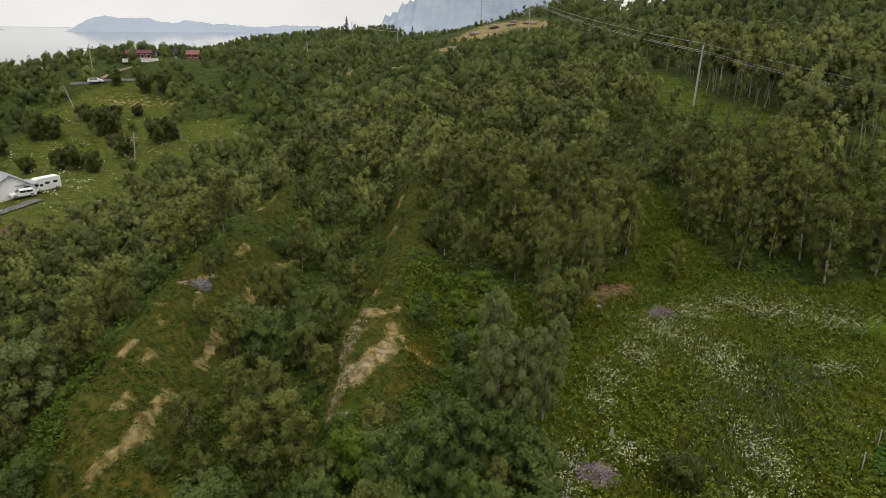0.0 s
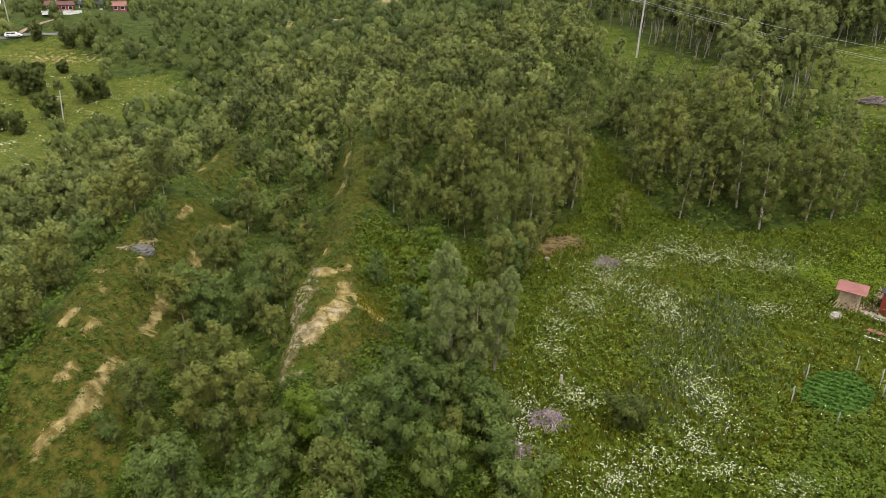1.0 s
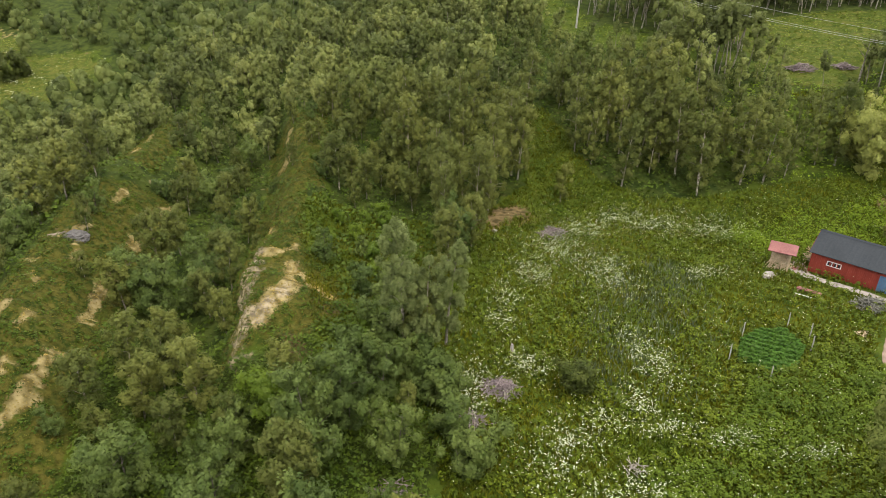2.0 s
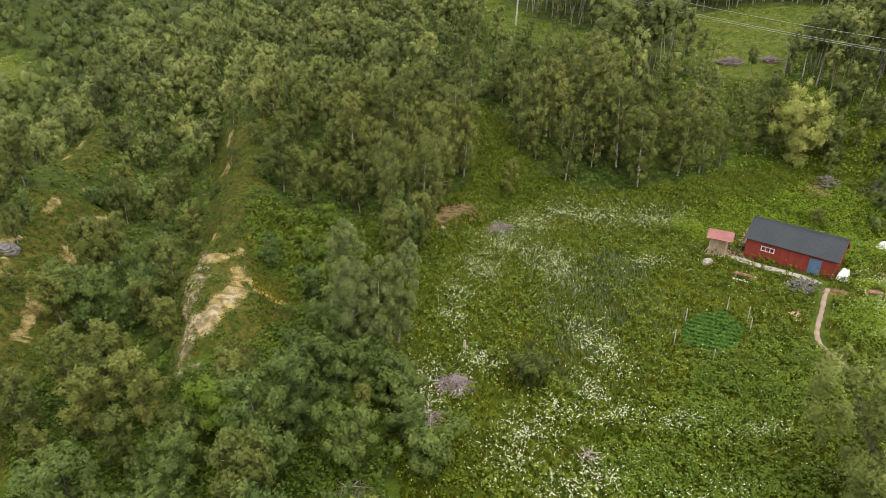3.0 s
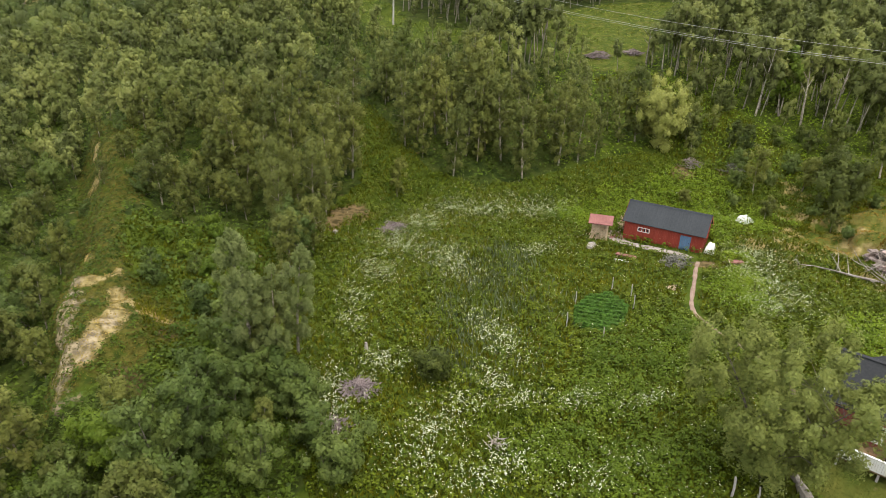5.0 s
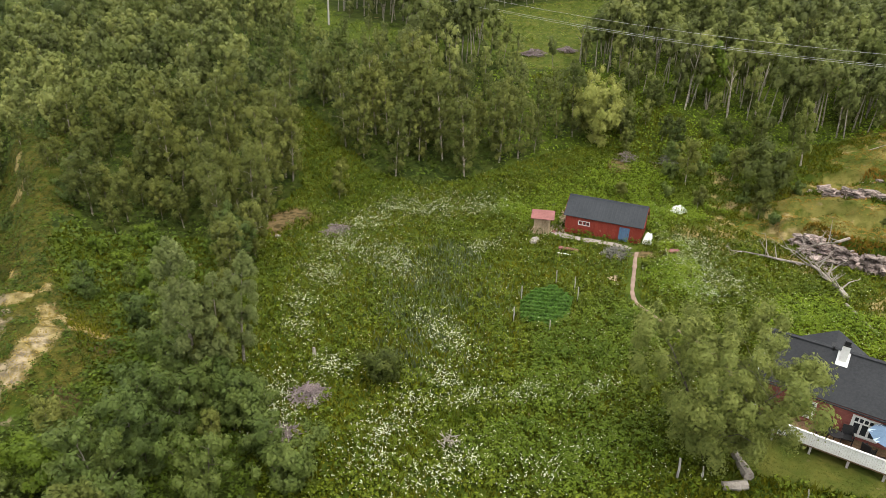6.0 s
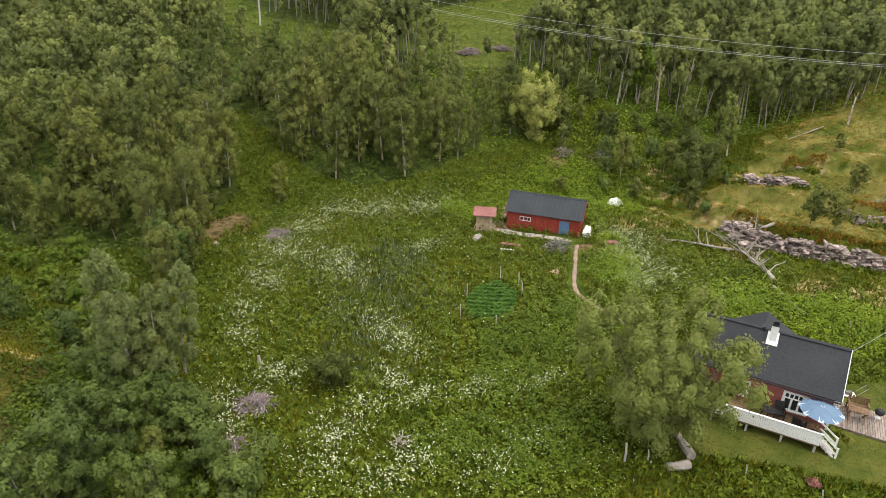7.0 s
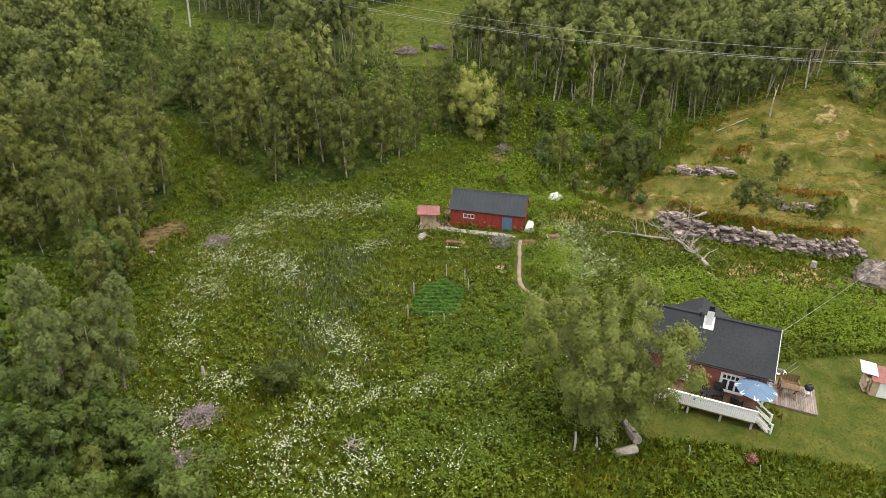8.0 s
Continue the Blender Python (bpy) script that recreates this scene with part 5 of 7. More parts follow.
    # dwarf shrubs in the heath
    x, y = scatter_in(34000, -32, 100, -10, 104, r)
    wx, wy = scatter_in(9000, -28, 1, 24, 104, r)
    x, y = np.r_[x, wx], np.r_[y, wy]
    spur = inside(SPUR_WEST, x, y) | inside(SPUR_EAST, x, y) | inside(SPUR_TOP, x, y) | inside(SPUR_FAR, x, y)
    ok = (spur | ((knoll_zone(x, y) > 0.5) & (r.uniform(size=len(x)) < 0.02))) & (straw(x, y) < 0.35) & (wob(x, y, 4, 2) + 0.7 * wob(x, y, 1.6, 5) > -0.25)
    x, y = x[ok], y[ok]
    n, per = len(x), 9
    wide, tall = r.uniform(0.18, 0.42, n), r.uniform(0.12, 0.42, n)
    t, k = r.uniform(0, 6.283, (n, per)), r.uniform(0, 1, (n, per))
    out = np.sqrt(k) * wide[:, None]
    at = np.stack([x[:, None] + out * np.cos(t), y[:, None] + out * np.sin(t), height(x, y)[:, None] + tall[:, None] * (1 - 0.8 * k**1.5)], -1).reshape(-1, 3)
    up = np.stack([k * np.cos(t), k * np.sin(t), 1 - 0.5 * k], -1).reshape(-1, 3) + 0.25 * r.normal(size=(n * per, 3))
    stuff("dwarf_shrubs", [leaf_tris(at, unit(up), 0.11 * r.uniform(0.6, 1.3, n * per), r)], FERN, "low green dwarf shrubs in the heath", "plants")
    # undergrowth of the woods
    x, y = scatter_in(150000, -60, 110, 10, 112, r)
    ok = ~open_ground(x, y) & (np.hypot(x, y) < 118)
    x, y = x[ok], y[ok]
    nx, ny = scatter_in(60000, -26, 6, 12, 42, r)
    ok = ~open_ground(nx, ny)
    nx, ny = nx[ok], ny[ok]
    edge = (x > 44) & (y < 80)
    stuff("edge_herbs", [leafage(x[edge], y[edge], 0.05, 0.45, 0.2, r)], RANK, "bright ferns and herbs along the wood edge", "plants")
    x, y = x[~edge], y[~edge]
    stuff("undergrowth", [leafage(x, y, 0.05, 0.7, 0.22, r), leafage(nx, ny, 0.05, 0.9, 0.13, r)], FERN, "ferns and bilberry under the birches", "plants")
    # far meadow and glade tufts
    x, y = scatter_in(150000, -115, 125, 74, 205, r)
    ok = inside(FIELD, x, y) | inside(GLADE, x, y) | inside(POLE_GLADE, x, y) | inside(CORRIDOR, x, y)
    x, y = x[ok], y[ok]
    stuff("field_grass", [leafage(x, y, 0.0, 0.3, 0.19, r)], FIELD_GRASS, "rough grass in the glades and the far field", "grass")


low_growth()


# ---- rock ----
def block_forms(mat, count, seed):
    """A few broken blocks of unit size, with skewed and knocked-off corners."""
    r = random.Random(seed)
    forms = []
    for k in range(count):
        shape = Shape()
        v = []
        for z in (0.0, 0.55, 1.0):
            for x, y in ((-0.5, -0.5), (0.0, -0.5), (0.5, -0.5), (0.5, 0.5), (-0.5, 0.5)):
                v.append((x * r.uniform(0.78, 1.05), y * r.uniform(0.7, 1.1), z + r.uniform(-0.13, 0.13)))
        sides = [(q * 5 + j, q * 5 + (j + 1) % 5, (q + 1) * 5 + (j + 1) % 5, (q + 1) * 5 + j) for q in (0, 1) for j in range(5)]
        forms.append(shape.add(v, sides + [(4, 3, 2, 1, 0), (10, 11, 12, 13, 14)]).mesh("rock_block", mat))
    return forms


ROCK_FORMS = {"grey": block_forms(ROCK, 8, 3), "pink": block_forms(ROCK_PINK, 5, 4)}


LEDGES = []


def ledge(points, tall, seed, kind, label, lean=0.3, course=0.17, gaps=0.08):
    """A bedded rock face along a line in plan: courses of broken slabs, each a block of its own, with the turf breaking in between."""
    r = random.Random(seed)
    ob = thing("rock_outcrop", pose(0, 0, 0), label, "rock")
    pts = np.array(points, float)
    LEDGES.append((pts, tall, lean))
    seg = np.r_[0, np.cumsum(np.hypot(*np.diff(pts, axis=0).T))]
    for k in range(max(int(tall / course), 2)):
        at = r.uniform(-0.3, 0.2)
        while at < seg[-1]:
            long = r.choice((0.2, 0.28, 0.36, 0.5, 0.8)) * r.uniform(0.75, 1.3)
            mid = min(max(at + long / 2, 0), seg[-1])
            at += long * 0.93
            fade = min(1.0, 2.6 * math.sin(math.pi * (0.04 + 0.92 * mid / seg[-1])) ** 0.8) * (0.72 + 0.3 * math.sin(mid * 1.1 + seed) ** 2)
            if k * course > tall * fade or r.random() < gaps:
                continue
            x, y = np.interp(mid, seg, pts[:, 0]), np.interp(mid, seg, pts[:, 1])
            ahead = min(mid + 0.4, seg[-1])
            tx, ty = np.interp(ahead, seg, pts[:, 0]) - np.interp(ahead - 0.8, seg, pts[:, 0]), np.interp(ahead, seg, pts[:, 1]) - np.interp(ahead - 0.8, seg, pts[:, 1])
            turn = math.atan2(ty, tx)
            nx, ny = -math.sin(turn), math.cos(turn)
            back = lean * k * course + r.gauss(0, 0.2) + 0.4
            z = ground_z(x - 0.5 * nx, y - 0.5 * ny) - 0.22 + k * course + r.gauss(0, 0.05)
            block = part("rock_block", r.choice(ROCK_FORMS[kind]), None, ob)
            block.matrix_local = pose(x + nx * back, y + ny * back, z, r.gauss(0, 9), r.gauss(0, 6), math.degrees(turn) + r.gauss(0, 20)) @ Matrix.Diagonal((long, r.uniform(0.7, 1.2), course * r.uniform(0.7, 1.8), 1))
    return ob


def boulder(x, y, sx, sy, sz, seed, mat, label, turn=0.0, name="boulder", sink=0.25):
    """A blunt stone, flattened in facets."""
    bm = bmesh.new()
    bmesh.ops.create_icosphere(bm, subdivisions=4, radius=1.0)
    off = Vector((seed * 3.1, seed * 1.7, 0))
    for v in bm.verts:
        k = 1 + 0.35 * noise.noise(v.co * 1.1 + off) + 0.14 * noise.noise(v.co * 3.3 + off)
        k += 0.13 * noise.noise(v.co * 5.0 + off) + 0.07 * noise.noise(v.co * 12.0 + off)
        v.co = Vector((v.co.x * k * sx, v.co.y * k * sy, max(v.co.z * k, -0.5) * sz))
        v.co.z = v.co.z * 0.75 + 0.25 * round(v.co.z / (0.22 * sz)) * 0.22 * sz
    me = bpy.data.meshes.new(name)
    bm.to_mesh(me)
    bm.free()
    me.materials.append(mat)
    ob = tagged(new(name, me), label, "rock")
    ob.matrix_world = on_ground(x, y, turn, -sz * (0.5 - sink))
    return ob


ledge([(59.6, 32.0), (58.9, 30.0), (58.8, 27.8), (59.0, 25.6), (60.0, 22.4), (62.1, 18.9), (64.6, 15.8), (66.6, 13.9)], 2.0, 2, "grey", "bedded grey rock face below the grassy knoll", 0.3)
ledge([(58.6, 30.5), (57.6, 28.6), (57.3, 26.6)], 0.7, 8, "grey", "low broken rock at the foot of the knoll", 0.5)
ledge([(67.4, 35.6), (66.7, 32.6), (67.0, 30.2), (69.2, 28.4)], 1.1, 3, "grey", "grey rock ledge in the heath", 0.3, 0.2)
ledge([(73.8, 34.2), (73.6, 31.8), (74.6, 29.6)], 0.45, 6, "grey", "low grey rock ledge in the heath", 0.5, 0.16)
ledge([(67.0, 26.2), (67.7, 23.6), (69.2, 20.8), (71.8, 18.0)], 1.1, 4, "grey", "grey rock ledge in the heath", 0.3, 0.2)
ledge([(81.0, 18.6), (82.4, 15.6), (84.5, 12.5)], 0.6, 5, "grey", "low grey rock ledge in the heath", 0.5, 0.16)
for k, (line, tall) in enumerate((([(-7.0, 51.5), (-7.4, 49.5), (-7.1, 47.4)], 1.1), ([(-7.3, 46.9), (-7.1, 45.2)], 0.6), ([(-7.2, 43.6), (-7.4, 41.6), (-6.9, 39.2)], 0.8), ([(-7.3, 57.0), (-7.5, 54.5)], 0.7),
                                  ([(-25.0, 58.6), (-25.3, 57.0), (-24.8, 55.2)], 0.8))):
    ledge(line, 0.6 * tall, 61 + k, "pink", "weathered rock edge breaking out of the spur's side", 0.5, 0.17, 0.35)


def ledge_growth():
    """Grass hanging over the ledges' upper edges and growing up at their feet."""
    r = np.random.default_rng(21)
    top, foot = [], []
    for pts, tall, lean in LEDGES[:6]:
        seg = np.r_[0, np.cumsum(np.hypot(*np.diff(pts, axis=0).T))]
        n = int(seg[-1] * 60)
        at = r.uniform(0, seg[-1], n)
        x, y = np.interp(at, seg, pts[:, 0]), np.interp(at, seg, pts[:, 1])
        tx, ty = np.interp(at + 0.3, seg, pts[:, 0]) - np.interp(at - 0.3, seg, pts[:, 0]), np.interp(at + 0.3, seg, pts[:, 1]) - np.interp(at - 0.3, seg, pts[:, 1])
        norm = np.hypot(tx, ty) + 1e-6
        nx, ny = -ty / norm, tx / norm
        back = lean * tall + r.uniform(0.35, 1.5, n)
        top.append(blades(x + nx * back, y + ny * back, r.uniform(0.2, 0.5, n), r, 0.5, 0.11))
        ahead = r.uniform(-0.1, 0.6, n)
        some = wob(x, y, 3.0, 4) > -0.1
        foot.append(blades((x - nx * ahead)[some], (y - ny * ahead)[some], r.uniform(0.2, 0.6, n)[some], r, 0.5, 0.1))
    stuff("ledge_grass", top, MOSS, "olive grass hanging over the rock ledges", "grass")
    stuff("ledge_herbs", foot, WEEDS, "green herbs along the foot of the rock ledges", "plants")


ledge_growth()
boulder(-22.9, 55.2, 1.1, 0.8, 0.7, 3, DARK_STONE, "dark grey boulder on the crest of the spur")
boulder(61.9, 11.8, 1.9, 1.6, 1.5, 5, ROCK, "big split grey boulder below the rock face", 30)
boulder(64.5, 9.0, 1.6, 1.5, 1.3, 6, ROCK, "split grey boulder below the rock face", 70)
boulder(37.0, 44.0, 0.75, 0.4, 0.35, 7, STONE, "pale flat stone beside the gravel path", 20)
boulder(15.3, 56.6, 0.3, 0.25, 0.25, 8, STONE, "small pale stone on bare ground")
for k, (bx, by) in enumerate(((57.5, 13.6), (60.0, 13.0), (57.3, 10.3))):
    boulder(bx, by, 0.7, 0.5, 0.35, 11 + k, SOIL, "low red-brown earth hummock in the grass", 40 * k, "earth_hummock")
for k, (bx, by, bs) in enumerate(((-25, 212, 2.6), (-21, 215, 3.2), (-17, 218, 2.2), (9, 310, 3.5), (14, 314, 5), (23, 322, 6), (31, 320, 5), (40, 320, 5.5), (2, 261, 3), (6, 263, 2.2), (33, 326, 4), (40, 222, 3), (36, 137, 1.6))):
    boulder(bx, by, bs * 0.6, bs * 0.4, bs * 0.18, 21 + k, ROCK_PINK, "pale bare rock among the birch woods", 50 * k)


# ---- ways and bare ground ----
def strip(name, line, wide, mat, label, seed=0, lift=0.035, rough=0.12):
    """A worn way along a line in plan, lying on the ground, with ragged edges."""
    pts = np.array(line, float)
    seg = np.r_[0, np.cumsum(np.hypot(*np.diff(pts, axis=0).T))]
    n = max(int(seg[-1] / 0.3), 4)
    s = np.linspace(0, seg[-1], n)
    x, y = np.interp(s, seg, pts[:, 0]), np.interp(s, seg, pts[:, 1])
    k = np.ones(5) / 5
    if n > 10:
        x[2:-2], y[2:-2] = np.convolve(x, k, "valid"), np.convolve(y, k, "valid")
    tx, ty = np.gradient(x), np.gradient(y)
    norm = np.hypot(tx, ty)
    nx, ny = -ty / norm, tx / norm
    w = wide / 2 * (1 + rough * np.sin(s * 2.1 + seed) + rough * np.sin(s * 5.3 + 2 * seed))
    rows = []
    for side, drop in ((-1.0, 0.08), (-0.7, 0), (0, -0.02), (0.7, 0), (1.0, 0.08)):
        px, py = x + nx * w * side, y + ny * w * side
        rows.append(np.stack([px, py, height(px, py) + lift - drop], 1))
    i = np.arange(5 * n).reshape(5, n)
    a0, a1, a2, a3 = i[:-1, :-1].ravel(), i[:-1, 1:].ravel(), i[1:, 1:].ravel(), i[1:, :-1].ravel()
    me = mesh_of(name, np.concatenate(rows), np.concatenate([np.stack([a0, a2, a1], 1), np.stack([a0, a3, a2], 1)]), [mat], smooth=True)
    return tagged(new(name, me), label, "path", kind="structure")


def patch(name, x, y, rx, ry, mat, label, seed, lift=0.05):
    """A worn patch of bare ground with a ragged outline."""
    v, f = [(x, y, ground_z(x, y) + lift)], []
    n, rings = 40, 4
    for k in range(1, rings + 1):
        for j in range(n):
            t = 2 * math.pi * j / n
            w = 1 + 0.22 * math.sin(3 * t + seed) + 0.12 * math.sin(7 * t + 2 * seed) + 0.06 * math.sin(13 * t)
            px, py = x + rx * w * k / rings * math.cos(t), y + ry * w * k / rings * math.sin(t)
            v.append((px, py, ground_z(px, py) + (lift if k < rings else -0.08)))
    for j in range(n):
        f.append((0, 1 + j, 1 + (j + 1) % n))
        for k in range(rings - 1):
            a, b = 1 + k * n, 1 + (k + 1) * n
            f.append((a + j, b + j, b + (j + 1) % n, a + (j + 1) % n))
    return single(name, Shape().add(v, f), mat, pose(0, 0, 0), label, "ground", "structure")


def shed_at(u, v):
    return (41.5 + 0.57 * u + 0.82 * v, 44.86 - 0.82 * u + 0.57 * v)


strip("path", [shed_at(-1.2, 1.2), shed_at(-1.3, -0.4), shed_at(0.5, -1.1), shed_at(3.0, -1.35), shed_at(5.5, -1.35), shed_at(7.0, -1.9)], 1.2, GRAVEL, "pale gravel path along the shed", 1)
strip("path", FOOTPATH, 0.42, DIRT, "narrow trodden footpath through the grass", 2)
patch("bare_ground", *shed_at(-0.75, 0.5), 0.55, 1.3, DIRT, "sandy bare ground beside the shed", 1, 0.045)
patch("bare_ground", *shed_at(-1.05, -0.35), 0.45, 0.6, RED_SHEET, "red brick-dust patch beside the shed", 2, 0.06)
strip("road", [(-86, 92), (-79, 102), (-76.5, 109), (-75.5, 114)], 3.0, ASPHALT, "grey road past the white house", 3, 0.25, 0.03)
strip("road", [(-112, 195), (-105, 198), (-98, 200.5), (-90, 203.5)], 1.8, ASPHALT, "pale gravel lane on the far slope", 4, 0.2, 0.03)
strip("road", [(-105, 198.6), (-103.7, 206), (-101.5, 214)], 1.3, DIRT, "pale gravel drive up to the red house", 5, 0.25, 0.03)


# ---- shed ----
def boards(shape, x0, x1, y, z0, z_top, wide=0.14, proud=0.02):
    """Upright boards over a wall that faces -y; z_top(x) is their upper end."""
    x = x0
    k = 0
    while x < x1 - 0.01:
        e = min(x + wide, x1)
        shape.box(x + 0.006, e - 0.006, y - proud - 0.012 * (k % 2), y, z0, z_top((x + e) / 2))
        x, k = e, k + 1
    return shape


def build_shed():
    long, deep, eave, ridge = 7.5, 3.6, 1.9, 3.3
    shed = thing("shed", pose(41.5, 44.86, ground_z(43.5, 42), 0, 0, -55.2), "long red wooden shed with a dark pitched roof", "shed")
    body = Shape().prism([(0, -0.3), (deep, -0.3), (deep, eave), (deep / 2, ridge - 0.06), (0, eave)], 0, long)
    walls = part("wall", body, RED_WALL, shed)
    part("cladding", boards(Shape(), 0, long, 0, -0.2, lambda x: eave - 0.03), RED_WALL, walls)
    gable = Shape()
    for k in range(26):
        y0 = k * deep / 26
        top = eave + (ridge - eave) * (1 - abs((y0 + 0.07) / (deep / 2) - 1)) - 0.08
        gable.box(long, long + 0.02 + 0.012 * (k % 2), y0 + 0.005, y0 + deep / 26 - 0.005, -0.2, top)
    part("gable_cladding", gable, RED_WALL, walls)
    slope = (ridge - eave) / (deep / 2)
    over = 0.22
    for side in (0, 1):
        ya, yb = (-over, deep / 2) if side == 0 else (deep + over, deep / 2)
        za, zb = eave - over * slope + 0.06, ridge + 0.06
        n = 76
        rows = []
        for drop in (0.0, 0.05):
            for y, z in ((ya, za), (yb, zb)):
                rows += [(-0.2 + (long + 0.4) * k / n, y, z - drop + (0.012 if k % 4 == 0 else 0.0)) for k in range(n + 1)]
        w = n + 1
        faces = [(k, k + 1, w + k + 1, w + k) for k in range(n)] + [(2 * w + k + 1, 2 * w + k, 3 * w + k, 3 * w + k + 1) for k in range(n)]
        faces += [(k + 1, k, 2 * w + k, 2 * w + k + 1) for k in range(n)] + [(0, w, 3 * w, 2 * w), (n, 2 * w + n, 3 * w + n, w + n)]
        roof = Shape().add(rows, faces)
        part("roof", roof, ROOF_SLATE, shed)
    part("ridge_cap", Shape().prism([(deep / 2 - 0.14, ridge), (deep / 2, ridge + 0.11), (deep / 2 + 0.14, ridge)], -0.22, long + 0.22), ROOF_SLATE, shed)
    for x in (-0.23, long + 0.2):
        barge = Shape()
        for sgn in (-1, 1):
            c = [(x, deep / 2 + sgn * (deep / 2 + over), eave - over * slope + 0.02), (x + 0.03, deep / 2 + sgn * (deep / 2 + over), eave - over * slope + 0.02), (x + 0.03, deep / 2, ridge + 0.02), (x, deep / 2, ridge + 0.02)]
            barge.slab(c if sgn < 0 else c[::-1], 0.13)
        part("barge_board", barge, RED_WALL, shed)
    door = part("door", Shape().box(5.42, 6.42, -0.02, 0.0, 0.0, 1.5), BLUE_DOOR, shed, "faded blue plank door")
    for k in range(6):
        x = 5.424 + k * 0.166
        part("plank", Shape().box(x, x + 0.158, -0.05 - 0.004 * (k % 2), -0.016, 0.0, 1.5), BLUE_DOOR, door)
    part("door_frame", Shape().box(5.34, 5.42, -0.08, 0, -0.1, 1.58).box(6.42, 6.5, -0.08, 0, -0.1, 1.58).box(5.34, 6.5, -0.085, 0, 1.5, 1.6), RED_WALL, door)
    part("handle", Shape().box(6.26, 6.3, -0.13, -0.06, 0.75, 0.9), BLACK, door)
    window = part("window", Shape().box(1.34, 2.5, -0.045, 0.0, 0.92, 0.98).box(1.34, 2.5, -0.045, 0, 1.32, 1.38).box(1.34, 1.4, -0.045, 0, 0.98, 1.32).box(2.44, 2.5, -0.045, 0, 0.98, 1.32), WHITE, shed, "small white-framed window")
    for k in range(2):
        part("mullion", Shape().box(1.76 + 0.36 * k - 0.025, 1.76 + 0.36 * k + 0.025, -0.045, 0, 0.98, 1.32), WHITE, window)
    for k in range(3):
        part("pane", Shape().box(1.41 + 0.37 * k, 1.72 + 0.37 * k, -0.03, -0.025, 0.98, 1.32), GLASS, window)
    part("vent", Shape().box(long + 0.03, long + 0.07, deep / 2 - 0.12, deep / 2 + 0.12, 2.25, 2.85), WHITE, shed, "white board in the gable")


build_shed()


def build_woodshed():
    ws = thing("woodshed", pose(38.3, 45.9, ground_z(38.6, 45.6), 0, 0, -42), "open woodshed with a red sheet roof, stacked with split firewood", "woodshed")
    for x in (0.0, 1.5):
        for y in (0.0, 1.2):
            part("post", Shape().box(x, x + 0.1, y, y + 0.1, -0.1, 1.75 + 0.12 * y), PINE, ws)
    for k in range(8):
        x = -0.35 + k * 0.29
        sheet = Shape().slab([(x, -0.4, 1.78), (x + 0.285, -0.4, 1.80), (x + 0.285, 1.6, 2.02), (x, 1.6, 2.0)], 0.05)
        part("roof_sheet", sheet, RED_SHEET, ws, "faded red roof sheet")
    part("back_wall", Shape().box(0, 1.6, 1.3, 1.34, 0, 1.8), PINE, ws)
    r = random.Random(4)
    log = Shape().tube([(0, 0, 0), (0, 0.45, 0)], [0.065, 0.06], 6).mesh("log", PINE)
    for row in range(11):
        for k in range(10):
            ob = part("log", log, PINE, ws)
            ob.matrix_local = pose(0.14 + k * 0.145 + r.uniform(-0.02, 0.02), 0.02 + r.uniform(-0.09, 0.06), 0.08 + row * 0.135, 0, r.uniform(0, 90), r.uniform(-5, 5))
    for k in range(5):
        part("leaning_plank", Shape().tube([(-0.35 + 0.22 * k, -0.25, 0.0), (0.25 + 0.24 * k, -0.06, 1.35 + 0.1 * k)], [0.05, 0.045], 4), PINE, ws)


build_woodshed()


def stick_pile(name, x, y, wide, tall, count, mat, label, seed, thick=0.03, long=1.6, flat=0.6):
    """A heap of crossed sticks, each a part of its own on a few shared meshes."""
    r = random.Random(seed)
    heap = thing(name, on_ground(x, y), label, "heap")
    forms = []
    for k in range(5):
        bend = r.uniform(-0.12, 0.12)
        forms.append(Shape().tube([(-0.5, 0, 0), (0.05, bend, 0.5 * bend), (0.5, 0, 0)], [thick / long, 0.85 * thick / long, 0.45 * thick / long], 4).mesh("stick", mat))
    for i in range(count):
        t, rad = r.uniform(0, 6.28), wide * r.random() ** 0.7
        h = tall * (1 - (rad / wide) ** 1.6) * r.random()
        size = long * r.uniform(0.4, 1.0)
        tilt = math.degrees(math.atan(r.uniform(-0.3, 0.3) * flat))
        low = abs(math.sin(radians(tilt))) * size / 2
        ob = part("stick", forms[i % 5], mat, heap)
        ob.matrix_local = pose(rad * math.cos(t), rad * math.sin(t) * 0.8, max(h, low) + 0.02, r.uniform(0, 360), tilt, r.uniform(0, 360)) @ Matrix.Diagonal((size, long, long, 1))
    return heap


TWIGS = material("purplish_brushwood", (0.0962, 0.074, 0.074), (0.252, 0.2, 0.2), 0.6, 0.85, 0.3, 6, island=0.35)
stick_pile("brush_heap", 20.9, 55.0, 1.3, 0.8, 190, TWIGS, "heap of cut purplish-grey brushwood in the meadow", 1)
stick_pile("brush_heap", 9.6, 32.0, 1.15, 0.7, 190, TWIGS, "heap of cut purplish-grey brushwood in the meadow", 2)
stick_pile("brush_heap", 7.1, 29.4, 0.9, 0.4, 90, TWIGS, "low heap of grey-brown brushwood", 3, long=1.7)
stick_pile("branch_heap", 15.2, 24.1, 0.6, 0.25, 22, DEAD_WOOD, "bleached dead branches lying in the meadow", 4, long=1.4)
stick_pile("brush_heap", 58.0, 53.4, 1.6, 1.0, 120, TWIGS, "dark heap of brushwood on the bank", 5)
stick_pile("brush_heap", 61.5, 50.0, 1.4, 1.0, 110, SCRAP, "dark heap of brushwood below the bank", 6)
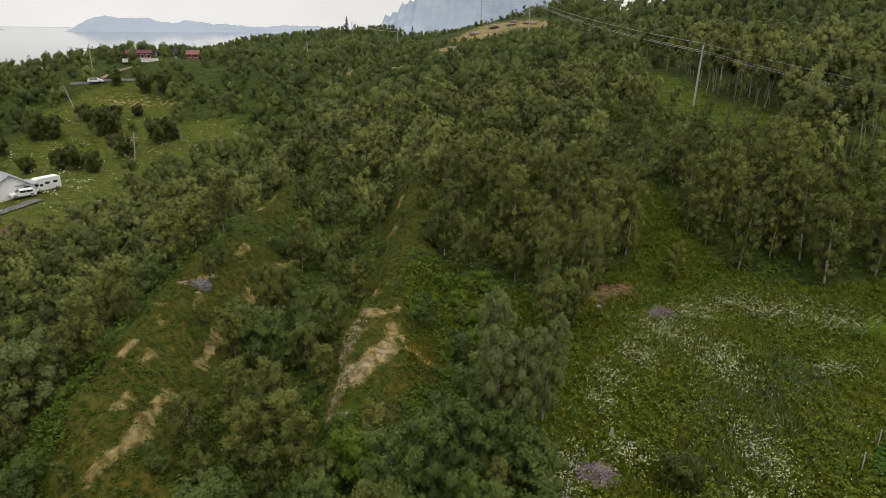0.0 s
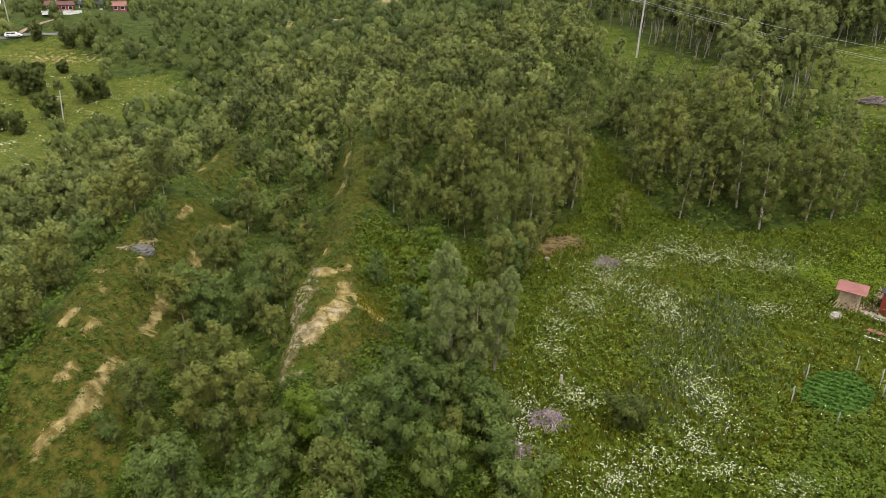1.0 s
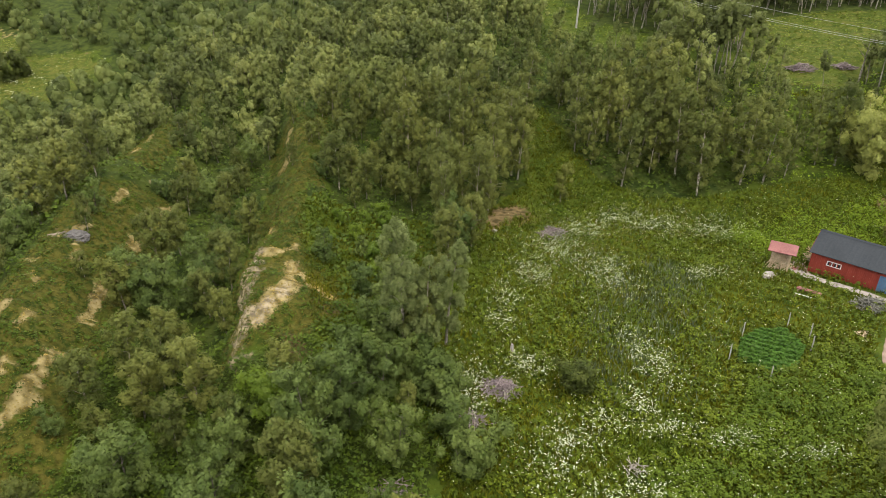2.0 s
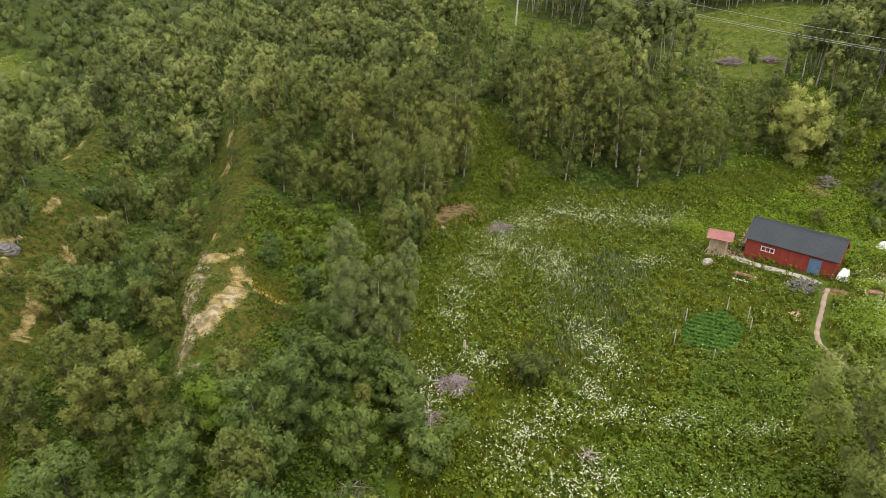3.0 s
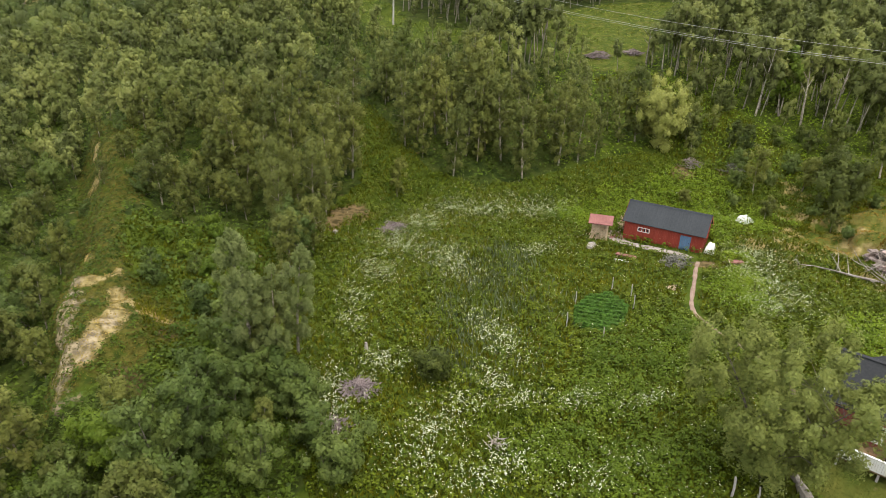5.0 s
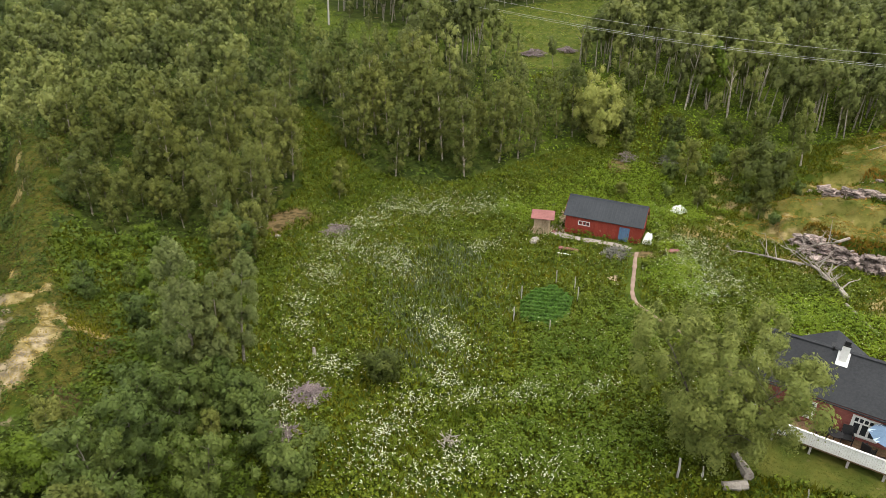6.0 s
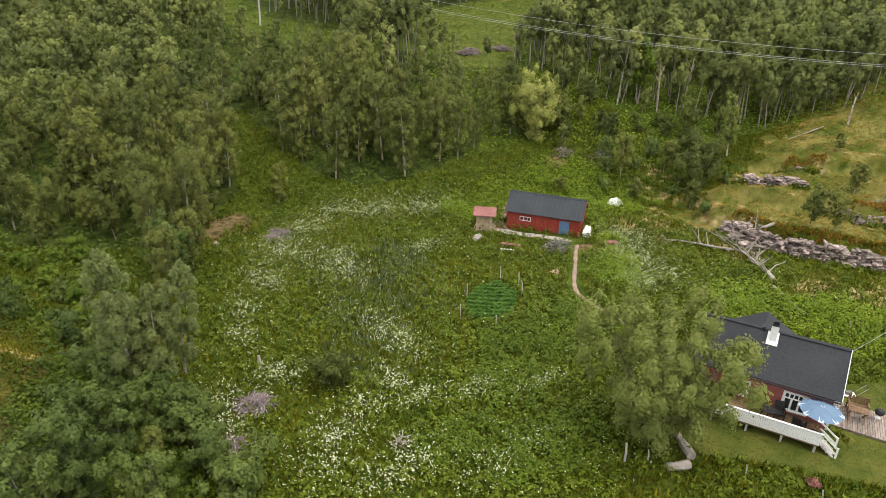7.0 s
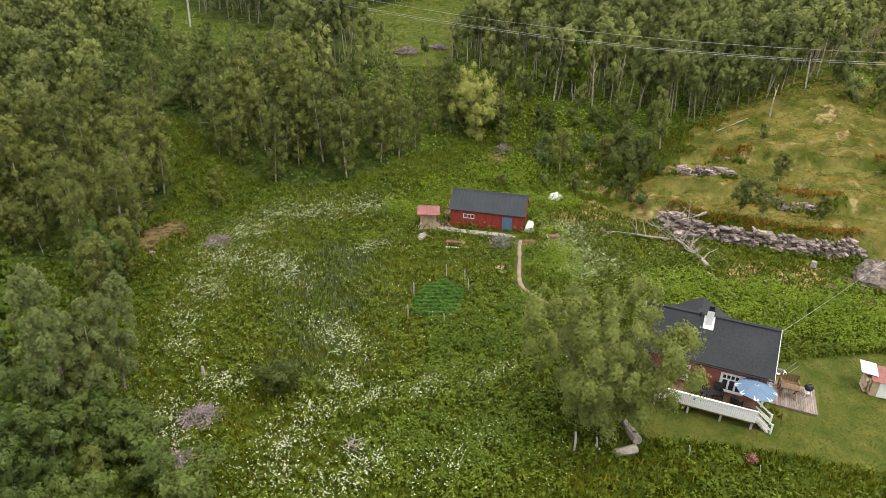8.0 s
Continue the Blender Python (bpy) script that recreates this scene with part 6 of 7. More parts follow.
stick_pile("brush_heap", 66.0, 83.0, 1.8, 0.9, 110, TWIGS, "dark heap of brushwood in the glade", 7, 0.06, 2.6)
stick_pile("brush_heap", 72.0, 82.0, 1.4, 0.7, 80, TWIGS, "dark heap of brushwood in the glade", 8, 0.06, 2.4)
stick_pile("branch_heap", 2.0, 24.5, 1.0, 0.7, 60, TWIGS, "bare reddish twigs under the willows", 9, long=1.8)
stick_pile("firewood_heap", *shed_at(-1.5, -0.25), 0.5, 0.3, 46, PINE, "spilled split firewood beside the woodshed", 10, 0.05, 0.55)
stick_pile("firewood_heap", *shed_at(-0.45, 2.0), 0.45, 1.3, 70, PINE, "stack of poles leaning at the shed's end", 11, 0.05, 1.4, 2.2)
stick_pile("scrap_heap", 41.6, 37.7, 1.15, 0.85, 120, SCRAP, "heap of dark scrap, boards and tarpaulin strips", 12, 0.06, 1.5)
stick_pile("firewood_heap", 41.2, 37.2, 0.5, 0.35, 40, PINE, "split firewood at the foot of the scrap heap", 13, 0.05, 0.5)
stick_pile("flower_tuft", 32.0, 8.6, 0.45, 0.3, 60, RED_SHEET, "low tuft of reddish stalks in the grass", 14, 0.03, 0.5, 2.0)
stick_pile("branch_heap", 38.4, 34.6, 0.5, 0.25, 14, PINE, "pale planks and offcuts in the grass", 15, 0.04, 0.9)


def plank_stack(x, y, turn, long, wide, count, mat, label):
    ob = thing("plank_stack", on_ground(x, y, turn), label, "planks")
    for k in range(count):
        part("plank", Shape().box(-long / 2 + 0.03 * (k % 3), long / 2 - 0.05 * (k % 2), (k % 3) * wide / 3, (k % 3) * wide / 3 + wide / 3 - 0.02, 0.25 + 0.05 * (k // 3), 0.29 + 0.05 * (k // 3)), mat, ob)
    for s in (-0.4, 0.4):
        part("bearer", Shape().box(s * long - 0.05, s * long + 0.05, 0, wide, 0, 0.25), PINE, ob)


plank_stack(38.1, 40.4, -52, 1.9, 0.5, 6, RED_SHEET, "stack of faded red planks on bearers in the grass")
plank_stack(37.2, 39.9, -50, 1.3, 0.16, 3, WHITE, "bleached grey boards lying in the grass")
plank_stack(46.6, 35.2, -35, 1.3, 0.7, 6, RED_SHEET, "red boards with a white edge lying by the bushes")


def crumpled(name, x, y, sx, sy, sz, seed, mat, label, lift=0.0, turn=0.0):
    """A rumpled tarpaulin over something."""
    bm = bmesh.new()
    bmesh.ops.create_grid(bm, x_segments=16, y_segments=16, size=1.0)
    for v in bm.verts:
        d = max(abs(v.co.x), abs(v.co.y))
        h = (1 - d**2.2) + 0.35 * noise.noise(Vector((v.co.x * 2.2, v.co.y * 2.2, seed))) + 0.12 * noise.noise(Vector((v.co.x * 6, v.co.y * 6, seed)))
        k = 1 + 0.2 * noise.noise(Vector((v.co.x, v.co.y, seed + 5)))
        v.co = Vector((v.co.x * sx * k, v.co.y * sy * k, max(h, 0.02) * sz))
    bmesh.ops.solidify(bm, geom=bm.faces[:], thickness=0.02)
    me = bpy.data.meshes.new(name)
    bm.to_mesh(me)
    bm.free()
    me.materials.append(mat)
    ob = tagged(new(name, me), label, "tarpaulin")
    ob.matrix_world = on_ground(x, y, turn, -lift)


crumpled("tarpaulin", *shed_at(8.15, 1.0), 0.45, 0.8, 0.95, 1.0, WHITE_TARP, "white tarpaulin draped over goods at the shed's end", 0, -55)
crumpled("tarpaulin", 55.6, 42.4, 0.75, 0.6, 0.7, 2.0, WHITE_TARP, "crumpled white sack in the herbs", 0.2)


# ---- kitchen garden ----
def build_garden():
    r = np.random.default_rng(3)
    n = 40000
    x, y = r.uniform(26.5, 33, n), r.uniform(30.5, 36.2, n)
    ok = inside(GARDEN, x + 0.15 * wob(x, y, 1.1, 3), y)
    x, y = x[ok], y[ok]
    row = 0.5 + 0.5 * np.cos((x * 0.6 + y * 0.8) * 2 * np.pi / 0.62)
    keep = r.uniform(size=len(x)) < 0.7 + 0.3 * row
    x, y, row = x[keep], y[keep], row[keep]
    stuff("potato_plants", [leafage(x, y, 0.08, 0.35 + 0.25 * row, 0.12, r)], CROP, "leafy dark green potato rows in a small plot", "crop")
    xs, ys = zip(*GARDEN)
    cx, cy = sum(xs) / len(xs), sum(ys) / len(ys)
    ring = [(cx + (a - cx) * 1.12, cy + (b - cy) * 1.12) for a, b in GARDEN]
    strip("garden_edge", ring + [ring[0]], 0.5, GRASS, "mown grass edge round the potato plot", 6, 0.04)
    for px, py in ((26.3, 32.9), (27.6, 30.2), (32.9, 33.1), (34.0, 34.7), (33.4, 36.4), (29.0, 35.5)):
        single("fence_stake", Shape().tube([(0, 0, -0.2), (0.02, 0.01, 0.6), (0, 0.03, 1.25)], [0.05, 0.045, 0.04], 5), POLE_WOOD, on_ground(px, py), "pale wooden stake at the potato plot", "stake", group="stakes round the plot")


build_garden()


# ---- house ----
def house_at(u, v):
    return (36.52 + 0.42 * u + 0.908 * v, 10.29 - 0.908 * u + 0.42 * v)


def rail_panel(shape, x0, x1, y, z0, z1, step=0.115, gap=0.008):
    x = x0
    while x < x1 - 0.02:
        shape.box(x, min(x + step - gap, x1), y, y + 0.022, z0, z1)
        x += step
    return shape


def build_house():
    long, deep, eave, ridge, floor = 7.6, 4.3, 2.95, 4.85, 0.7
    mid, slope = deep / 2, (4.85 - 2.95) / (4.3 / 2)
    house = thing("house", pose(36.52, 10.29, 0.0, 0, 0, -65.2), "small red wooden house with a black felt roof and white trim", "house")
    walls = part("wall", Shape().prism([(0, 0.35), (deep, 0.35), (deep, eave), (mid, ridge - 0.05), (0, eave)], -long, 0), RED_HOUSE, house)
    siding = Shape()
    for k in range(20):
        z = 0.4 + k * 0.125
        siding.add([(-long, -0.03, z), (0, -0.03, z), (0, -0.008, z + 0.13), (-long, -0.008, z + 0.13), (-long, 0, z), (0, 0, z)], [(0, 1, 2, 3), (0, 4, 5, 1)])
    part("cladding", siding, RED_HOUSE, walls, "horizontal weathered red cladding")
    end = Shape()
    for k in range(34):
        z = 0.4 + k * 0.125
        half = mid if z < eave - 0.1 else mid * (ridge - z - 0.1) / (ridge - eave)
        if half > 0.1:
            end.add([(0.03, mid - half, z), (0.03, mid + half, z), (0.008, mid + half, z + 0.13), (0.008, mid - half, z + 0.13)], [(0, 1, 2, 3)])
    part("gable_cladding", end, RED_HOUSE, walls)
    part("foundation", Shape().box(-long + 0.05, -0.05, 0.06, deep - 0.06, -0.3, 0.4), STONE, house, "grey stone foundation")
    for x, y in ((-0.02, -0.045), (-long, -0.045), (-0.02, deep - 0.06)):
        part("corner_board", Shape().box(x, x + 0.13 if x > -1 else x + 0.13, y, y + 0.12, 0.4, eave - 0.05), WHITE, house, "white corner board")
    over = 0.32
    for side in (0, 1):
        roof = Shape()
        n = 1
        for k in range(n):
            x0, x1 = -long - 0.3 + (long + 0.6) * k / n, -long - 0.3 + (long + 0.6) * (k + 1) / n
            ya, za = (-over, eave - over * slope + 0.07) if side == 0 else (deep + over, eave - over * slope + 0.07)
            lift = 0.006 * (k % 2)
            c = [(x0, ya, za + lift), (x1 + 0.02, ya, za + lift), (x1 + 0.02, mid, ridge + 0.07 + lift), (x0, mid, ridge + 0.07 + lift)]
            roof.slab(c if side == 0 else c[::-1], 0.09)
        part("roof", roof, ROOF_FELT, house, "black roofing felt")
    part("ridge_cap", Shape().prism([(mid - 0.16, ridge + 0.05), (mid, ridge + 0.13), (mid + 0.16, ridge + 0.05)], -long - 0.3, 0.3), ROOF_FELT, house)
    for x in (-long - 0.33, 0.3):
        for sgn in (-1, 1):
            c = [(x, mid + sgn * (mid + over), eave - over * slope + 0.10), (x + 0.035, mid + sgn * (mid + over), eave - over * slope + 0.10), (x + 0.035, mid, ridge + 0.10), (x, mid, ridge + 0.10)]
            part("barge_board", Shape().slab(c if sgn < 0 else c[::-1], 0.2), WHITE, house, "white barge board")
    part("gutter", Shape().box(-long - 0.25, 0.28, -over - 0.09, -over - 0.02, eave - over * slope - 0.06, eave - over * slope + 0.01), ROOF_FELT, house)
    # rear wing
    wx, wr, we = -4.4, 4.35, 3.2
    wing = part("wing", Shape().prism([(wx - 1.9, 0.3), (wx + 1.9, 0.3), (wx + 1.9, we), (wx, wr - 0.06), (wx - 1.9, we)], deep - 0.1, deep + 0.9, "y"), RED_HOUSE, house)
    for sgn in (-1, 1):
        c = [(wx + sgn * 2.1, mid + 0.9, we - 0.05), (wx + sgn * 2.1, deep + 1.15, we - 0.05), (wx, deep + 1.15, wr + 0.08), (wx, mid + 0.3, wr + 0.08)]
        part("wing_roof", Shape().slab(c if sgn > 0 else c[::-1], 0.08), ROOF_FELT, wing, "black roofing felt")
    # chimney
    cx, cy = -3.9, 1.75
    part("chimney_flashing", Shape().slab([(cx - 0.32, cy - 0.4, eave + slope * (cy - 0.4) + 0.13), (cx + 0.32, cy - 0.4, eave + slope * (cy - 0.4) + 0.13), (cx + 0.32, cy + 0.28, eave + slope * (cy + 0.28) + 0.13), (cx - 0.32, cy + 0.28, eave + slope * (cy + 0.28) + 0.13)], 0.03), WHITE, house, "pale metal flashing")
    chimney = part("chimney", Shape().box(cx - 0.2, cx + 0.2, cy - 0.2, cy + 0.2, 4.2, 5.5), WHITE, house, "white rendered chimney")
    part("chimney_cap", Shape().box(cx - 0.22, cx + 0.22, cy - 0.22, cy + 0.22, 5.5, 5.57).box(cx - 0.15, cx + 0.15, cy - 0.15, cy + 0.15, 5.57, 5.8), BLACK, chimney, "black chimney cowl")
    part("roof_ladder", Shape().box(cx - 0.62, cx - 0.55, cy + 0.2, mid + 0.1, ridge - 0.25, ridge + 0.2).box(cx - 0.7, cx - 0.5, mid - 0.05, mid + 1.3, wr + 0.12, wr + 0.2), BLACK, house)

    def window(x0, x1, z0, z1, small):
        w = part("window", Shape().box(x0 - 0.11, x1 + 0.11, -0.075, 0, z1, z1 + 0.12).box(x0 - 0.11, x0, -0.07, 0, z0, z1).box(x1, x1 + 0.11, -0.07, 0, z0, z1), WHITE, house, "white-framed window with small upper panes")
        part("sill", Shape().box(x0 - 0.15, x1 + 0.15, -0.12, 0, z0 - 0.09, z0), WHITE, w)
        wide = x1 - x0
        zt = z1 - 0.32
        part("transom", Shape().box(x0, x1, -0.06, -0.005, zt - 0.045, zt + 0.045), WHITE, w)
        for k in range(small):
            a, b = x0 + wide * k / small, x0 + wide * (k + 1) / small
            part("glazing_bar", Shape().box(a - 0.035, a + 0.035, -0.055, -0.005, zt, z1), WHITE, w)
            part("pane", Shape().box(a + 0.035, b - 0.035, -0.04, -0.034, zt + 0.045, z1), GLASS, w)
        for k in range(3):
            a, b = x0 + wide * k / 3, x0 + wide * (k + 1) / 3
            part("casement", Shape().box(a, a + 0.06, -0.058, -0.005, z0, zt).box(b - 0.06, b, -0.058, -0.005, z0, zt).box(a + 0.06, b - 0.06, -0.058, -0.005, z0, z0 + 0.06), WHITE, w)
            part("pane", Shape().box(a + 0.06, b - 0.06, -0.04, -0.034, z0 + 0.06, zt - 0.045), GLASS, w)

    window(-2.52, -1.28, 1.0, 2.15, 5)
    window(-5.3, -4.55, 1.08, 2.05, 3)
    # veranda
    deck = part("veranda", Shape().box(-6.3, -0.35, -2.1, -0.08, floor - 0.2, floor - 0.05), STAIN, house, "raised wooden veranda")
    for k in range(15):
        part("floor_board", Shape().box(-6.3, -0.35, -2.1 + k * 0.135, -2.1 + k * 0.135 + 0.125, floor - 0.048, floor - 0.015), STAIN, deck)
    for x in (-6.2, -4.2, -2.3, -0.55):
        part("post", Shape().box(x, x + 0.12, -2.06, -1.94, -0.6, floor - 0.2), POLE_WOOD, deck)
    rail = part("railing", Shape().box(-6.3, -0.35, -2.14, -2.1, floor + 0.6, floor + 0.66).box(-6.3, -0.35, -2.14, -2.1, floor - 0.08, floor - 0.02), WHITE, house, "white slatted veranda railing")
    slat = Shape().box(0, 0.107, -2.165, -2.143, floor - 0.02, floor + 0.7).mesh("slat", WHITE)
    for k in range(51):
        part("slat", slat, WHITE, rail).location.x = -6.3 + k * 0.1165
    part("handrail", Shape().box(-6.34, -0.31, -2.2, -2.06, floor + 0.72, floor + 0.77), WHITE, rail)
    side_slat = Shape().box(-6.34, -6.32, 0, 0.107, floor - 0.16, floor + 0.72).mesh("slat", WHITE)
    for k in range(17):
        part("slat", side_slat, WHITE, rail).location.y = -2.1 + k * 0.115
    stairs = part("stairs", Shape().slab([(-0.35, -1.95, floor - 0.05), (-0.35, -1.05, floor - 0.05), (0.6, -1.05, -0.1), (0.6, -1.95, -0.1)][::-1], 0.06), POLE_WOOD, house)
    for k in range(4):
        part("tread", Shape().box(-0.33 + k * 0.2, -0.08 + k * 0.2, -1.95, -1.05, floor - 0.19 - k * 0.18, floor - 0.15 - k * 0.18), POLE_WOOD, stairs)
    for y in (-2.0, -1.0):
        part("stair_rail", Shape().slab([(-0.35, y, floor + 0.75), (0.62, y, 0.72), (0.62, y + 0.04, 0.72), (-0.35, y + 0.04, floor + 0.75)], 0.1).slab([(-0.35, y, floor + 0.35), (0.62, y, 0.32), (0.62, y + 0.04, 0.32), (-0.35, y + 0.04, floor + 0.35)], 0.1).box(0.56, 0.66, y - 0.01, y + 0.06, -0.1, 0.75), WHITE, stairs, "white stair rail")


build_house()


def build_terrace():
    terrace = thing("terrace", pose(36.52, 10.29, 0.0, 0, 0, -65.2), "weathered brown plank terrace beside the house", "terrace")
    for k in range(24):
        part("board", Shape().box(0.22 + k * 0.132, 0.22 + k * 0.132 + 0.115, 1.0 + 0.02 * (k % 3), 3.85 - 0.02 * (k % 2), 0.14, 0.18), DECKING, terrace)
    for y in (1.1, 2.4, 3.7):
        part("joist", Shape().box(0.22, 3.4, y, y + 0.08, 0.0, 0.14), DECKING, terrace)


build_terrace()


def furniture_pose(u, v, z, turn=0.0):
    x, y = house_at(u, v)
    return pose(x, y, z, 0, 0, -65.2 + turn)


def build_bench(m, label):
    b = thing("garden_bench", m, label, "bench")
    for k in range(6):
        part("seat_slat", Shape().box(-0.55, 0.55, -0.25 + k * 0.085, -0.25 + k * 0.085 + 0.07, 0.42, 0.45), STAIN, b)
    for k in range(7):
        part("back_slat", Shape().box(-0.55 + k * 0.16, -0.55 + k * 0.16 + 0.13, 0.26, 0.29, 0.45, 0.98), STAIN, b)
    for x in (-0.58, 0.5):
        part("side_frame", Shape().box(x, x + 0.08, -0.28, -0.2, 0, 0.62).box(x, x + 0.08, 0.24, 0.32, 0, 1.0).box(x, x + 0.08, -0.28, 0.3, 0.6, 0.66), STAIN, b)


build_bench(furniture_pose(1.75, 3.2, 0.18, 5), "brown wooden garden seat on the terrace")


def build_table(m, label, long=1.1):
    b = thing("garden_table", m, label, "table")
    for k in range(6):
        part("top_slat", Shape().box(-long / 2, long / 2, -0.33 + k * 0.112, -0.33 + k * 0.112 + 0.1, 0.68, 0.72), STAIN, b)
    for x in (-long / 2 + 0.1, long / 2 - 0.18):
        part("leg", Shape().slab([(x, -0.42, 0.02), (x + 0.08, -0.42, 0.02), (x + 0.08, 0.2, 0.68), (x, 0.2, 0.68)], 0.06), STAIN, b)
        part("leg", Shape().slab([(x, 0.42, 0.02), (x + 0.08, 0.42, 0.02), (x + 0.08, -0.2, 0.68), (x, -0.2, 0.68)][::-1], 0.06), STAIN, b)


build_table(furniture_pose(1.7, 2.35, 0.18, 0), "brown slatted wooden table on the terrace")


def build_grill():
    g = thing("kettle_grill", furniture_pose(2.85, 2.9, 0.18), "black kettle grill on three legs on the terrace", "grill")
    bowl = Shape()
    n = 12
    rows = [(0.10, 0.42), (0.22, 0.48), (0.28, 0.62), (0.27, 0.7), (0.2, 0.82), (0.04, 0.87)]
    bowl.add([(rr * math.cos(6.2832 * j / n), rr * math.sin(6.2832 * j / n), z) for rr, z in rows for j in range(n)],
             [(k * n + j, k * n + (j + 1) % n, (k + 1) * n + (j + 1) % n, (k + 1) * n + j) for k in range(len(rows) - 1) for j in range(n)] + [tuple(range(n))[::-1], tuple(range(60, 72))])
    part("bowl", bowl, BLACK, g)
    for k in range(3):
        t = 2.1 * k
        part("leg", Shape().tube([(0.15 * math.cos(t), 0.15 * math.sin(t), 0.45), (0.3 * math.cos(t), 0.3 * math.sin(t), 0)], [0.015, 0.015], 5), WHITE, g)
    part("handle", Shape().box(-0.08, 0.08, -0.02, 0.02, 0.87, 0.93), STAIN, g)
    part("tray", Shape().tube([(0, 0, 0.2), (0, 0, 0.22)], [0.16, 0.16], 10), WHITE, g)


build_grill()


def build_parasol():
    p = thing("parasol", furniture_pose(-0.65, -1.1, 0.685), "open parasol with blue and pale striped panels", "parasol")
    n, rad, zt, zr = 8, 1.2, 1.98, 1.6
    for k in range(n):
        a, b = 2 * math.pi * k / n, 2 * math.pi * (k + 1) / n
        m = (a + b) / 2
        sag = 0.93

        def at(t, r, z):
            return (r * math.cos(t), r * math.sin(t), z)

        apex, e0, e1, em = (0, 0, zt), at(a, rad, zr), at(b, rad, zr), at(m, rad * sag, zr + 0.015)
        q0, q1, qm = at(a, rad * 0.5, (zt + zr) / 2 + 0.03), at(b, rad * 0.5, (zt + zr) / 2 + 0.03), at(m, rad * 0.46, (zt + zr) / 2 + 0.02)
        c0, c1 = at(a + 0.12, rad * 0.985, zr), at(b - 0.12, rad * 0.985, zr)
        main = Shape().add([apex, q0, qm, q1, e0, em, e1], [(0, 1, 2), (0, 2, 3), (1, 4, 5, 2), (2, 5, 6, 3)])
        panel = part("panel", main, BLUE_CLOTH, p)
        up = 0.006
        part("stripe", Shape().add([(0, 0, zt + up), tuple(np.add(at(a, rad * 0.99, zr), (0, 0, up))), tuple(np.add(c0, (0, 0, up)))], [(0, 1, 2)]), PALE_CLOTH, panel, "pale blue stripe")
        part("stripe", Shape().add([(0, 0, zt + up), tuple(np.add(c1, (0, 0, up))), tuple(np.add(at(b, rad * 0.99, zr), (0, 0, up)))], [(0, 1, 2)]), PALE_CLOTH, panel, "pale blue stripe")
        part("rib", Shape().tube([(0, 0, zt - 0.03), at(a, rad, zr - 0.02)], [0.01, 0.008], 4), WHITE, p)
    part("pole", Shape().tube([(0, 0, 0), (0, 0, zt + 0.08)], [0.022, 0.022], 8), STAIN, p)
    part("base", Shape().tube([(0, 0, 0), (0, 0, 0.08)], [0.26, 0.22], 14), BLACK, p)


build_parasol()


def build_chair(m):
    c = thing("veranda_chair", m, "black woven garden chair on the veranda", "chair", "chairs on the veranda")
    part("seat", Shape().box(-0.27, 0.27, -0.27, 0.25, 0.36, 0.44), BLACK, c)
    part("backrest", Shape().slab([(-0.27, 0.25, 0.44), (0.27, 0.25, 0.44), (0.27, 0.38, 1.0), (-0.27, 0.38, 1.0)], 0.05), BLACK, c)
    for x in (-0.3, 0.25):
        part("armrest", Shape().box(x, x + 0.06, -0.25, 0.28, 0.62, 0.66).box(x, x + 0.05, -0.25, -0.2, 0, 0.62).box(x, x + 0.05, 0.2, 0.25, 0, 0.62), BLACK, c)
    return c


first = build_chair(furniture_pose(-2.6, -0.75, 0.685, 10))
copy_thing(first, furniture_pose(-3.75, -0.8, 0.685, -12))
copy_thing(first, furniture_pose(-1.5, -1.3, 0.685, 150))
round_table = thing("veranda_table", furniture_pose(-3.2, -1.2, 0.685), "small dark round table on the veranda", "table")
part("tabletop", Shape().tube([(0, 0, 0.68), (0, 0, 0.71)], [0.4, 0.4], 16), BLACK, round_table)
part("leg", Shape().tube([(0, 0, 0.02), (0, 0, 0.68)], [0.03, 0.03], 6), BLACK, round_table)
part("foot", Shape().tube([(0, 0, 0), (0, 0, 0.03)], [0.24, 0.22], 12), BLACK, round_table)
pot = thing("flower_pot", furniture_pose(-5.6, -1.5, 0.685), "brown clay pot with a bushy plant on the veranda", "plant pot")
part("pot", Shape().tube([(0, 0, 0), (0, 0, 0.32)], [0.14, 0.2], 10), SOIL, pot)
part("plant", mesh_of("plant", *grow(151, tall=0.8, wide=0.3, low=0.3, limbs=8, leaves=240, leaf=0.06)[1], [LEAF_BRIGHT]), LEAF_BRIGHT, pot)


def build_mower():
    m = thing("lawn_mower", furniture_pose(1.35, 4.9, 0.0, 20), "grey and white lawn mower parked on the lawn", "lawn mower")
    part("deck", Shape().prism([(-0.28, 0.1), (0.28, 0.1), (0.24, 0.26), (-0.24, 0.26)], -0.4, 0.4), WHITE, m, "pale mower deck")
    part("engine", Shape().prism([(-0.16, 0.26), (0.16, 0.26), (0.12, 0.46), (-0.12, 0.46)], -0.22, 0.16), SCRAP, m, "dark engine")
    for x in (-0.33, 0.33):
        for y in (-0.31, 0.27):
            part("wheel", Shape().tube([(x, y, 0.11), (x, y + 0.05, 0.11)], [0.11, 0.11], 10), RUBBER, m)
    for y in (-0.2, 0.2):
        part("handle", Shape().tube([(0.35, y, 0.22), (1.0, y, 0.95)], [0.015, 0.015], 5), CABLE, m)
    part("grip", Shape().tube([(1.0, -0.2, 0.95), (1.0, 0.2, 0.95)], [0.018, 0.018], 5), BLACK, m)


build_mower()


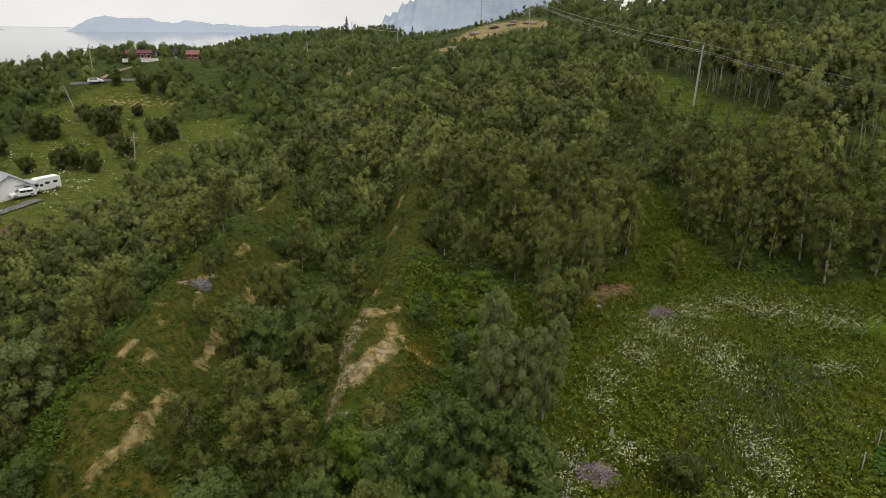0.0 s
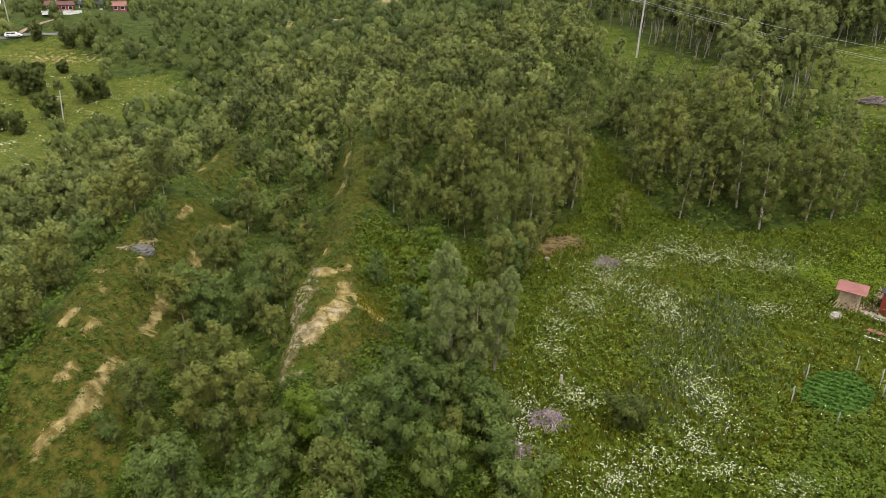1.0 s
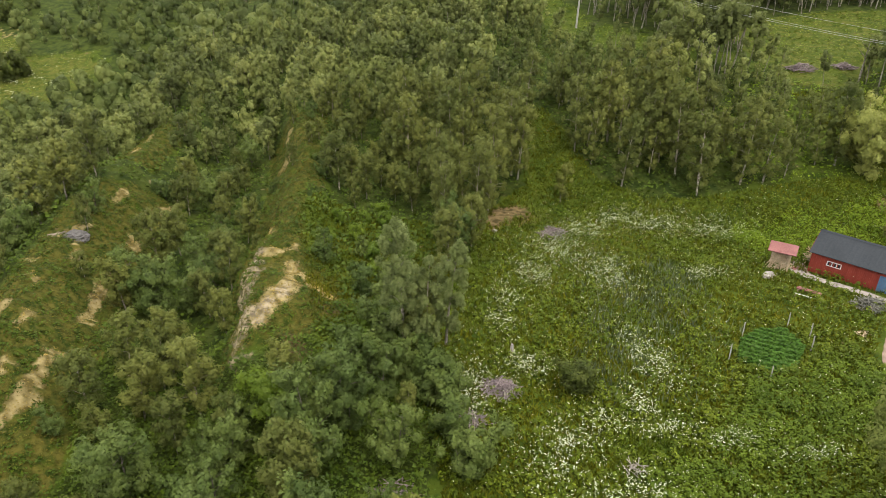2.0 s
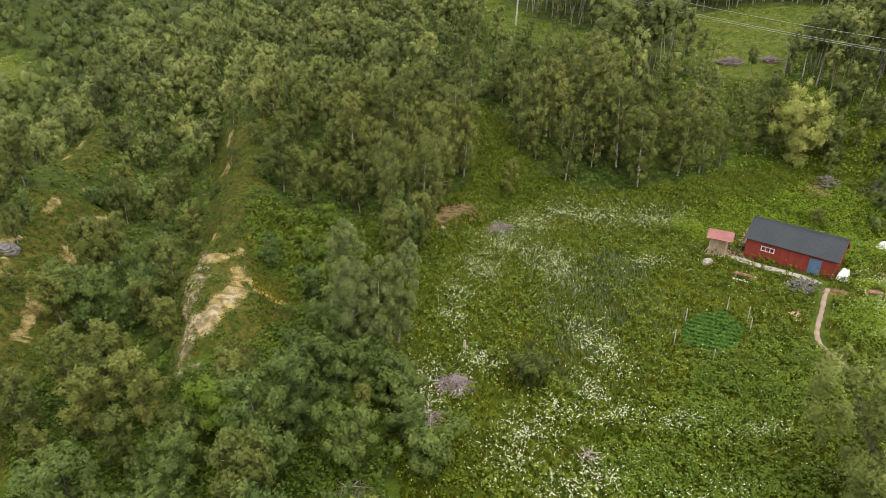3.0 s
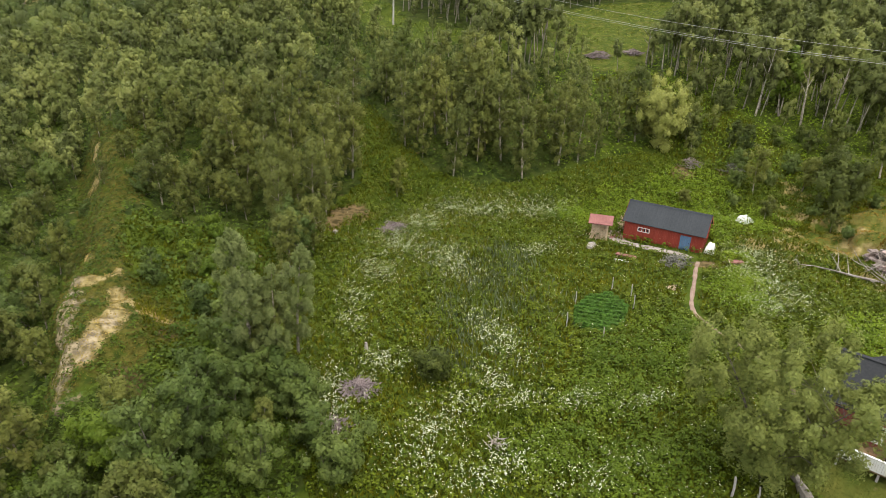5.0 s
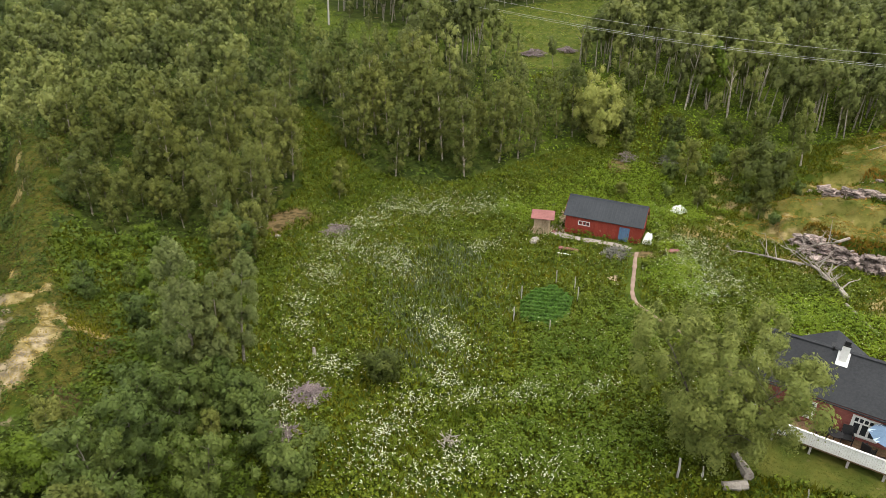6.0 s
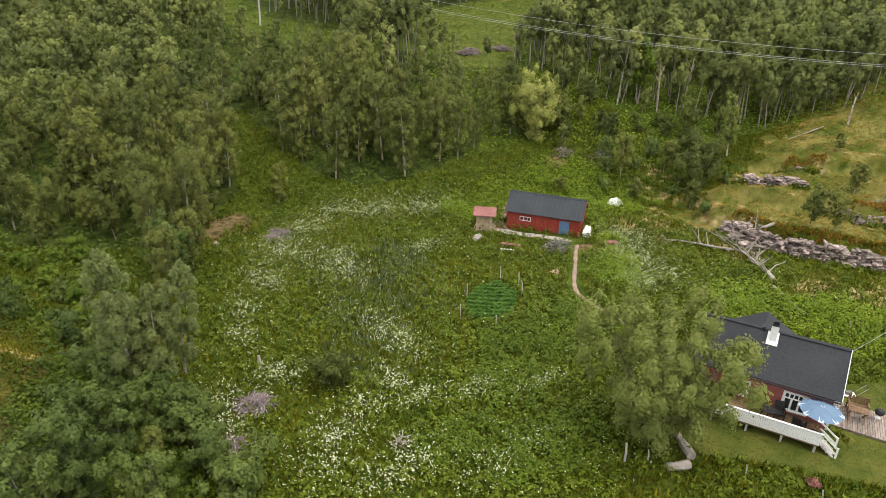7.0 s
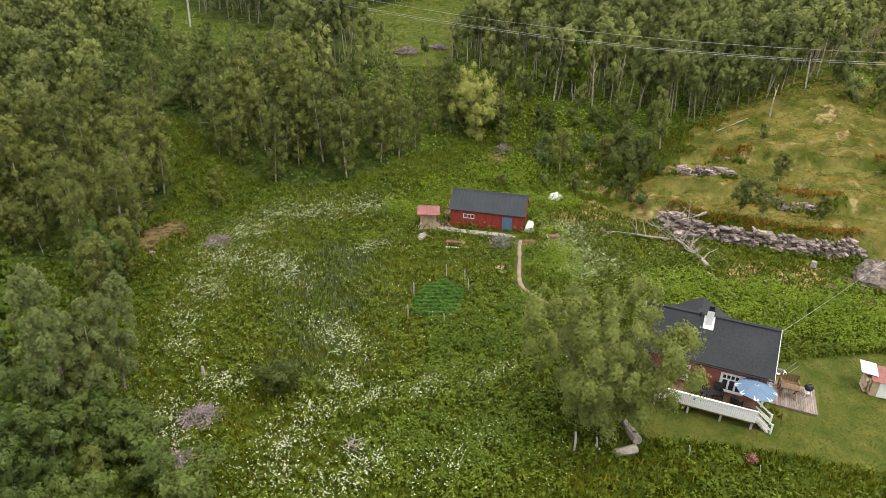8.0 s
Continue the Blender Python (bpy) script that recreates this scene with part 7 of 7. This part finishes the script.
def build_hut():
    """The small store at the edge of the lawn."""
    h = thing("small_store", pose(43.9, 6.35, ground_z(44, 6.5), 0, 0, -62) @ Matrix.Diagonal((0.85, 0.85, 0.8, 1)), "small store with a rusty red sheet roof and a white front", "store")
    part("wall", Shape().prism([(0, -0.1), (1.6, -0.1), (1.6, 1.75), (0, 1.5)], 0, 2.2), PINE, h)
    part("front_panel", Shape().box(0.5, 2.2, -0.05, -0.01, 0.0, 1.45), WHITE, h, "white front panel")
    for k in range(9):
        x = -0.1 + k * 0.27
        sheet = Shape().slab([(x, -0.25, 1.52 + 0.012 * (k % 2)), (x + 0.27, -0.25, 1.52 + 0.012 * (k % 2)), (x + 0.27, 1.8, 1.85 + 0.012 * (k % 2)), (x, 1.8, 1.85 + 0.012 * (k % 2))], 0.04)
        part("roof_sheet", sheet, RED_SHEET, h, "rusty red roof sheet")
    part("roof_sheet", Shape().slab([(-0.75, 0.5, 1.75), (0.35, 0.3, 1.72), (0.4, 1.75, 2.0), (-0.7, 1.9, 2.02)], 0.03), WHITE, h, "loose white sheet on the roof")
    r = random.Random(8)
    for k in range(26):
        z = 0.1 + 0.1 * (k % 13)
        part("stacked_stick", Shape().tube([(-0.1 - 0.25 * (k // 13) + r.uniform(-0.05, 0.05), 0.1 + r.uniform(-0.1, 0.2), z), (-0.12 - 0.25 * (k // 13), 1.3 + r.uniform(-0.2, 0.2), z + 0.02)], [0.06, 0.05], 5), PINE, h)


build_hut()


# ---- loose things round the house ----
def log(name, a, b, r0, r1, mat, label, category="log", lift=None):
    za, zb = ground_z(*a) + (r0 if lift is None else lift), ground_z(*b) + (r1 if lift is None else lift)
    pts = [((a[0] * (1 - k) + b[0] * k), (a[1] * (1 - k) + b[1] * k), za * (1 - k) + zb * k + 0.03 * math.sin(9 * k)) for k in (0, 0.3, 0.6, 1)]
    return single(name, Shape().tube(pts, [r0, r0 * 0.95, r1 * 1.05, r1], 8), mat, pose(0, 0, 0), label, category)


log("fallen_log", (28.9, 15.2), (28.0, 13.6), 0.22, 0.3, DEAD_WOOD, "thick bleached log lying under the willow")
log("fallen_log", (26.2, 13.9), (27.4, 13.3), 0.24, 0.27, DEAD_WOOD, "short thick bleached log lying in the grass")
for fx, fy, ft, fr in ((24.8, 15.7, 1.3, 0.07), (25.8, 14.9, 0.9, 0.05), (29.6, 11.2, 0.7, 0.035), (31.0, 7.8, 0.8, 0.035), (57.0, 9.2, 0.8, 0.05), (61.2, 10.0, 1.0, 0.05), (50.0, 14.8, 0.8, 0.04)):
    single("fence_stake", Shape().tube([(0, 0, -0.2), (0.03, 0, ft * 0.5), (0.02, 0.08, ft)], [fr, fr, fr * 0.9], 5), POLE_WOOD, on_ground(fx, fy), "pale weathered fence stake in the grass", "stake")
single("tree_stump", Shape().tube([(0, 0, -0.1), (0, 0, 0.3), (0.02, 0, 0.65)], [0.3, 0.25, 0.24], 9), DEAD_WOOD, on_ground(61.1, 16.3), "bleached tree stump below the rock face", "stump")
single("tree_stump", Shape().tube([(0, 0, -0.1), (0.02, 0, 0.3), (0.02, 0.03, 0.7)], [0.16, 0.13, 0.09], 7), DEAD_WOOD, on_ground(11.4, 35.9), "small grey broken stump in the meadow", "stump")


def dead_tree(a, b, thick, branches, seed, label):
    """A fallen bleached tree: trunk, limbs and root plate."""
    r = random.Random(seed)
    ob = thing("fallen_tree", pose(0, 0, 0), label, "dead tree")
    a, b = Vector((*a, ground_z(*a) + thick)), Vector((*b, ground_z(*b) + thick * 0.5))
    side = (b - a).cross(Vector((0, 0, 1))).normalized()
    line = [a.lerp(b, k) + side * 0.25 * math.sin(7 * k + seed) + Vector((0, 0, 0.25 * math.sin(3.1 * k))) for k in (0, 0.2, 0.4, 0.6, 0.8, 1)]
    part("trunk", Shape().tube(line, [thick * (1 - 0.8 * k) for k in (0, 0.2, 0.4, 0.6, 0.8, 1)], 7), DEAD_WOOD, ob)
    for k in range(branches):
        t = r.uniform(0.15, 0.98)
        start = a.lerp(b, t) + side * 0.25 * math.sin(7 * t + seed) + Vector((0, 0, 0.2 * math.sin(3.1 * t)))
        way = (side * r.choice((-1, 1)) * r.uniform(0.4, 1.2) + (b - a).normalized() * r.uniform(-0.2, 0.9) + Vector((0, 0, r.uniform(0.2, 1.0)))).normalized()
        l = r.uniform(0.8, 2.4)
        p1, p2 = start + way * l * 0.5 + Vector((0, 0, r.uniform(-0.1, 0.2))), start + way * l + Vector((r.uniform(-0.3, 0.3), r.uniform(-0.3, 0.3), r.uniform(-0.2, 0.3)))
        limb = Shape().tube([start, p1, p2], [thick * 0.34, thick * 0.22, thick * 0.06], 5)
        for _ in range(2):
            q = p1.lerp(p2, r.random())
            limb.tube([q, q + Vector((r.uniform(-0.5, 0.5), r.uniform(-0.5, 0.5), r.uniform(0, 0.5)))], [thick * 0.12, thick * 0.04], 4)
        part("branch", limb, DEAD_WOOD, ob)


dead_tree((52.6, 22.4), (57.5, 28.5), 0.24, 22, 1, "fallen bleached tree with bare branches below the rocks")
dead_tree((56.5, 27.0), (52.0, 33.5), 0.16, 7, 2, "fallen grey tree trunk lying in the grass")
dead_tree((60.5, 27.0), (57.0, 30.0), 0.16, 16, 3, "tangle of bleached branches below the rocks")
dead_tree((70.3, 23.0), (71.5, 21.0), 0.10, 5, 4, "small bleached dead tree on the heath")
log("fallen_log", (52.0, 21.9), (49.6, 18.0), 0.13, 0.09, DEAD_WOOD, "grey log lying in the grass")
log("fallen_log", (83.5, 34.5), (80.5, 37.0), 0.09, 0.05, DEAD_WOOD, "grey log at the top of the knoll")
snag = thing("dead_birch", on_ground(85.2, 32.6), "leafless pale birch trunk standing on the knoll", "dead tree")
part("trunk", Shape().tube([(0, 0, -0.2), (0.1, 0.05, 1.4), (0.35, 0.1, 2.8), (0.5, 0.0, 4.0)], [0.13, 0.1, 0.07, 0.03], 6), BARK_BIRCH, snag)
for k in range(4):
    part("branch", Shape().tube([(0.15 + 0.08 * k, 0.08, 1.6 + 0.5 * k), (0.5 - 0.3 * (k % 2) * 2, 0.3, 2.4 + 0.5 * k)], [0.04, 0.015], 4), BARK_BIRCH, snag)
for sx, sy, tall, lean in ((62.5, 101.5, 6, 1.0), (60.8, 103.0, 6.5, -0.8), (73.4, 58.2, 8.5, 1.3), (70.5, 77.0, 5.5, 0.2), (80.0, 52.0, 7.5, 0.9), (77.0, 54.0, 7, -0.6)):
    pale = thing("dead_birch", on_ground(sx, sy), "bare pale birch trunk at the wood edge", "dead tree")
    part("trunk", Shape().tube([(0, 0, -0.2), (lean * 0.3, 0.1, tall * 0.4), (lean, 0.2, tall)], [0.14, 0.1, 0.04], 6), BARK_BIRCH, pale)
    for k in range(3):
        part("branch", Shape().tube([(lean * 0.6, 0.15, tall * (0.6 + 0.1 * k)), (lean * 0.6 + (1.2 if k % 2 else -1.0), 0.5, tall * (0.8 + 0.1 * k))], [0.06, 0.02], 4), BARK_BIRCH, pale)


# ---- power lines ----
def build_pole(x, y, tall, cross, label="weathered wooden power pole with a crossarm", lean=(0.0, 0.0), thick=0.15):
    p = thing("power_pole", on_ground(x, y), label, "power pole", "power poles")
    part("shaft", Shape().tube([(0, 0, -0.5), (lean[0] * 0.5, lean[1] * 0.5, tall / 2), (lean[0], lean[1], tall)], [thick, thick * 0.9, thick * 0.72], 9), POLE_WOOD, p)
    c, s = math.cos(radians(cross)), math.sin(radians(cross))
    arm = Shape()
    arm.tube([(lean[0] - 0.9 * c, lean[1] - 0.9 * s, tall - 1.35), (lean[0] + 0.9 * c, lean[1] + 0.9 * s, tall - 1.35)], [0.06, 0.06], 4)
    part("crossarm", arm, POLE_WOOD, p)
    for k in (-0.85, 0.0, 0.85):
        z = tall if k == 0 else tall - 1.3
        part("insulator", Shape().tube([(lean[0] + k * c, lean[1] + k * s, z), (lean[0] + k * c, lean[1] + k * s, z + 0.22)], [0.05, 0.035], 6), BLACK, p)
    base = Vector((x + lean[0], y + lean[1], ground_z(x, y) + tall + 0.2))
    return [base + Vector((k * c, k * s, 0 if k == 0 else -1.3)) for k in (-0.85, 0.0, 0.85)]


def wire(a, b, sag, thick, label, name="power_cable"):
    pts = [a.lerp(b, k / 24) - Vector((0, 0, sag * 4 * (k / 24) * (1 - k / 24))) for k in range(25)]
    single(name, Shape().tube(pts, [thick] * 25, 5), CABLE, pose(0, 0, 0), label, "cable", group="power cables")


POLES = [build_pole(112, -6, 8.8, 30), build_pole(42.3, 110.5, 10.0, 30, lean=(0.35, 0.3), thick=0.17), build_pole(36.5, 298, 13.5, 15, thick=0.2), build_pole(17.5, 340, 12.0, 60, thick=0.2)]
for first_pole, second_pole, sag in ((0, 1, 4.6), (1, 2, 1.5), (2, 3, 1.5)):
    for k in range(3):
        wire(POLES[first_pole][k], POLES[second_pole][k], sag, 0.019 if first_pole == 0 else 0.04, "long bare power cable between wooden poles")
FAR_POLES = [build_pole(-24.0, 333.0, 9.5, 80, thick=0.2), build_pole(-52.0, 372.0, 9.0, 80, thick=0.2)]
for k in range(3):
    wire(FAR_POLES[0][k], FAR_POLES[1][k], 1.0, 0.05, "long bare power cable between wooden poles")
build_pole(-52.0, 250.0, 7.0, 80, thick=0.16)
build_pole(-98.0, 172.0, 9.0, 40, "wooden pole with a slanting stay in the field", (-2.0, -1.2), 0.16)
build_pole(-72.0, 146.0, 8.0, 40, "wooden pole leaning in the field", (0.6, 0.3), 0.14)
build_pole(-110.0, 205.0, 8.0, 40, "wooden pole on the far slope", (0.0, 0.0), 0.16)
gable = Vector((*house_at(0.25, 2.15), 4.7))
service = build_pole(68.0, 6.0, 11.2, 80, "weathered wooden power pole beside the knoll")[1]
wire(gable, service, 0.4, 0.010, "thin service cable from the house gable to a pole", "service_cable")


# ---- far houses and vehicles ----
def build_far_house(name, x, y, turn, long, deep, eave, ridge, wall_mat, roof_mat, label, windows, porch=False):
    h = thing(name, on_ground(x, y, turn), label, "house")
    part("wall", Shape().prism([(0, -1.5), (deep, -1.5), (deep, eave), (deep / 2, ridge - 0.1), (0, eave)], -long / 2, long / 2), wall_mat, h)
    slope = (ridge - eave) / (deep / 2)
    for side in (0, 1):
        ya = -0.4 if side == 0 else deep + 0.4
        c = [(-long / 2 - 0.4, ya, eave - 0.4 * slope + 0.1), (long / 2 + 0.4, ya, eave - 0.4 * slope + 0.1), (long / 2 + 0.4, deep / 2, ridge + 0.1), (-long / 2 - 0.4, deep / 2, ridge + 0.1)]
        part("roof", Shape().slab(c if side == 0 else c[::-1], 0.15), roof_mat, h)
    for k in range(windows):
        wx = -long / 2 + long * (k + 0.5) / windows
        w = part("window", Shape().box(wx - 0.6, wx + 0.6, -0.06, 0, 0.9, 2.1), WHITE, h)
        part("pane", Shape().box(wx - 0.5, wx + 0.5, -0.08, -0.062, 1.0, 2.0), GLASS, w)
    if porch:
        deck = part("veranda", Shape().box(-long / 2 - 1.5, long / 2 + 2.0, -2.6, -0.05, -0.3, 0.0), WHITE, h, "white veranda")
        part("railing", rail_panel(Shape(), -long / 2 - 1.5, long / 2 + 2.0, -2.6, 0.0, 0.9, 0.3, 0.06), WHITE, deck)
    return h


build_far_house("house", -102.0, 220.5, 25, 7.5, 5.5, 2.4, 3.3, RED_WALL, MAROON_ROOF, "far red house with a white veranda on the slope", 4, True)
part("garage_wall", Shape().box(-3.7, -1.2, -0.3, -0.05, 0.0, 2.3), WHITE, bpy.data.objects["house.001"], "white front wall")
build_far_house("cabin", -94.0, 246.0, 10, 4.4, 3.6, 2.2, 3.4, RED_SHEET, RED_SHEET, "far weathered red cabin among birches", 2)
build_far_house("house", -107.0, 258.0, 10, 12.0, 5.0, 2.4, 3.4, WHITE, ROOF_FELT, "far low white house on the skyline", 4)
build_far_house("house", -86.5, 115.5, -40, 9.0, 7.0, 3.0, 5.2, WHITE, PALE_ROOF, "white wooden house with a grey roof by the road", 3)
build_far_house("annexe", -80.0, 116.5, 35, 5.0, 3.5, 2.3, 2.8, WHITE, PALE_ROOF, "low white annexe beside the white house", 2)


def build_vehicle(name, x, y, turn, profile, wide, glass, label, category, wheels, body_mat=WHITE):
    """A vehicle from its side outline; glass: plates (x0, x1, z0, z1) on both sides; wheels: places along it."""
    v = thing(name, on_ground(x, y, turn, -0.25), label, category)
    bm = bmesh.new()
    ring = [[bm.verts.new((px, s * wide / 2, pz)) for px, pz in profile] for s in (-1, 1)]
    bm.faces.new(ring[0][::-1])
    bm.faces.new(ring[1])
    n = len(profile)
    for i in range(n):
        bm.faces.new((ring[0][i], ring[0][(i + 1) % n], ring[1][(i + 1) % n], ring[1][i]))
    bmesh.ops.bevel(bm, geom=bm.edges[:], offset=0.09, segments=2, affect="EDGES")
    bmesh.ops.recalc_face_normals(bm, faces=bm.faces[:])
    me = bpy.data.meshes.new("body")
    bm.to_mesh(me)
    bm.free()
    me.materials.append(body_mat)
    part("body", me, body_mat, v)
    for x0, x1, z0, z1 in glass:
        for s in (-1, 1):
            y0 = s * (wide / 2 + 0.004)
            part("window", Shape().box(x0, x1, min(y0, y0 + s * 0.01), max(y0, y0 + s * 0.01), z0, z1), GLASS, v)
    for wx in wheels:
        for s in (-1, 1):
            ya = s * (wide / 2 - 0.18)
            wheel = part("wheel", Shape().tube([(wx, ya, 0.33), (wx, ya + s * 0.2, 0.33)], [0.33, 0.33], 14), RUBBER, v)
            part("rim", Shape().tube([(wx, ya + s * 0.2, 0.33), (wx, ya + s * 0.215, 0.33)], [0.2, 0.19], 12), CABLE, wheel)
    return v


camper = build_vehicle("motorhome", -77.6, 120.2, 243, [(-2.82, 0.308), (2.2, 0.308), (2.38, 0.792), (1.67, 1.1), (1.41, 1.58), (2.02, 1.94), (1.94, 2.46), (1.41, 2.64), (-2.73, 2.64), (-2.82, 2.46)], 2.02,
                       [(-2.11, -1.23, 1.41, 1.85), (-0.528, 0.352, 1.41, 1.85), (0.792, 1.41, 1.14, 1.58)], "white motorhome parked by the white house", "motorhome", (-1.85, 1.58))
part("windscreen", Shape().slab([(1.7, -0.792, 1.12), (1.7, 0.792, 1.12), (1.44, 0.792, 1.58), (1.44, -0.792, 1.58)], 0.02), GLASS, camper)
car = build_vehicle("car", -79.0, 115.6, 226, [(-2.1, 0.3), (2.1, 0.3), (2.15, 0.75), (1.2, 0.95), (0.5, 1.45), (-1.6, 1.45), (-2.1, 0.95)], 1.75,
                    [(-1.5, -0.5, 0.98, 1.36), (-0.4, 0.6, 0.98, 1.36)], "white estate car parked beside the road", "car", (-1.3, 1.35))
part("windscreen", Shape().slab([(1.18, -0.72, 0.98), (1.18, 0.72, 0.98), (0.56, 0.72, 1.42), (0.56, -0.72, 1.42)], 0.02), GLASS, car)
build_vehicle("car", -105.3, 197.0, 20, [(-2.1, 0.3), (2.1, 0.3), (2.15, 0.75), (1.2, 0.95), (0.5, 1.45), (-1.6, 1.45), (-2.1, 0.95)], 1.75, [(-1.5, -0.5, 0.98, 1.36), (-0.4, 0.6, 0.98, 1.36)],
              "pale car parked on the far gravel lane", "car", (-1.3, 1.35))
patch("bare_ground", -70.5, 99.0, 4.0, 2.2, SOIL, "bare reddish earth beside the road", 9, 0.15)

# bushes and drifts of flowers in the far field
for bx, by, tall, seed in ((-103, 159, 7.5, 201), (-99, 161, 6, 202), (-96, 172, 4.5, 203), (-92, 171, 5, 204), (-89, 173, 4.5, 205), (-85, 178, 3.5, 206), (-88, 164, 7, 207), (-86, 166, 6, 208), (-77, 152, 6, 209), (-72, 160, 6.5, 210),
                           (-69.5, 163, 6, 211), (-83, 142, 6, 212), (-79, 140, 5, 213), (-106, 150, 4, 214), (-86, 140, 5, 215), (-98, 130, 6, 216), (-104, 135, 6, 217), (-92, 138, 4, 218), (-89, 193, 6, 219), (-84, 195, 6, 220), (-99, 196, 5, 221)):
    plant("willow", bx, by, "dark rounded bush standing in the far field", "shrub", BARK_GREY, LEAF_DARK, seed, tall=tall, wide=0.42 * tall, low=0.05, limbs=20, leaves=1700, leaf=0.36, stems=3)
fr = np.random.default_rng(9)
fx, fy = fr.uniform(-112, -50, 60000), fr.uniform(95, 176, 60000)
keep_f = inside(FIELD, fx, fy) & (fr.uniform(size=60000) < 0.22 * sstep(0.1, 0.8, wob(fx, fy * 2.2 + fx, 24, 3)) + 0.004)
fx, fy = fx[keep_f], fy[keep_f]
stuff("umbel_flowers", [leaf_tris(np.stack([fx, fy, height(fx, fy) + 0.75], 1), unit(np.stack([fr.normal(0, 0.2, len(fx)), fr.normal(0, 0.2, len(fx)), np.ones(len(fx))], 1)), fr.uniform(0.14, 0.3, len(fx)), fr)], FLORETS, "cream umbels drifting over the far field", "flowers")
